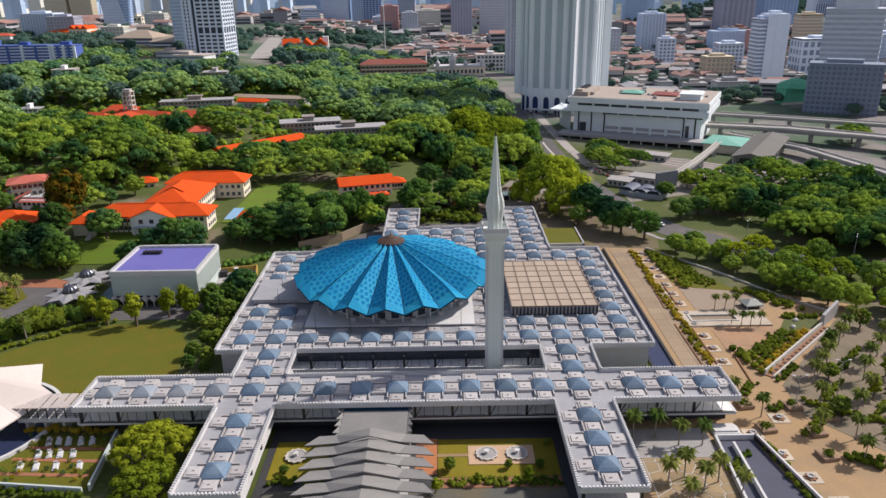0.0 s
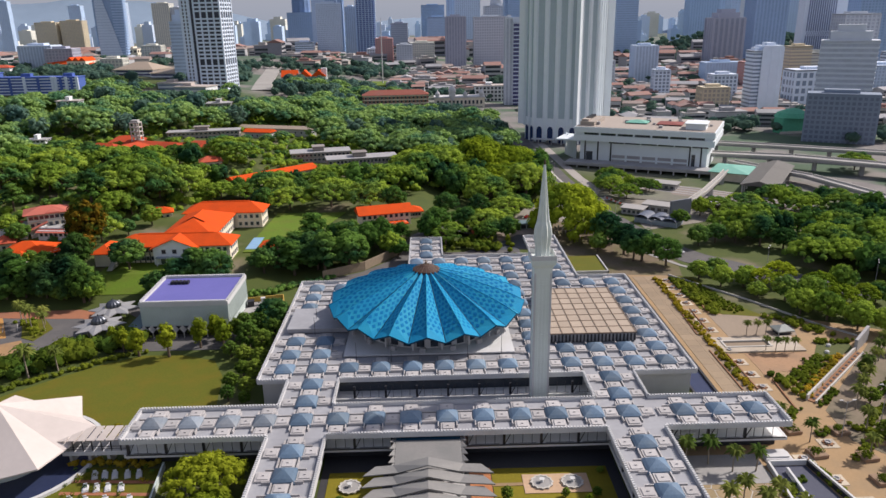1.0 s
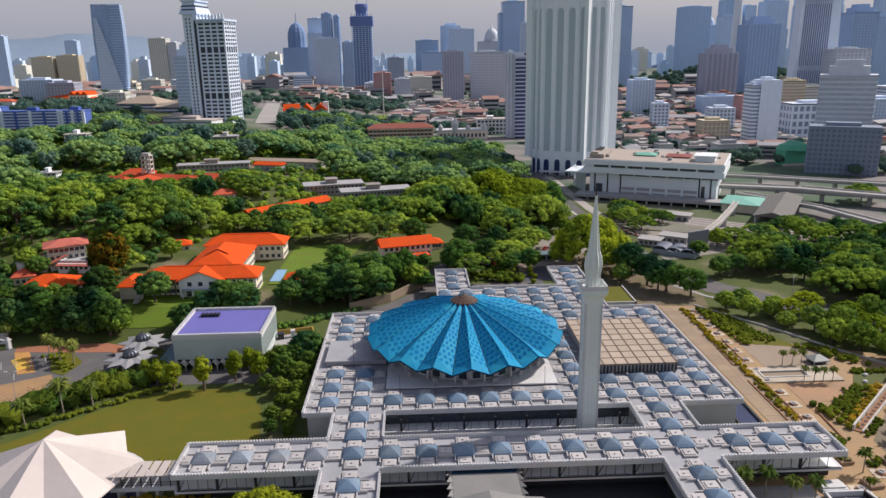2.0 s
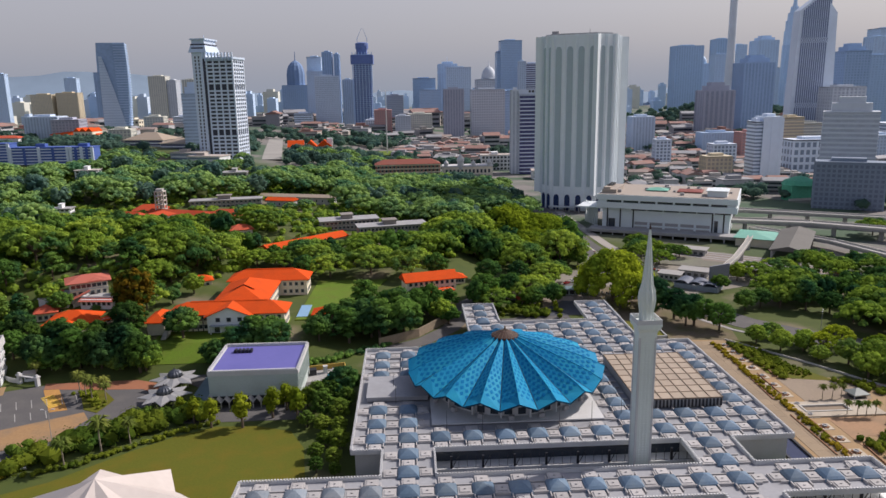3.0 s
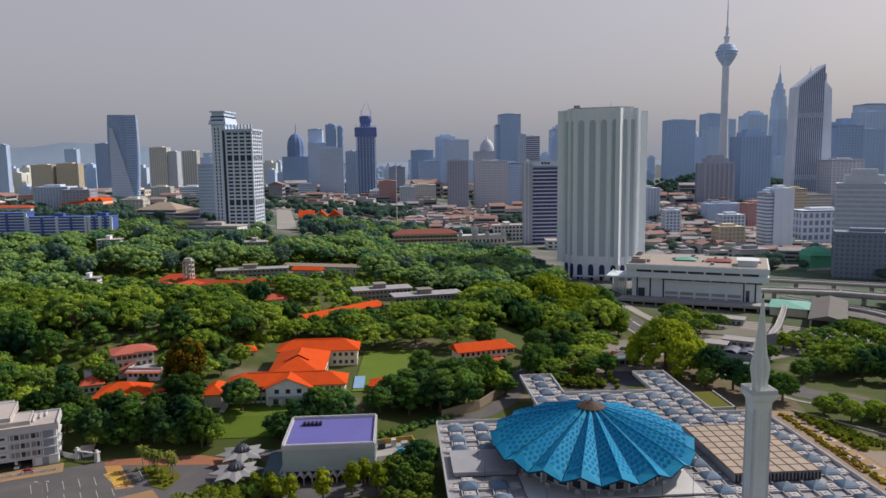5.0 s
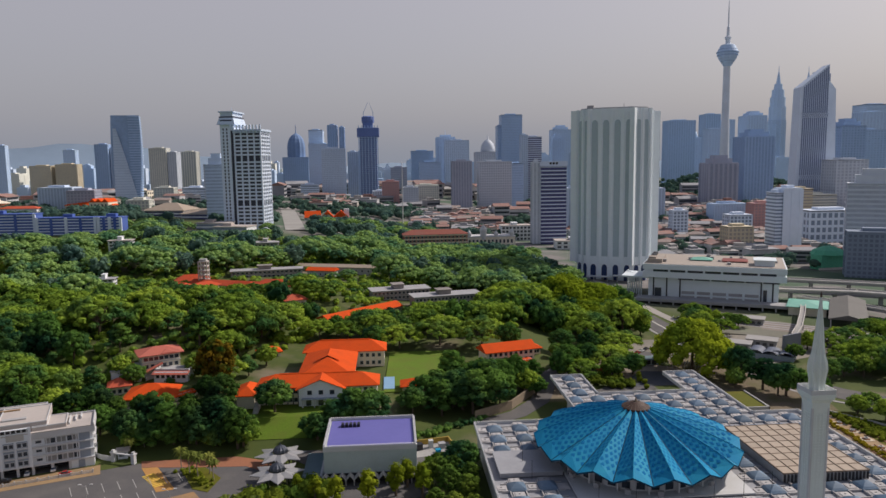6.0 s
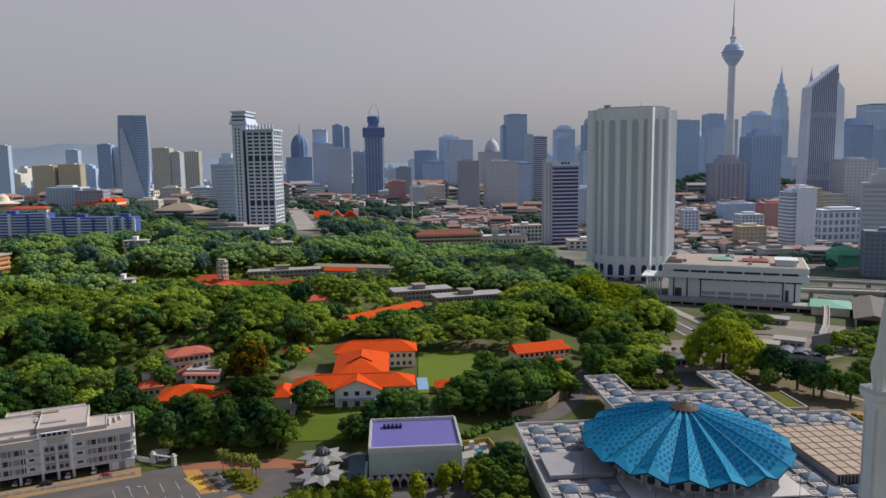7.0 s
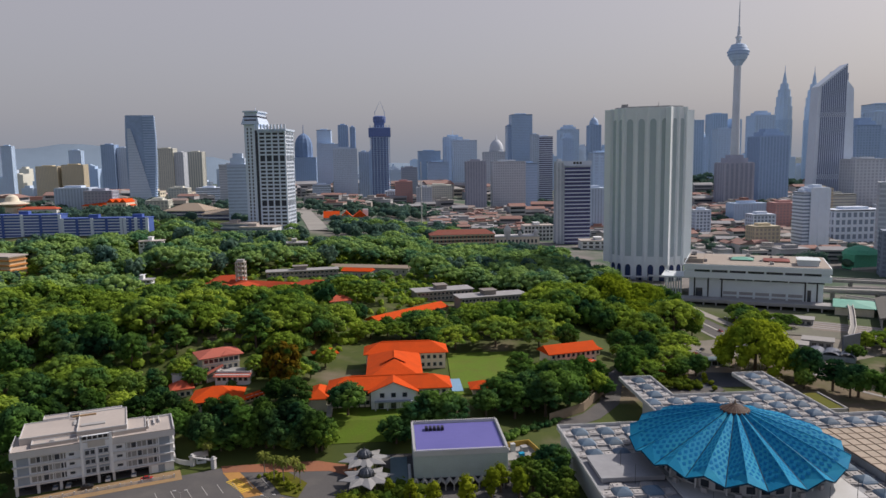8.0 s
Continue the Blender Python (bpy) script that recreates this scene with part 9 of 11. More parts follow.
def club_house():
    """The red gabled club by the square, with white timber bands."""
    t = thing("club_house", "red-roofed club house with steep white-edged gables", "building", (-200, 1090, land(-200, 1090)), 4)
    bm = bmesh.new()
    box(bm, -30, 34, -10, 10, -3, 7)
    part("wall", bm, M_WHITEWALL, t)
    for x, w in ((-18, 22), (4, 16), (24, 20)):
        bm = bmesh.new()
        hip(bm, x - w / 2, x + w / 2, -12, 10, 7, 9, 1.0, True)
        part("roof", bm, M_ORANGE, t, "orange-red gabled roof")
    bm = bmesh.new()
    box(bm, 28, 36, -6, 4, 0, 18)
    part("end_tower", bm, M_WHITEWALL, t)


club_house()


def flagpole():
    t = thing("flagpole", "very tall white flagpole by the square", "flagpole", (-83, 1110, land(-83, 1110)))
    bm = bmesh.new()
    rings(bm, ((0.9, 0), (0.7, 50), (0.4, 96)), 10)
    part("pole", bm, M_WHITE, t)
    bm = bmesh.new()
    rings(bm, ((0.6, 96), (0.9, 96.6), (0.3, 97.4)), 8)
    part("cap", bm, M_WHITE, t)


flagpole()
sheet("square_lawn", [(-160, 1080), (-20, 1070), (-20, 1140), (-160, 1150)], land(-90, 1110) + 3.0, M_FIELD, "green lawn of the far square", "lawn", thick=6)


# ---- older buildings round the hill and the square ----
def hill_offices():
    """Low office with broad tan hipped roofs beside the white tower, and its stepped white wing."""
    t = thing("hill_offices", "low white offices under broad tan tiled roofs", "building", (-372, 978, 36), -14)
    for x0, x1, y0, y1, h, rise in ((-52, 4, -14, 26, 17, 9), (4, 46, -20, 14, 13, 6)):
        bm = bmesh.new()
        box(bm, x0, x1, y0, y1, -8, h)
        w_ = part("wall", bm, M_WHITEWALL, t)
        bm = bmesh.new()
        hip(bm, x0, x1, y0, y1, h, rise, 2.0)
        part("roof", bm, M_TAN, t, "tan tiled hipped roof")
        for k in range(4):
            bm = bmesh.new()
            box(bm, x0 + 1, x1 - 1, y0 - 0.2, y0, h - 3.2 - 4 * k, h - 1.4 - 4 * k)
            part("window_strip", bm, T_STRIPE[1], w_)
    t = thing("stepped_offices", "white offices stepping down the wooded slope", "building", (-292, 836, 28), -16)
    for x0, x1, y0, top in ((-34, 2, 0, 17), (-6, 34, -10, 14)):
        bm = bmesh.new()
        box(bm, x0, x1, y0, y0 + 24, -8, top)
        w_ = part("wall", bm, M_WHITEWALL, t)
        bm = bmesh.new()
        box(bm, x0 - 0.8, x1 + 0.8, y0 - 0.8, y0 + 24.8, top, top + 0.8)
        box(bm, x0 + 8, x0 + 18, y0 + 6, y0 + 14, top + 0.8, top + 4)
        part("roof", bm, M_ROOFDECK, t)
        for k in range(3):
            bm = bmesh.new()
            box(bm, x0 + 0.6, x1 - 0.6, y0 - 0.2, y0, top - 2.8 - 4.2 * k, top - 1.0 - 4.2 * k)
            part("window_strip", bm, T_WHITE[1], w_)


hill_offices()


def old_institute(x, y, z):
    """Cream hill institute with orange roofs and a tall gabled end."""
    t = thing("hill_institute", "long cream building with orange roofs and gables", "building", (x, y, z), -10)
    bm = bmesh.new()
    box(bm, -75, 0, -8, 8, -8, 12)
    w_ = part("wall", bm, M_CREAM, t)
    bm = bmesh.new()
    hip(bm, -75, 0, -8, 8, 12, 4.5, 1.2)
    part("roof", bm, M_ORANGE, t, "orange tiled roof")
    bm = bmesh.new()
    box(bm, -32, -2, -16, 10, -8, 17)
    g_ = part("gabled_wing", bm, M_CREAM, t)
    for k in range(3):
        bm = bmesh.new()
        hip(bm, -32 + 10 * k, -22 + 10 * k, -16, 10, 17, 5, 0.4, True)
        part("wing_roof", bm, M_ORANGE, t, "steep orange gabled roof")
    window_row(w_, -74, -34, -8, 2, 12, 2.0, 2.4)
    window_row(w_, -74, -34, -8, 7, 12, 2.0, 2.4)
    window_row(g_, -31, -3, -16, 3, 5, 2.2, 4.0)
    window_row(g_, -31, -3, -16, 10, 5, 2.2, 4.0)


old_institute(-512, 1112, 42)


def court_house():
    """Long brick-red building by the square with pale bands and arcades, and a domed neighbour."""
    t = thing("court_house", "long red-roofed old building with pale arcade bands", "building", (-52, 812, 16), 3)
    brick = mat("red_brown_brick", (0.34, 0.14, 0.11), 0.85, var=0.15, size=1.0)
    bm = bmesh.new()
    box(bm, -36, 36, -9, 9, -12, 15)
    w_ = part("wall", bm, brick, t)
    bm = bmesh.new()
    hip(bm, -36, 36, -9, 9, 15, 5, 1.0)
    part("roof", bm, mat("dark_red_hall_roof", (0.27, 0.085, 0.06), 0.85, var=0.2, size=1.5, stain=(0.2, 0.12, 0.1), stain_amount=0.7), t, "dark faded red tiled roof")
    for k in range(4):
        bm = bmesh.new()
        box(bm, -36.4, 36.4, -9.5, -9, 1.0 + 4.2 * k, 1.9 + 4.2 * k)
        part("pale_band", bm, M_CREAM, w_)
    for k in range(3):
        window_row(w_, -35, 35, -9, 2.4 + 4.2 * k, 16, 2.4, 2.4, frame_mat=M_CREAM)
    t = thing("domed_hall", "old cream hall with white onion domes", "building", (14, 905, 0), 0)
    bm = bmesh.new()
    box(bm, -22, 40, -12, 12, -3, 17)
    w_ = part("wall", bm, M_CREAM, t)
    window_row(w_, -20, 38, -12, 2, 12, 2.4, 4.2)
    window_row(w_, -20, 38, -12, 9.5, 12, 2.4, 4.2)
    bm = bmesh.new()
    box(bm, -22.6, 40.6, -12.6, 12.6, 17, 18.2)
    part("parapet", bm, M_WHITE, t)
    for x, r, h in ((-18, 2.6, 26), (0, 4.0, 33), (16, 2.4, 25), (36, 2.8, 27)):
        bm = bmesh.new()
        rings(bm, ((r, 14), (r, h - 2.4 * r), (r * 1.2, h - 2.2 * r), (r * 1.15, h - 1.5 * r), (r * 0.7, h - 0.8 * r), (r * 0.2, h - 0.3 * r), (0.12, h + r * 0.5)), 12, x, -9)
        part("domed_turret", bm, M_WHITE, t, "white onion-domed turret")


court_house()
slab_block("slab_block", "white banded block with dark square windows", (66, 965, 0), 0, 40, 22, 25, M_WHITEWALL, M_ROOFDECK, 5, 8, frame_mat=M_DARK)
slab_block("slab_block", "low white annex beside the striped office", (122, 868, 0), -6, 46, 24, 14, M_WHITEWALL, M_ROOFDECK, 3, 6)
slab_block("slab_block", "cream hill block with blank walls", (-545, 1500, 20), -8, 44, 30, 38, M_CREAM, M_ROOFDECK, 5, 4)
slab_block("slab_block", "cream hill block with blank walls", (-592, 1480, 20), -8, 26, 26, 42, M_CREAM, M_ROOFDECK, 5, 3)


def balcony_block():
    """Ochre flats with deep open balconies at the wood's edge."""
    t = thing("balcony_flats", "ochre flats with stacked balconies and a flat roof", "building", (-455, 628, 20), -20)
    bm = bmesh.new()
    box(bm, -18, 18, -8, 8, -10, 20)
    w_ = part("wall", bm, T_YELLOW[0], t)
    for k in range(5):
        bm = bmesh.new()
        box(bm, -18.6, 18.6, -10, -8, 0.6 + 4 * k, 1.9 + 4 * k)
        box(bm, 18, 19.6, -10, 8, 0.6 + 4 * k, 1.9 + 4 * k)
        part("balcony", bm, mat("orange_balcony_paint", (0.62, 0.27, 0.08), 0.8), w_)
    bm = bmesh.new()
    box(bm, -19.6, 20, -10.6, 9, 20, 21)
    part("roof", bm, M_ROOFDECK, t)


balcony_block()


def far_memorial():
    """Round memorial hall with a flaring cream roof on a drum."""
    t = thing("memorial_hall", "cream round hall with a flaring disc roof", "building", (-628, 1000, 42))
    bm = bmesh.new()
    rings(bm, ((9, -6), (9, 18), (7, 20)), 20)
    part("drum", bm, M_CREAM, t)
    bm = bmesh.new()
    rings(bm, ((8, 18), (20, 22), (20.4, 23), (9, 26), (7, 32), (2, 35)), 24)
    part("disc_roof", bm, M_CREAM, t)
    roofed_house("house", "white house with a long red roof", (-588, 990, 44), -6, 50, 14, 14, 3, M_REDROOF, M_WHITEWALL, 10, 2)


far_memorial()


def sheeted_site():
    """A building under green site sheeting."""
    t = thing("building_site", "low building wrapped in green site sheeting", "building", (336, 690, 0), 8)
    bm = bmesh.new()
    prism(bm, [(-16, -10), (16, -10), (18, 4), (8, 14), (-10, 13), (-18, 2)], -1, 15)
    rings(bm, ((17, 14.9), (14, 19), (6, 22), (1, 23)), 10)
    part("green_sheeting", bm, mat("green_site_net", (0.10, 0.38, 0.24), 0.8, var=0.2, size=2.0), t)
    bm = bmesh.new()
    box(bm, -19, 19, -11, -10.6, 0, 2.4)
    part("hoarding", bm, M_KERB, t)


sheeted_site()
# ---- plaza, roads and railway ----
sheet("plaza", [(44, 110), (96, 110), (150, 160), (150, 238), (126, 250), (96, 262), (90, 303), (64, 303), (64, 178), (44, 178)], 0.03, M_PAVING, "sandy paved plaza beside the mosque", "paving")


def promenade():
    """Rows of broad paving slabs along the east side, with a sunk blue channel."""
    t = thing("promenade", "long sandy promenade of broad paving slabs", "paving", (78.6, 240, 0.03), kind="structure")
    slab = bmesh.new()
    box(slab, -2.35, 2.35, -2.35, 2.35, 0, 0.1)
    me = mesh_of("paving_slab", slab, mat("light_brown_slab", (0.29, 0.218, 0.142), 0.85, var=0.14, size=0.6, stain=(0.20, 0.16, 0.115), rand=0.1))
    for j in range(26):
        for i in range(2):
            piece("paving_slab", me, t, (-2.6 + 4.75 * i, -61 + 4.75 * j, 0))
    bm = bmesh.new()
    box(bm, 64.5, 70.5, 178.5, 277, 0.04, 0.3)
    single("side_channel", bm, M_POOL, "dark blue water channel along the hall", "pool", "structure")
    bm = bmesh.new()
    box(bm, 70.5, 71.3, 178.5, 300, 0.03, 0.9)
    box(bm, 63.8, 64.5, 178.5, 277, 0.03, 0.5)
    single("channel_kerb", bm, M_DARK, "dark kerb of the water channel", "kerb", "structure")


promenade()


def star_basins():
    tile = bmesh.new()
    box(tile, -2.4, 2.4, -2.2, 2.2, 0, 0.12)
    tile_me = mesh_of("tile", tile, mat("cream_tile_square", (0.50, 0.43, 0.33), 0.8, var=0.12, rand=0.1))
    star = bmesh.new()
    pts = [((1.6 if i % 2 else 1.1) * cos(pi * i / 8), (1.6 if i % 2 else 1.1) * sin(pi * i / 8)) for i in range(16)]
    prism(star, pts, 0.12, 0.4)
    star_me = mesh_of("star", star, M_EARTH)
    bowl = bmesh.new()
    rings(bowl, ((0.75, 0.4), (0.9, 0.8), (0.6, 0.8), (0.5, 0.55)), 10)
    bowl_me = mesh_of("bowl", bowl, M_GREYROOF)
    for x, y in [(86.6, 294 - 8.7 * k) for k in range(12)] + [(90.5, 167), (80.5, 160), (84, 151), (87, 142), (90, 133)]:
        t = thing("star_planter", "white tile square with a brown star and bowl", "planter", (x, y, 0.05), group="star planters")
        piece("tile", tile_me, t, (0, 0, 0))
        piece("star", star_me, t, (0, 0, 0))
        piece("bowl", bowl_me, t, (0, 0, 0))


star_basins()
shrub_row([(82.2, 197), (82.6, 250)], 2.6, 1.5, L_YELLOW, "flower bed of yellow-green shrubs", "flower_bed", 4, 6, 0.3)
shrub_row([(82.6, 252), (83.0, 296)], 2.6, 1.5, L_YELLOW, "flower bed of yellow-green shrubs", "flower_bed", 5, 6, 0.3)
shrub_row([(81, 158), (84, 133)], 2.6, 1.6, L_HEDGE, "green shrub border by the ramp", "flower_bed", 6, 6, 0.3)
shrub_row([(91, 296), (92, 276), (95, 256)], 5, 2.2, L_HEDGE, "green hedge strip beside the planters", "hedge", 7, 3.5, 0.4)
shrub_row([(94.5, 205), (96, 199), (97, 193)], 5, 2.2, L_HEDGE, "dense green shrub garden", "flower_bed", 8, 4, 0.36)
shrub_row([(97, 192), (103, 199), (112, 208), (122, 217.5)], 2.6, 1.6, L_YELLOW, "yellow-green shrub bank along the wall", "flower_bed", 9, 5, 0.32)
shrub_row([(101, 175), (114, 165), (122, 162)], 3.5, 1.8, L_HEDGE, "green hedge of the palm court", "hedge", 10, 5, 0.35)
shrub_row([(100, 150), (112, 144)], 4, 2.0, L_HEDGE, "green hedge of the palm court", "hedge", 11, 5, 0.35)
planter_box = bmesh.new()
box(planter_box, -2.1, 2.1, -2.1, 2.1, 0, 1.0)
box(planter_box, -1.8, 1.8, -1.8, 1.8, 1.0, 1.06)
planter_me = mesh_of("box", planter_box, mat("brown_planter_stone", (0.30, 0.20, 0.13), 0.85, var=0.12))
for k, (x, y) in enumerate(((83.5, 173.5), (84.8, 162), (96.5, 172.5), (97.2, 160), (104, 167), (95, 150))):
    t = thing("planter", "square brown stone planter with low shrubs", "planter", (x, y, 0.03), 8, group="palm planters")
    piece("box", planter_me, t, (0, 0, 0))
    rng_ = random.Random(90 + k)
    v_, f_ = leaf_cloud(rng_, [((rng_.uniform(-1.3, 1.3), rng_.uniform(-1.3, 1.3), 1.3), rng_.uniform(0.7, 1.0)) for _ in range(11)], 34, 0.26)
    me_ = bpy.data.meshes.new("shrub")
    me_.from_pydata(v_, [], f_)
    me_.materials.append(L_HEDGE)
    piece("shrub", me_, t, (0, 0, 0))
sheet("upper_court", [(91, 256), (110, 255), (119, 245), (116, 235.5), (91, 235)], 0.10, mat("brown_court_paving", (0.29, 0.23, 0.17), 0.9, var=0.15, size=0.8, rand=0.0), "brown paved court", "paving")
sheet("lower_court", [(91, 222), (112, 222), (114.5, 211), (104.5, 206.5), (97, 208.8), (92.5, 206), (91, 200)], 0.10, mat("worn_reddish_court", (0.36, 0.22, 0.125), 0.9, var=0.18, size=1.0, stain=(0.24, 0.17, 0.11), stain_amount=0.8), "worn reddish paved court", "paving")


# lower base colour and dark blotches paint in dappled shade
sheet("palm_court", [(99, 184), (138, 228), (150, 226), (150, 160), (112, 150), (98, 168)], 0.09, mat("grey_brown_dappled_court", (0.21, 0.165, 0.115), 0.9, var=0.22, size=1.2, stain=(0.11, 0.11, 0.06), stain_amount=0.8), "grey-brown palm court with painted dappled shade", "paving")
for k, (x, y, w, d) in enumerate(((104, 191, 2.2, 9), (112, 180, 2.2, 10), (120, 170, 2.2, 10), (126, 198, 2.2, 14), (134, 186, 2.2, 14), (88, 182, 3, 6), (92, 172, 2.5, 5), (98, 163, 2.5, 8), (72, 148, 2, 8))):
    shrub_row([(x - d / 2, y - d / 2), (x + d / 2, y + d / 2)], w, 1.3, L_HEDGE, "clipped green shrub strip in the paving", "hedge", 40 + k, 6, 0.3)
sheet("grass_bank", [(90, 262), (97, 256), (113, 252), (104, 268), (100, 298), (91, 300)], 0.12, M_LAWN, "green grass bank beside the court", "lawn")
shrub_row([(113, 251), (120, 246), (128, 237)], 6, 2.2, L_HEDGE, "low dense shrubs on the bank", "hedge", 60, 4, 0.38)
shrub_row([(95, 290), (97, 278), (100, 268), (104, 260)], 8, 1.3, L_HEDGE, "low dense shrubs beside the planters", "hedge", 61, 5, 0.3)
shrub_row([(99, 203), (104, 207)], 4, 1.6, L_HEDGE, "green shrubs beside the court", "flower_bed", 65, 5, 0.32)


def long_basin():
    """A pale stone terrace with a sunk basin in it."""
    t = thing("long_basin", "long shallow stone basin set in a pale terrace", "basin", (98, 229, 0.05))
    pale = mat("cream_basin_stone", (0.45, 0.39, 0.31), 0.8, var=0.14, size=0.7, stain=(0.33, 0.27, 0.2), stain_amount=0.7)
    for x0, x1, y0, y1, h in ((-15, 15, 2.4, 5.4, 0.5), (-15, 15, -6.4, -3.0, 0.5), (-15, -12, -3.0, 2.4, 0.5), (4.8, 15, -3.0, 2.4, 0.42)):
        bm = bmesh.new()
        box(bm, x0, x1, y0, y1, 0, h)
        part("terrace_slab", bm, pale, t)
    bm = bmesh.new()
    for x0, x1, y0, y1 in ((-12, 4.8, 1.8, 2.4), (-12, 4.8, -3.0, -2.4), (-12, -11.4, -2.4, 1.8), (4.2, 4.8, -2.4, 1.8)):
        box(bm, x0, x1, y0, y1, 0, 0.75)
    part("rim", bm, M_KERB, t)
    bm = bmesh.new()
    box(bm, -11.4, 4.2, -2.4, 1.8, 0, 0.12)
    part("basin_floor", bm, mat("tan_basin_floor", (0.26, 0.20, 0.14), 0.8, var=0.15, size=0.8), t)


long_basin()


def garden_pavilion():
    """Small glazed kiosk with a pyramid roof."""
    t = thing("garden_pavilion", "small glazed kiosk with a pale pyramid roof", "pavilion", (111.5, 238, 0.1), 8)
    bm = bmesh.new()
    box(bm, -2.4, 2.4, -2.0, 2.0, 0, 1.7)
    part("glazing", bm, M_GLASS, t)
    bm = bmesh.new()
    hip(bm, -2.8, 2.8, -2.5, 2.5, 1.8, 1.5, 0.5)
    part("roof", bm, mat("pale_blue_sheet_roof", (0.25, 0.275, 0.26), 0.6, var=0.1), t)
    for sx, sy in itertools.product((-2.6, 2.6), (-2.2, 2.2)):
        bm = bmesh.new()
        box(bm, sx - 0.12, sx + 0.12, sy - 0.12, sy + 0.12, 0, 1.75)
        part("post", bm, M_WHITE, t)


garden_pavilion()
shrub_row([(104.5, 205.5), (108.5, 211.0), (115.5, 217.5)], 6, 1.7, L_HEDGE, "green planting between the wall and the plaza", "hedge", 71, 5, 0.34)
shrub_row([(99.5, 200.5), (104.0, 204.0)], 6.5, 1.8, L_HEDGE, "green planting between the wall and the plaza", "hedge", 72, 5, 0.34)
shrub_row([(119, 229.5), (126, 229), (133, 230)], 3.5, 1.5, L_HEDGE, "low shrubs round the rough patch", "hedge", 73, 5, 0.34)
sheet("service_patch", [(117, 214), (121.4, 218), (129.5, 222.5), (131, 228), (120, 229), (115, 221)], 0.13, mat("rough_green_patch", (0.09, 0.105, 0.03), 0.95, var=0.3, size=1.0, stain=(0.12, 0.10, 0.05)), "rough green ground beside the wall", "ground")
# two white stones
for x, y in ((119.3, 221.0), (122.5, 226.0)):
    bm = bmesh.new()
    rings(bm, ((0.8, 0.13), (0.75, 0.75), (0.35, 1.0)), 9, x, y)
    single("vent_block", bm, M_WHITE, "small white stone on bare ground", "vent", group="white vent blocks")


def boundary_wall():
    """Slanting white wall with a ledge that closes the plaza, and the tall panel at its end."""
    t = thing("boundary_wall", "long slanting white wall with a stepped ledge", "wall", (112.85, 205.75, 0), 43.75, kind="structure")
    bm = bmesh.new()
    box(bm, -22.8, 22.8, -0.3, 0.3, 0, 1.9)
    part("wall", bm, M_KERB, t)
    bm = bmesh.new()
    box(bm, -22.8, 22.8, -2.9, -2.4, 0, 0.9)
    part("ledge", bm, M_KERB, t)
    bm = bmesh.new()
    box(bm, -22.8, 22.8, -2.4, -0.3, 0, 0.3)
    part("channel", bm, M_EARTH, t, "brown planted channel")
    for k in range(15):
        bm = bmesh.new()
        box(bm, -21.3 + 3.0 * k, -20.1 + 3.0 * k, -1.8, -1.0, 0.3, 0.42)
        part("grating", bm, M_DARK, t)
    bm = bmesh.new()
    v = box(bm, 22.8, 35.5, -0.5, 0.5, 0, 4.4)
    v[5].co.z = v[7].co.z = 5.6
    part("end_panel", bm, M_GREYROOF, t, "tall pale end panel")


boundary_wall()


def park_kerb():
    """Low white wall along the pavement below the roadside trees."""
    t = thing("park_wall", "low white wall along the tree-lined pavement", "wall", (0, 0, 0), kind="structure")
    line_ = [(90, 301), (95.9, 292.9), (105.5, 279.3), (112.3, 270), (122.1, 254.1), (127.9, 244.4), (137, 233.5)]
    for (xa, ya), (xb, yb) in zip(line_, line_[1:]):
        bm = bmesh.new()
        d = sqrt((xb - xa) ** 2 + (yb - ya) ** 2)
        turned_box(bm, (xa + xb) / 2, (ya + yb) / 2, d, 0.35, 0, 0.7, math.degrees(atan2(yb - ya, xb - xa)))
        part("wall_length", bm, M_KERB, t)
    for (xa, ya), (xb, yb) in (((79.8, 197), (79.9, 225)), ((80.2, 238), (83.2, 296)), ((84.6, 197), (84.8, 222)), ((85.4, 240), (86.0, 262)), ((92, 203), (90.7, 185)), ((91.6, 258), (94.2, 292))):
        bm = bmesh.new()
        d = sqrt((xb - xa) ** 2 + (yb - ya) ** 2)
        turned_box(bm, (xa + xb) / 2, (ya + yb) / 2, d, 0.4, 0, 0.45, math.degrees(atan2(yb - ya, xb - xa)))
        single("bed_kerb", bm, M_EARTH, "brown kerb of a flower bed", "kerb", "structure")


park_kerb()


def ramp():
    """Car ramp between white walls, laid flat with the shade of its depth painted in."""
    t = thing("car_ramp", "car ramp painted dark as if sunk, white parapets", "ramp", (76, 146, 0), kind="structure")
    bm = bmesh.new()
    quad(bm, (-6.2, 11.5, 0.1), (3.5, 11.5, 0.1), (7.5, -18, 0.1), (-9, -18, 0.1))
    part("roadway", bm, mat("roadway_painted_shadow", (0.075, 0.08, 0.115), 0.85, var=0.15, size=1.0), t)
    # the black parapet paints in a side shaded by the ramp's depth
    for (xa, ya), (xb, yb), m in (((-6.2, 12), (-8, -14), M_WHITE), ((-2.6, 9), (-3.5, -14), M_WHITE), ((4, 12), (8.5, -14), M_DARK), ((-6.2, 12), (4, 12), M_WHITE), ((4.6, 12), (9.3, -14), M_WHITE)):
        bm = bmesh.new()
        d = sqrt((xb - xa) ** 2 + (yb - ya) ** 2)
        turned_box(bm, (xa + xb) / 2, (ya + yb) / 2, d, 0.6, 0, 1.5, math.degrees(atan2(yb - ya, xb - xa)))
        part("parapet", bm, m, t)


ramp()


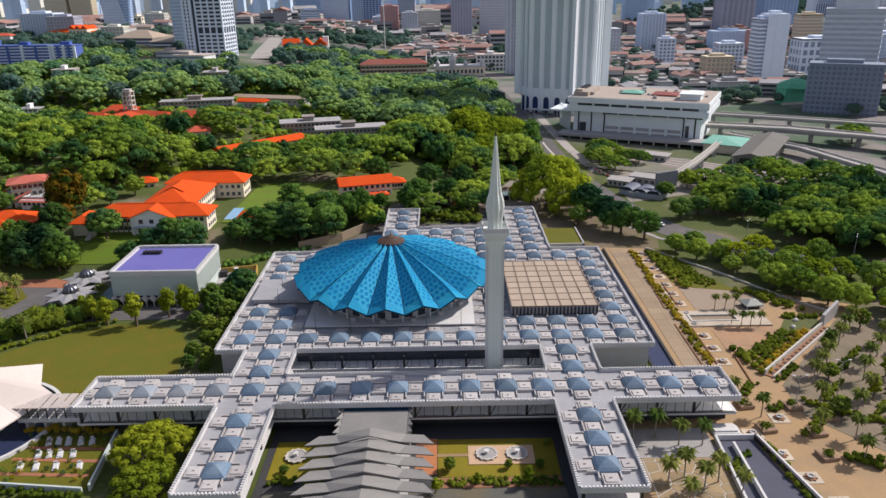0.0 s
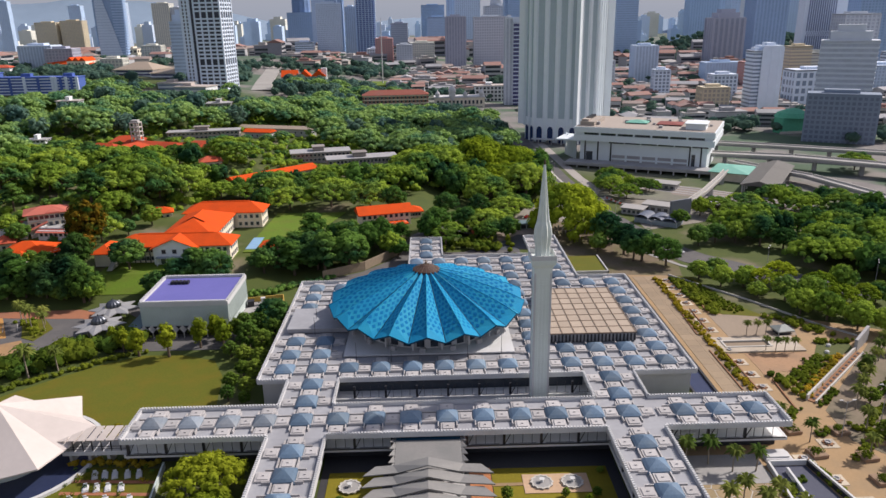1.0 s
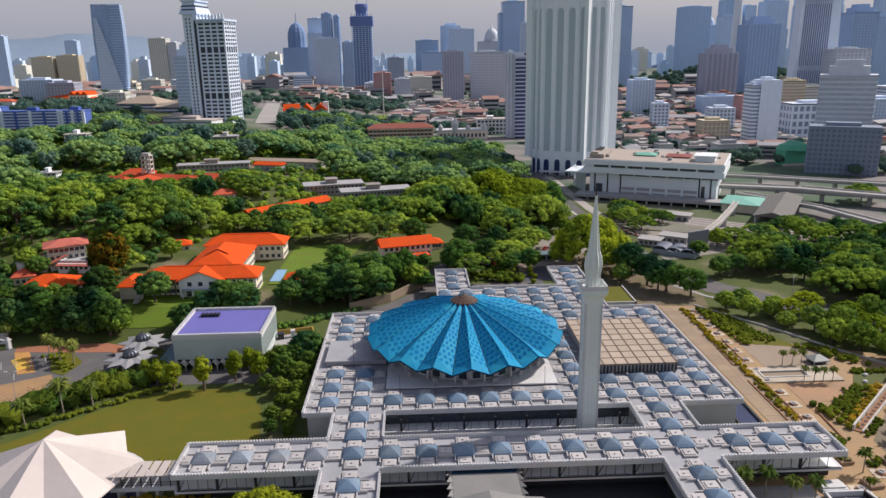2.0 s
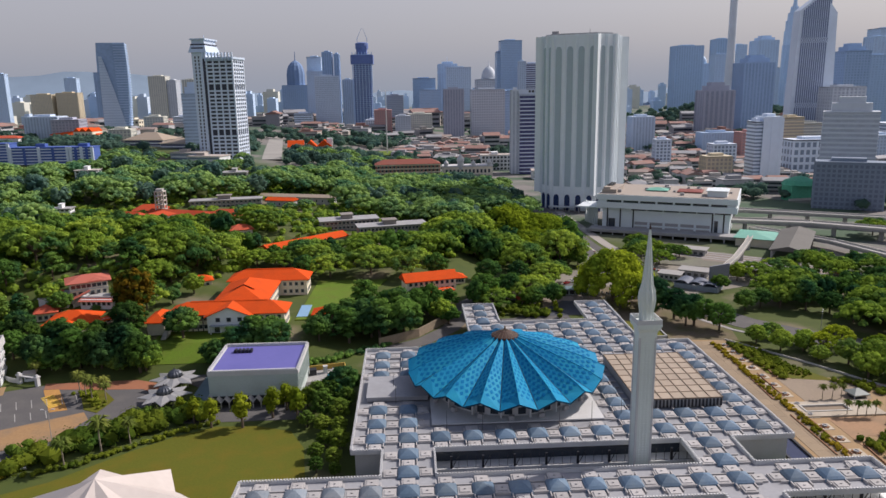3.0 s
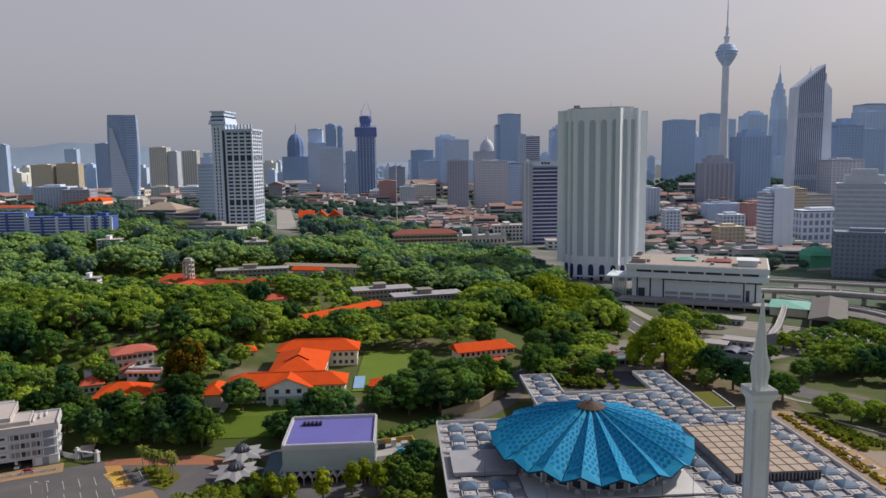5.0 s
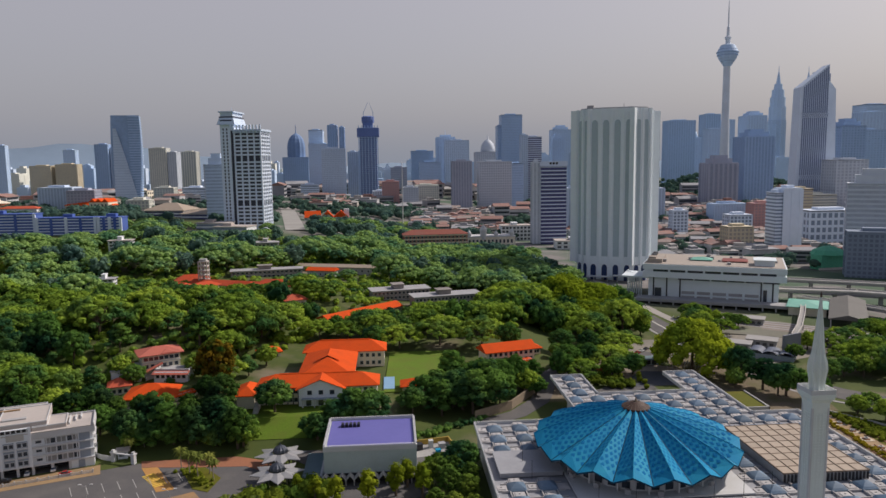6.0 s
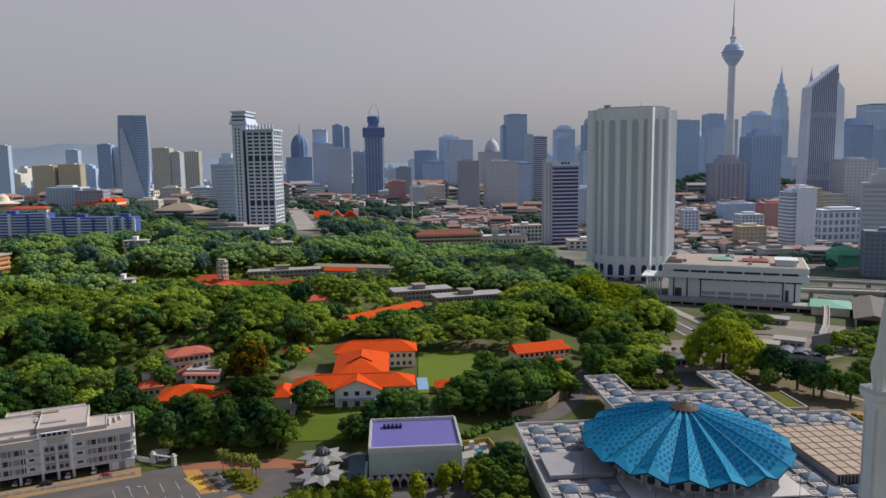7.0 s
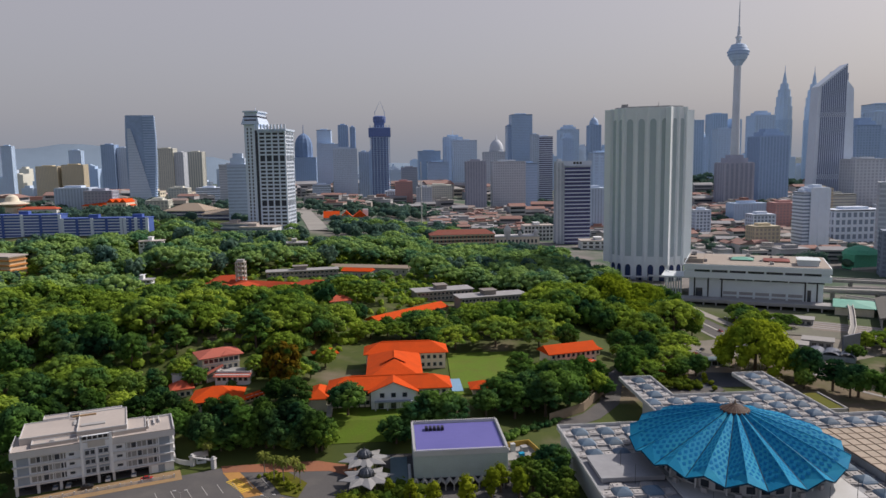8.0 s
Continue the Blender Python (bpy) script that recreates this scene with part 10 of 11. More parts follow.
def crazy_paving():
    """Patch of irregular flat stones with pale joints below the palms."""
    t = thing("crazy_paving", "irregular brown flagstones with pale wide joints", "paving", (58, 145, 0.05), kind="structure")
    bm = bmesh.new()
    box(bm, -9.3, 10.8, -15.3, 10.3, 0, 0.05)
    part("joint_bed", bm, M_KERB, t)
    rng = random.Random(14)
    stone = mat("brown_flagstone", (0.30, 0.22, 0.12), 0.85, var=0.16, size=0.5, stain=(0.20, 0.17, 0.10), stain_amount=0.6, rand=0.16)
    seeds = [(-9 + 3.9 * (i + 0.5) + rng.uniform(-1.5, 1.5), -15 + 3.7 * (j + 0.5) + rng.uniform(-1.5, 1.5)) for i in range(5) for j in range(7)]
    for a in seeds:
        # the ground nearer to this stone than to any other
        cell = [Vector((-9, -15)), Vector((10.5, -15)), Vector((10.5, 10)), Vector((-9, 10))]
        for b in seeds:
            if b == a:
                continue
            mid_, nrm = (Vector(a) + Vector(b)) / 2, (Vector(b) - Vector(a)).normalized()
            mid_ -= nrm * 0.13
            cut = []
            for p, q in zip(cell, cell[1:] + cell[:1]):
                dp_, dq_ = (p - mid_).dot(nrm), (q - mid_).dot(nrm)
                if dp_ <= 0:
                    cut.append(p)
                if dp_ * dq_ < 0:
                    cut.append(p.lerp(q, dp_ / (dp_ - dq_)))
            cell = cut
            if len(cell) < 3:
                break
        if len(cell) < 3:
            continue
        bm = bmesh.new()
        prism(bm, [(p.x, p.y) for p in cell], 0.05, 0.12)
        part("flagstone", bm, stone, t)


crazy_paving()


def podium_steps():
    """White terrace and steps under the east gallery."""
    t = thing("east_terrace", "white stepped terrace below the east gallery", "steps", (61, 160.5, 0), kind="structure")
    for k in range(3):
        bm = bmesh.new()
        box(bm, 9 + 0.2 * k, 16.5 - 0.5 * k, -1.6 + 0.6 * k, 3, 0.4 * k, 0.4 * (k + 1))
        part("step", bm, M_WHITE, t)


podium_steps()
sheet("wing_terrace", [(44, 150.5), (68.5, 150.5), (68.5, 163), (44, 163)], 0.22, M_CONCRETE, "grey paved terrace below the gallery", "paving")


CRNG_G = random.Random(31)


def shrub_spot(x, y, r, leaves, seed):
    """One round garden shrub."""
    rng = random.Random(seed)
    v, f = leaf_cloud(rng, [((rng.uniform(-.3, .3) * r, rng.uniform(-.3, .3) * r, r * 0.8), r * rng.uniform(0.7, 1)) for _ in range(4)], 26, 0.2)
    me = bpy.data.meshes.new("shrub")
    me.from_pydata(v, [], f)
    me.materials.append(leaves)
    ob = new("shrub", me)
    ob.matrix_basis = pose(x, y, 0.1)
    tagged(ob, "round garden shrub between the white graves", "shrub", "garden shrubs")


def memorial_garden():
    """Walled plot with rows of white graves on grass."""
    sheet("grave_lawn", [(-114.5, 145), (-87.5, 142), (-89.5, 164), (-116, 166)], 0.1, M_LAWN, "grass plot between rows of graves", "lawn")
    for y in (148.2, 154.0, 159.0):
        sheet("grave_path", [(-112, y), (-89, y - 1.4), (-89, y - 0.2), (-112, y + 1.2)], 0.16, M_PAVING_PINK, "narrow reddish path between graves", "path")
    bm = bmesh.new()
    turned_box(bm, -87.6, 153.2, 23, 0.5, 0, 1.8, 97)
    turned_box(bm, -101, 142.6, 27, 0.5, 0, 1.6, -6.5)
    single("garden_wall", bm, M_LATTICE, "low pale green-grey garden wall", "wall", "structure")
    slab = bmesh.new()
    box(slab, -0.75, 0.75, -1.5, 1.5, 0, 0.3)
    box(slab, -0.5, 0.5, -1.2, 1.2, 0.3, 0.5)
    slab_me = mesh_of("slab", slab, M_WHITE)
    head = bmesh.new()
    box(head, -0.45, 0.45, -0.12, 0.12, 0, 0.75)
    head_me = mesh_of("headstone", head, M_WHITE)
    k = 0
    for y, xs in ((151, (-108, -104, -99, -93)), (156, (-106, -103.2, -100.4, -97)), (161.5, (-106, -103.4, -100.8, -97.5, -94.5))):
        for x in xs:
            t = thing("grave", "white stone grave with a headstone", "grave", (x, y, 0.1), 20, group="memorial graves")
            piece("slab", slab_me, t, (0, 0, 0))
            piece("headstone", head_me, t, (0, 1.2, 0.3))
    shrub_row([(-116, 167), (-104, 167), (-91, 165.5)], 2.2, 1.8, L_YELLOW, "yellow-green round shrubs beside the walkway", "flower_bed", 15, 6, 0.3)
    for k in range(46):
        x, y = CRNG_G.uniform(-113, -90), CRNG_G.uniform(145, 165)
        shrub_spot(x, y, CRNG_G.uniform(0.5, 0.95), CRNG_G.choice((L_HEDGE, L_YELLOW, L_DARK)), k)
    shrub_row([(-114, 143), (-88, 139.5)], 2.5, 1.6, L_HEDGE, "dark shrubs below the garden wall", "hedge", 16, 6, 0.3)
    shrub_row([(-111, 186), (-106, 180), (-99, 180)], 2.2, 1.6, L_YELLOW, "yellow-green shrubs beside the memorial", "flower_bed", 17, 6, 0.3)


memorial_garden()
shrub_row([(-180, 266), (-173, 261), (-167, 252)], 5, 1.6, L_HEDGE, "low shrubs under the palms of the island", "hedge", 63, 4, 0.35)
shrub_row([(-182, 205), (-176, 203)], 4, 2.2, L_YELLOW, "yellow-leaved shrub beside the lawn", "flower_bed", 64, 5, 0.35)
shrub_row([(-43, 143.5), (-31, 143.5)], 3, 1.4, L_HEDGE, "court shrubs along the path", "hedge", 18, 6, 0.3)
shrub_row([(-2, 142.2), (27, 142.2)], 3.0, 1.3, L_HEDGE, "court shrubs along the path", "hedge", 19, 6, 0.3)
# planted court north of the hall
shrub_row([(-6, 346), (8, 352), (18, 344)], 16, 3.5, L_HEDGE, "mixed shrub garden behind the hall", "flower_bed", 20, 2.0, 0.45)
shrub_row([(-4, 326), (12, 322), (24, 330)], 12, 2.4, L_HEDGE, "mixed shrub garden behind the hall", "flower_bed", 21, 2.4, 0.45)
sheet("verge_ground", [(46, 322), (62, 322), (64, 304), (96, 300), (100, 318), (86, 370), (74, 404), (54, 404), (46, 350)], 0.035, mat("bare_brown_verge", (0.16, 0.125, 0.08), 0.95, var=0.25, size=1.2, stain=(0.09, 0.10, 0.02), stain_amount=0.9), "bare brown ground under the roadside trees", "ground")
sheet("rear_yard", [(14, 346), (46, 346), (52, 372), (36, 384), (18, 372)], 0.045, mat("tan_grey_yard", (0.24, 0.20, 0.165), 0.9, var=0.18, size=1.5, stain=(0.33, 0.22, 0.13), stain_amount=0.7), "tan and grey paved yard behind the hall", "paving")
M_APRON = mat("worn_concrete_apron", (0.25, 0.225, 0.19), 0.92, var=0.2, size=2.0, stain=(0.15, 0.145, 0.12), stain_amount=0.8)
sheet("station_apron", [(101, 372), (150, 390), (178, 436), (152, 470), (104, 446)], 0.07, M_APRON, "worn pale concrete apron by the station", "paving")
sheet("works_apron", [(26, 389), (56, 392), (74, 398), (66, 440), (44, 430)], 0.05, M_APRON, "worn tan concrete ground beside the road", "paving")
sheet("rear_play_court", [(19, 343.5), (43, 343.5), (45, 366), (30, 369), (19, 356)], 0.09, mat("dark_court_tarmac", (0.07, 0.075, 0.09), 0.85, var=0.15, size=1.0), "dark tarmac court behind the hall", "court")


def rear_shed():
    """Low service building at the end of the yard, its shaded interior painted on as black panels."""
    t = thing("rear_shed", "low grey-green flat-roofed shed with dark openings", "shed", (38, 383, 0), 4)
    bm = bmesh.new()
    box(bm, -9, 9, -3.2, 3.2, 0, 2.9)
    wall = part("wall", bm, M_LATTICE, t)
    bm = bmesh.new()
    box(bm, -9.5, 9.5, -3.8, 3.6, 2.9, 3.2)
    part("roof", bm, M_TERRACE, t, "teal-grey flat roof")
    for i in range(5):
        bm = bmesh.new()
        box(bm, -8.4 + 3.5 * i, -5.6 + 3.5 * i, -3.35, -3.2, 0.3, 2.5)
        part("opening", bm, M_DARK, wall)


rear_shed()
roofed_house("kiosk", "small kiosk with a faded red roof", (10, 368, 0), 15, 4.5, 4, 2.6, 1.6, M_BARRACK, M_CREAM, 2, 1)
RRNG = random.Random(77)
post = bmesh.new()
limb(post, (0, 0, 0), (0, 0, 4.2), 0.07, 0.05, 5)
box(post, 0.05, 0.9, -0.02, 0.02, 2.6, 4.1)
banner_me = mesh_of("banner_post", post, M_WHITE)
for k in range(12):
    t = thing("banner_post", "slim white post with a narrow white banner", "banner", (46 + 2.1 * k, 371 + RRNG.uniform(-2, 2), 0), RRNG.uniform(0, 40), group="banners by the road")
    piece("post", banner_me, t, (0, 0, 0))
sheet("rear_court", [(-11, 307), (28, 307), (28, 345), (-11, 345)], 0.05, M_ASPHALT, "grey paved yard behind the hall", "paving")
bm = bmesh.new()
box(bm, 45, 61, 296, 318, 0, 4.5)
single("planted_deck", bm, M_LAWN, "grass-topped deck beside the roof", "lawn", "structure")
bm = bmesh.new()
box(bm, 44.5, 61.5, 295.4, 296, 0, 5)
box(bm, 61, 61.6, 295.4, 318, 0, 5)
single("deck_kerb", bm, M_GREYWALL, "grey wall of the grass deck", "wall", "structure")

# west car park and drive
sheet("car_park", [(-232, 214), (-170, 214), (-166, 236), (-150, 246), (-147, 259), (-152, 273), (-168, 276), (-196, 275), (-214, 268), (-262, 252), (-262, 225)], 0.05, M_ASPHALT, "worn grey asphalt car park", "car park")
sheet("drive_paving", [(-198, 276), (-162, 277), (-148, 271), (-143, 262), (-149, 262), (-157, 267.5), (-176, 268.5), (-196, 270.5)], 0.10, M_PAVING_PINK, "brick-red paving round the drive", "paving")
sheet("red_lot", [(-240, 222), (-203, 231), (-171, 248), (-167, 242), (-172, 226), (-189, 219), (-240, 208)], 0.11, mat("orange_tan_paving", (0.33, 0.20, 0.095), 0.9, var=0.22, size=1.0, stain=(0.19, 0.15, 0.11), stain_amount=0.9), "orange-tan worn paving strip of the car park", "paving")
sheet("orange_path", [(-196, 270), (-190, 270), (-178, 250.5), (-184, 249)], 0.105, mat("orange_path_paving", (0.46, 0.24, 0.07), 0.9, var=0.18, size=0.8), "orange paved path across the car park", "paving")
sheet("planting_island", [(-181, 268), (-172, 268), (-164, 258), (-166, 247), (-172, 250)], 0.2, M_LAWN, "grassy island with palms", "lawn")
sheet("hall_yard", [(-134, 236), (-90, 236), (-90, 283), (-160, 290), (-150, 281), (-134, 266)], 0.04, M_ASPHALT, "grey paved yard round the hall", "paving")
bm = bmesh.new()
rows_ = [[bm.verts.new((x, y, z + 0.15)) for x, y, z in ((a, y, z), ((a + b) / 2, y, z), (b, y, z))] for y, z, a, b in ((287, 2.4, -164, -128), (300, 6.85, -164, -112), (320, 7.62, -164, -108), (330, 7.62, -164, -108))]
for lo, hi in zip(rows_, rows_[1:]):
    for k in range(2):
        bm.faces.new((lo[k], lo[k + 1], hi[k + 1], hi[k]))
single("school_yard", bm, M_FIELD, "green sloping school front lawn", "lawn", "structure")


def bay_lines():
    bm = bmesh.new()
    for k in range(9):
        turned_box(bm, -214 + 5.0 * k, 252 + 1.2 * k, 0.25, 8, 0.11, 0.14, 28)
    for k in range(7):
        turned_box(bm, -214 + 5.0 * k, 241 + 1.0 * k, 0.25, 7, 0.11, 0.14, 28)
    tagged(single("bay_lines", bm, M_LINE, "white parking bay lines", "road marking", "stuff"))
    t = thing("crosswalk", "yellow-striped crosswalk over the drive", "road marking", (-188, 259, 0.11), 38, kind="structure")
    bar = bmesh.new()
    box(bar, -2.2, 2.2, -0.35, 0.35, 0, 0.03)
    me = mesh_of("stripe", bar, M_YELLOW)
    for k in range(9):
        piece("stripe", me, t, (0, -6 + 1.4 * k, 0))


bay_lines()
ribbon("service_lane", [(-62, 302), (-46, 312), (-33, 328), (-24, 350), (12, 375), (48, 405)], 9, M_ASPHALT, "service lane behind the mosque")
bm = bmesh.new()
for (xa, ya), (xb, yb) in (((-66, 306), (-48, 318)), ((-48, 318), (-30, 344))):
    turned_box(bm, (xa + xb) / 2, (ya + yb) / 2, sqrt((xb - xa) ** 2 + (yb - ya) ** 2), 0.5, 0, 4.2, math.degrees(atan2(yb - ya, xb - xa)))
single("lane_wall", bm, mat("weathered_brown_wall", (0.28, 0.22, 0.155), 0.9, var=0.25, size=1.2, stain=(0.15, 0.13, 0.09), stain_amount=0.7), "tall weathered wall beside the lane", "wall", "structure")

roofed_house("house", "small red-roofed hut in the rear garden", (11, 366, 0), 8, 9, 6, 3.0, 2.2, M_REDROOF, M_CREAM, 2, 1)
def service_yard():
    """Small yellow-walled plant yard between the lattice hall and the mosque."""
    t = thing("service_yard", "small yellow-walled yard with grey machines", "yard", (-87, 276, 0), 12)
    ochre = mat("ochre_yard_wall", (0.45, 0.30, 0.06), 0.85, var=0.15)
    for x0, x1, y0, y1 in ((-9, 9, 5.6, 6.0), (-9, -8.6, -6, 5.6), (8.6, 9, -6, 5.6)):
        bm = bmesh.new()
        box(bm, x0, x1, y0, y1, 0, 2.2)
        part("wall", bm, ochre, t)
    bm = bmesh.new()
    box(bm, -8.6, 8.6, -6, 5.6, 0, 0.12)
    part("floor", bm, M_CONCRETE, t)
    for x, y, w, h, m in ((-4.5, 1.5, 2.6, 2.4, M_DARK), (0.5, 2.0, 1.6, 3.0, M_WHITE), (4.6, 0.5, 2.4, 2.0, M_GREYROOF), (2.0, -3.4, 1.8, 1.2, M_BLUE)):
        bm = bmesh.new()
        box(bm, x - w / 2, x + w / 2, y - w / 2, y + w / 2, 0.12, h)
        box(bm, x - w / 2 - 0.12, x + w / 2 + 0.12, y - w / 2 - 0.12, y + w / 2 + 0.12, h, h + 0.12)
        part("machine", bm, m, t)


service_yard()
shrub_row([(-100, 287), (-86, 292), (-74, 300), (-62, 306)], 5, 2.4, L_DARK, "dark overgrown shrubs along the lane", "hedge", 67, 4, 0.4)
shrub_row([(-90, 262), (-84, 268), (-76, 270)], 5, 2.6, L_HEDGE, "green shrubs beside the service yard", "hedge", 68, 4, 0.4)
sheet("forecourt", [(-267, 254), (-212.6, 274.5), (-209.4, 266), (-263.8, 245.5)], 0.12, M_PAVING, "tan forecourt strip before the flats", "paving")
# main roads
ribbon("avenue", [(-219, 896), (-236, 1000), (-254, 1110), (-285, 1300), (-305, 1420)], 24, mat("pale_avenue_concrete", (0.34, 0.325, 0.30), 0.9, var=0.15, size=3.0, stain=(0.22, 0.215, 0.2), stain_amount=0.6), "wide pale avenue running between wooded verges", 0.4, thick=1.0)
for off in (-3.5, 3.5):
    ribbon("avenue_median", [(-219 + off, 896), (-236 + off, 1000), (-254 + off, 1110), (-285 + off, 1300)], 1.2, M_ASPHALT, "dark central strip of the avenue", 0.7)
ribbon("road", [(330, 178), (230, 240), (177, 271), (150, 287), (128, 304), (110, 324), (101, 342), (90, 380), (80, 433), (74, 500), (72, 556), (66, 640), (58, 760), (30, 900), (20, 1050)], 17, M_ASPHALT, "wide grey main road with traffic")
ribbon("road", [(97, 440), (90, 500), (87, 560), (84, 640)], 7, mat("pale_concrete_road", (0.36, 0.33, 0.30), 0.9, var=0.1), "pale concrete slip road")
ribbon("road_median", [(98, 338), (90, 380), (80.5, 433), (74.5, 500), (72.5, 556)], 1.4, M_KERB, "raised concrete road median", 0.3)
ribbon("road_verge", [(116, 298), (100, 314), (91, 330), (82, 372), (70, 430), (64, 500)], 2.2, M_CONCRETE, "grey pavement along the road", 0.15)
ribbon("yard", [(100, 470), (150, 450), (180, 420)], 46, mat("bare_works_ground", (0.17, 0.165, 0.13), 0.95, var=0.2, size=2, stain=(0.22, 0.24, 0.16), stain_amount=0.7), "bare grey yard by the station", 0.02)
ribbon("railway_bed", [(120, 480), (182, 436), (232, 357), (290, 260), (340, 180)], 26, mat("brown_track_ballast", (0.25, 0.21, 0.18), 0.95, var=0.25, size=1), "brown ballasted railway bed", 0.06)
for off in (-8, -3, 3, 8):
    ribbon("rail_track", [(121 + off, 482 + off * .6), (183 + off, 437 + off * .6), (233 + off, 358 + off * .6), (291 + off, 261 + off * .6)], 1.7, M_GREYROOF, "steel railway track on sleepers", 0.25, "track")


def train():
    t = thing("train", "pale commuter train with red stripe", "train", (222, 374, 0.5), -57.5)
    for k in range(4):
        bm = bmesh.new()
        box(bm, -14 + 20 * (k - 1.5) + 4.5, 14 + 20 * (k - 1.5) - 4.5, -1.4, 1.4, 0.6, 3.8)
        c = part("carriage", bm, M_WHITE, t)
        bm = bmesh.new()
        box(bm, -14 + 20 * (k - 1.5) + 5, 14 + 20 * (k - 1.5) - 5, -1.46, 1.46, 2.1, 3.0)
        part("window_strip", bm, M_GLASS, c)
        bm = bmesh.new()
        box(bm, -14 + 20 * (k - 1.5) + 5, 14 + 20 * (k - 1.5) - 5, -1.45, 1.45, 1.1, 1.6)
        part("stripe", bm, M_REDROOF, c)


train()


def viaduct(pts, width, z, label):
    t = ribbon("viaduct", pts, width, M_CONCRETE, label, category="viaduct", thick=1.6, height=z)
    (xa, ya), (xb, yb) = pts[0], pts[-1]
    pier = bmesh.new()
    box(pier, -1.2, 1.2, -1.2, 1.2, 0, z - 1.6)
    me = mesh_of("pier", pier, M_GREYWALL)
    for (x0, y0), (x1, y1) in zip(pts, pts[1:]):
        d = sqrt((x1 - x0) ** 2 + (y1 - y0) ** 2)
        for k in range(int(d / 26)):
            f = (k + 0.5) / max(1, int(d / 26))
            piece("pier", me, t, (x0 + (x1 - x0) * f, y0 + (y1 - y0) * f, 0))
    for s in (-1, 1):
        dx, dy = xb - xa, yb - ya
        d = sqrt(dx * dx + dy * dy)
        bm = bmesh.new()
        for (x0, y0), (x1, y1) in zip(pts, pts[1:]):
            dd = sqrt((x1 - x0) ** 2 + (y1 - y0) ** 2)
            nx, ny = -(y1 - y0) / dd * s * width / 2, (x1 - x0) / dd * s * width / 2
            turned_box(bm, (x0 + x1) / 2 + nx, (y0 + y1) / 2 + ny, dd, 0.5, z, z + 1.1, math.degrees(atan2(y1 - y0, x1 - x0)))
        part("parapet", bm, M_KERB, t)


viaduct([(196, 545), (254, 522), (303, 485), (380, 410)], 13, 9.0, "pale concrete elevated road on piers")
viaduct([(209, 592), (260, 566), (330, 526), (440, 440)], 11, 9.5, "pale concrete elevated railway on piers")
viaduct([(209, 524), (240, 470), (256, 403), (262, 320)], 8, 6.0, "pale concrete ramp on piers")
viaduct([(137, 407), (152, 427), (176, 464), (190, 487)], 3.0, 7.0, "covered footbridge over the road")


def station():
    t = thing("station_shed", "long grey pitched train shed roof", "station", (212, 470, 0), -33)
    bm = bmesh.new()
    hip(bm, -11, 11, -36, 42, 7, 3.0, 0.5, True)
    part("roof", bm, mat("dull_brown_grey_shed_roof", (0.13, 0.125, 0.115), 0.8, var=0.2, size=2.0), t)
    for k in range(9):
        for x in (-10, 10):
            bm = bmesh.new()
            box(bm, x - 0.4, x + 0.4, -35 + 9 * k - 0.4, -34.2 + 9 * k, 0, 7)
            part("post", bm, M_GREYWALL, t)
    t = thing("green_hall", "low hall with a sea-green sheet roof", "building", (199, 496, 0), -33)
    bm = bmesh.new()
    box(bm, -12, 12, -15, 15, 0, 6.4)
    part("wall", bm, M_CREAM, t)
    bm = bmesh.new()
    hip(bm, -12, 12, -15, 15, 6.4, 2.0, 1.5)
    part("roof", bm, mat("sea_green_sheet_roof", (0.17, 0.42, 0.34), 0.6, var=0.1), t)
    t = thing("arch_hall", "low hall with arched grey vaults", "building", (112, 386, 0), -38)
    for k in range(3):
        bm = bmesh.new()
        x = -8 + 8 * k
        n = 8
        for i in range(n):
            a0, a1 = pi * i / n, pi * (i + 1) / n
            quad(bm, (x - 4 * cos(a0), -6, 2.6 + 2.2 * sin(a0)), (x - 4 * cos(a1), -6, 2.6 + 2.2 * sin(a1)), (x - 4 * cos(a1), 6, 2.6 + 2.2 * sin(a1)), (x - 4 * cos(a0), 6, 2.6 + 2.2 * sin(a0)))
        part("vault", bm, mat("dark_blue_grey_vault", (0.10, 0.12, 0.17), 0.6, var=0.12), t)
    bm = bmesh.new()
    box(bm, -12, 12, -5.6, 5.6, 0, 2.7)
    part("wall", bm, M_BLUEWALL, t)
    for x, y, w, d, h in ((120, 412, 16, 10, 4.0), (154, 412, 16, 10, 3.6), (104, 408, 12, 9, 3.4), (142, 468, 16, 10, 4)):
        slab_block("site_hut", "low flat-roofed service building by the station", (x, y, 0), -33, w, d, h, M_GREYWALL, M_CONCRETE, 1, 4, tank=False)


station()


def barriers():
    """Red and white road barriers by the slip road."""
    block = bmesh.new()
    box(block, -1.0, 1.0, -0.3, 0.3, 0, 1.0)
    red, white = mesh_of("barrier", block, M_REDROOF), None
    block = bmesh.new()
    box(block, -1.0, 1.0, -0.3, 0.3, 0, 1.0)
    white = mesh_of("barrier", block, M_WHITE)
    for k in range(22):
        o = new("road_barrier", red if k % 2 else white)
        o.matrix_basis = pose(96 + 0.75 * k, 445 - 2.4 * k if k < 10 else 421 - 0.9 * (k - 10), 0.15, 0, 0, -65 if k < 10 else -40)
        tagged(o, "red plastic road barrier beside the road" if k % 2 else "white plastic road barrier beside the road", "barrier", "road barriers")


barriers()


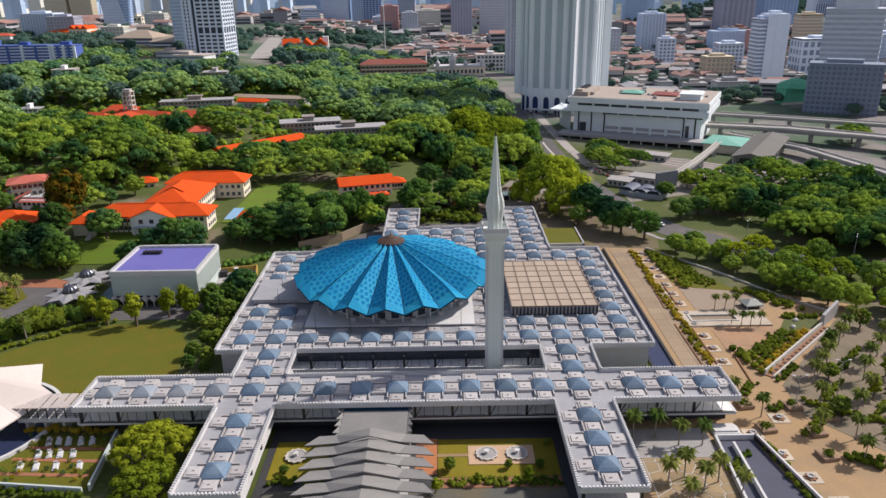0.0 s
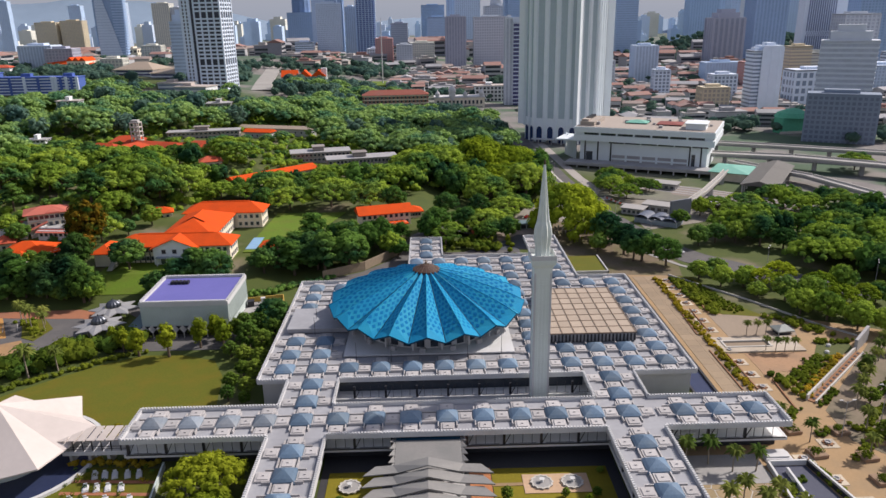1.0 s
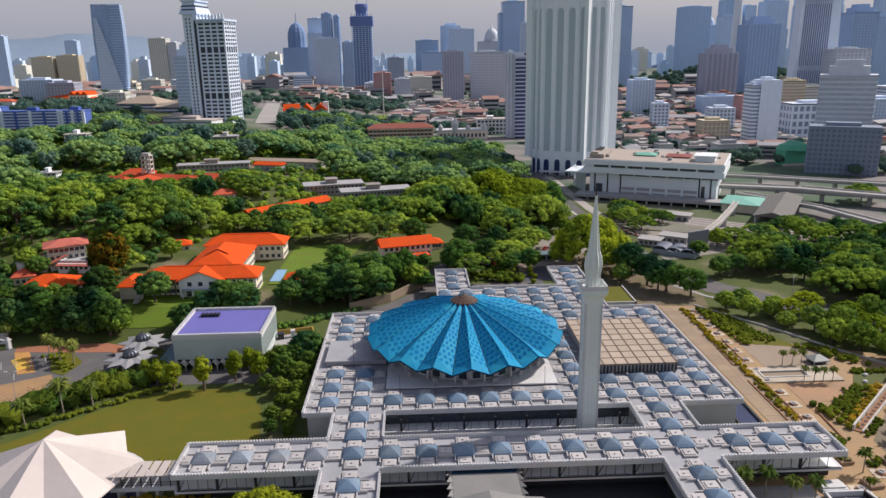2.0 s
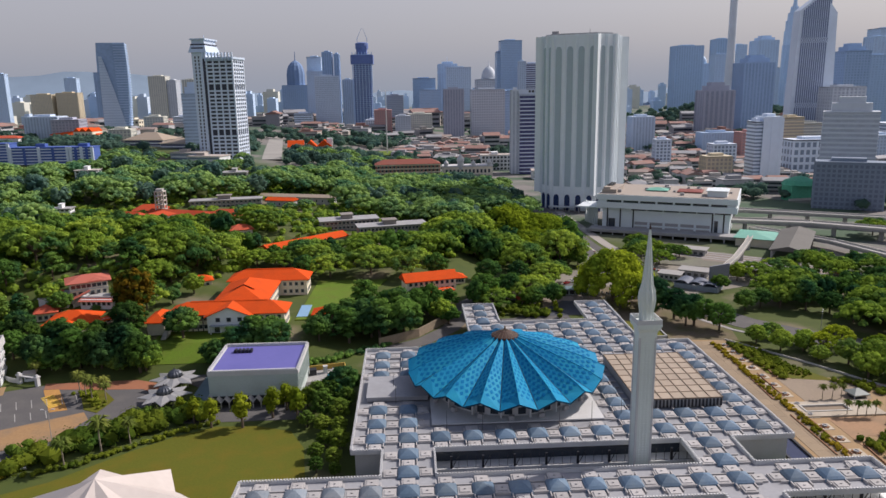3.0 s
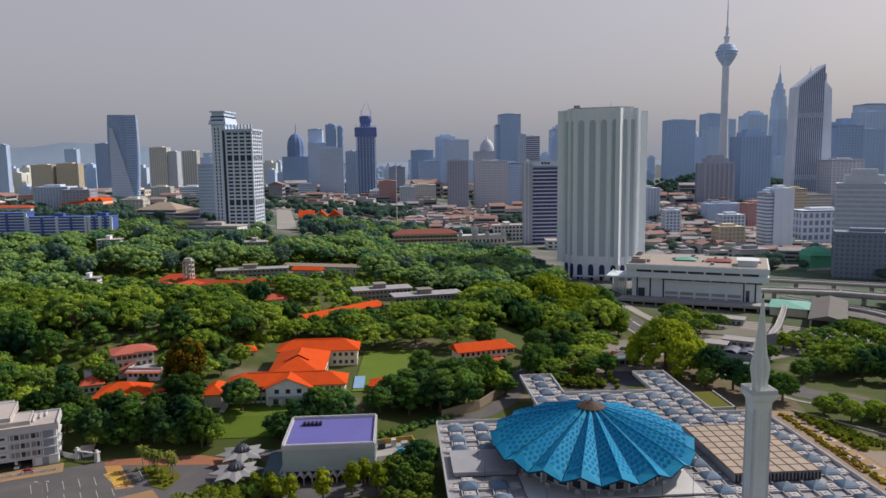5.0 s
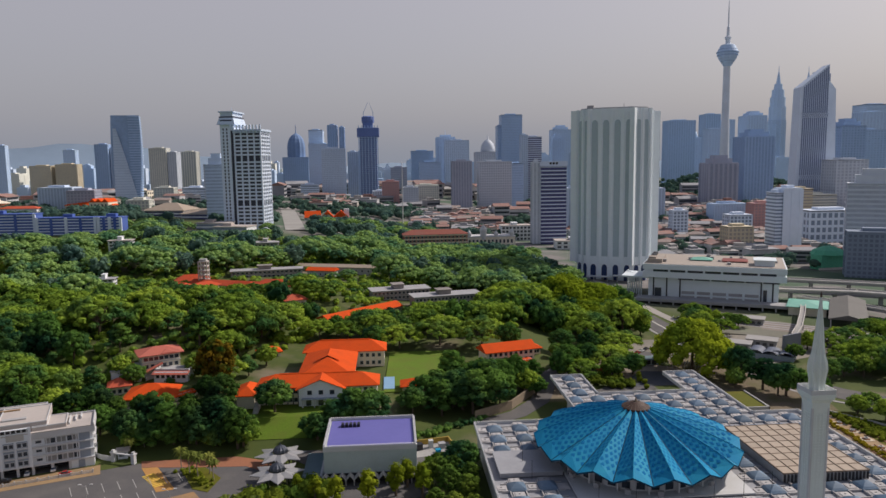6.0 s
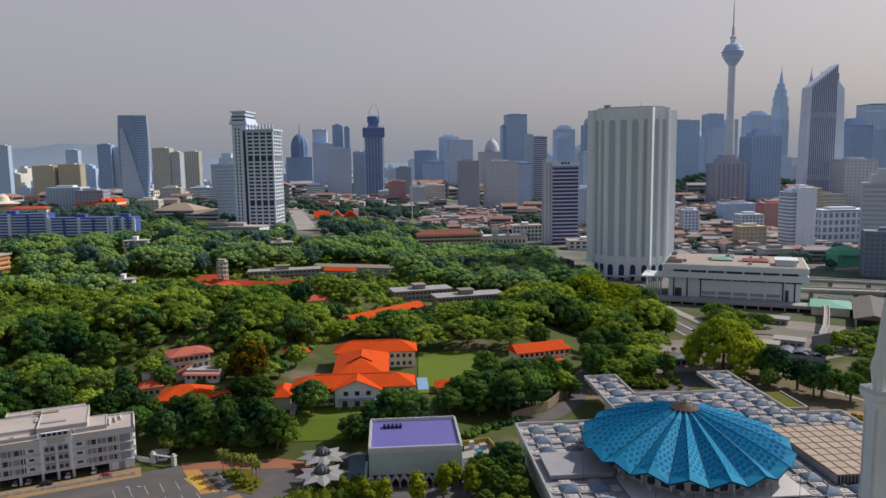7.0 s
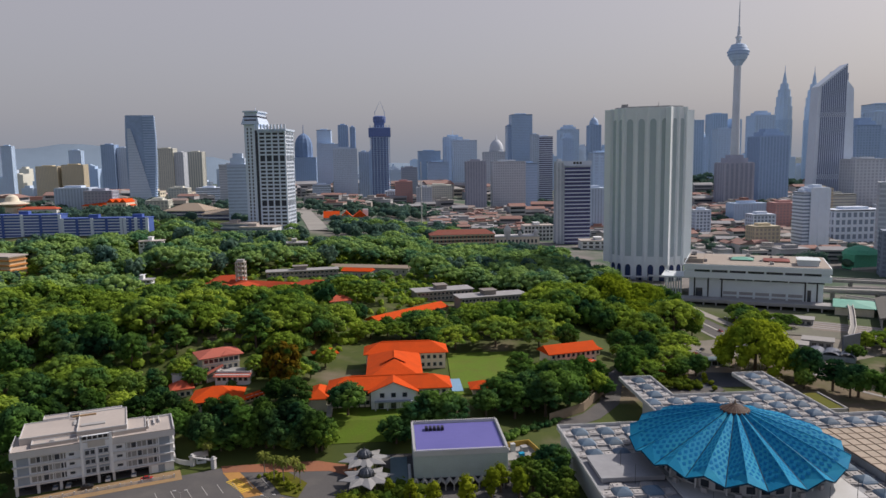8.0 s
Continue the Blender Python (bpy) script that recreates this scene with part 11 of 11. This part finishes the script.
# ---- cars and lamps ----
def car_proto(col, i):
    t = thing("car", "small parked " + col[0] + " saloon car", "car", (0, 0, -500))
    paint = mat("car_paint_" + col[0], col[1], 0.25, var=0.03, spec=0.7)
    bm = bmesh.new()
    pts = [(-2.1, 0.35), (2.1, 0.35), (2.15, 0.75), (1.2, 0.95), (-1.5, 1.0), (-2.1, 0.9)]
    lo, hi = [bm.verts.new((x, -0.85, z)) for x, z in pts], [bm.verts.new((x, 0.85, z)) for x, z in pts]
    bm.faces.new(lo)
    bm.faces.new(hi[::-1])
    for k in range(6):
        bm.faces.new((lo[k], hi[k], hi[(k + 1) % 6], lo[(k + 1) % 6]))
    part("body", bm, paint, t)
    bm = bmesh.new()
    v = box(bm, -1.4, 1.0, -0.75, 0.75, 0.95, 1.45)
    for q in v[4:]:
        q.co.x *= 0.65
    part("cabin", bm, M_GLASS, t)
    bm = bmesh.new()
    box(bm, -0.85, 0.6, -0.6, 0.6, 1.44, 1.5)
    part("roof", bm, paint, t)
    wheel = bmesh.new()
    rings(wheel, ((0.32, -0.1), (0.32, 0.1)), 10)
    for q in wheel.verts:
        q.co = (q.co.x, q.co.z, q.co.y)
    me = mesh_of("wheel", wheel, M_DARK)
    for x, y in itertools.product((-1.3, 1.3), (-0.8, 0.8)):
        piece("wheel", me, t, (x, y, 0.32))
    return t


CARS = [car_proto(c, i) for i, c in enumerate((("white", (0.7, 0.7, 0.7)), ("silver", (0.4, 0.41, 0.42)), ("black", (0.03, 0.03, 0.035)), ("red", (0.4, 0.03, 0.03)), ("blue", (0.05, 0.09, 0.25))))]
CRNG = random.Random(8)
for x, y, a in ((-167, 220.6, 15), (-241, 262, 18), (-222, 266.5, 17), (-252, 263, 107), (-248, 264, 107), (-236, 268, 107), (-228, 271, 107), (-172, 209, 100), (-181, 210, 95), (-190, 212, 100), (-196, 224, 28),
                (92, 372, 100), (84, 402, 100), (86, 420, 100), (79, 452, 100), (76, 478, 95), (71, 498, 95), (76, 520, 92), (70, 540, 92), (74, 575, 92), (69, 600, 95), (66, 630, 95), (70, 660, 95), (95, 346, 100), (106, 332, 118), (131, 300, 145), (182, 266, 150), (192, 264, 150), (158, 284, 150),
                (40, 402, 40), (44, 406, 40), (48, 410, 40), (22, 383, 40), (30, 390, 40), (104, 480, 30), (110, 476, 30), (116, 472, 30), (122, 468, 30), (108, 486, 30), (114, 482, 30), (126, 474, 30)):
    copy_thing(CRNG.choice(CARS), pose(x, y, 0.22 if x < 60 else 0.25, 0, 0, a))
for t in CARS:
    for o in (*t.children_recursive, t):
        bpy.data.objects.remove(o)


def lamp_proto():
    t = thing("street_lamp", "tall grey street lamp with two arms", "lamp", (0, 0, -500), group="street lamps")
    bm = bmesh.new()
    rings(bm, ((0.14, 0), (0.08, 11)), 6)
    part("pole", bm, M_GREYROOF, t)
    for s in (-1, 1):
        bm = bmesh.new()
        limb(bm, (0, 0, 10.8), (s * 1.8, 0, 11.6), 0.07, 0.06, 5)
        arm = part("arm", bm, M_GREYROOF, t)
        bm = bmesh.new()
        box(bm, s * 1.8 - 0.5, s * 1.8 + 0.5, -0.18, 0.18, 11.5, 11.7)
        part("lamp_head", bm, M_WHITE, arm)
    return t


LAMP = lamp_proto()
for x, y, a in ((136, 304, 55), (172, 281, 60), (212, 257, 60), (97, 352, 0), (89, 392, 0), (80, 445, 0), (74, 510, 0), (72, 570, 0), (-172, 226, 0), (-200, 232, 0), (96, 170, 0), (112, 178, 0)):
    copy_thing(LAMP, pose(x, y, 0, 0, 0, a))
for o in (*LAMP.children_recursive, LAMP):
    bpy.data.objects.remove(o)


def gate_hut():
    t = thing("guard_hut", "small white guard hut with a flat roof", "hut", (-206.5, 281, 0), 15)
    bm = bmesh.new()
    box(bm, -1.8, 1.8, -1.6, 1.6, 0, 3)
    part("wall", bm, M_WHITEWALL, t)
    bm = bmesh.new()
    box(bm, -2.6, 2.6, -2.3, 2.3, 3, 3.4)
    part("roof", bm, M_ROOFDECK, t)
    bm = bmesh.new()
    box(bm, -1.2, 1.2, -1.66, -1.6, 1.1, 2.3)
    part("window", bm, M_GLASS, t)


gate_hut()


def entrance_gate():
    """White gateway with two piers and a low curved screen wall."""
    t = thing("entrance_gate", "white gateway with two piers and a flat lintel", "gate", (-204.5, 276, 0), -21)
    for x in (-4.6, 4.6):
        bm = bmesh.new()
        box(bm, x - 0.7, x + 0.7, -0.7, 0.7, 0, 3.6)
        box(bm, x - 0.95, x + 0.95, -0.95, 0.95, 3.6, 4.0)
        box(bm, x - 0.45, x + 0.45, -0.45, 0.45, 4.0, 4.7)
        part("pier", bm, M_WHITE, t)
    bm = bmesh.new()
    box(bm, -3.9, 3.9, -0.4, 0.4, 3.0, 3.5)
    part("lintel", bm, M_WHITE, t)
    for k in range(7):
        bm = bmesh.new()
        x = -7 - 2.3 * k
        turned_box(bm, x, 0.25 * k * k * 0.5, 2.5, 0.35, 0, 1.9, -14 * k * 0.45)
        part("screen_wall", bm, M_WHITE, t)


entrance_gate()
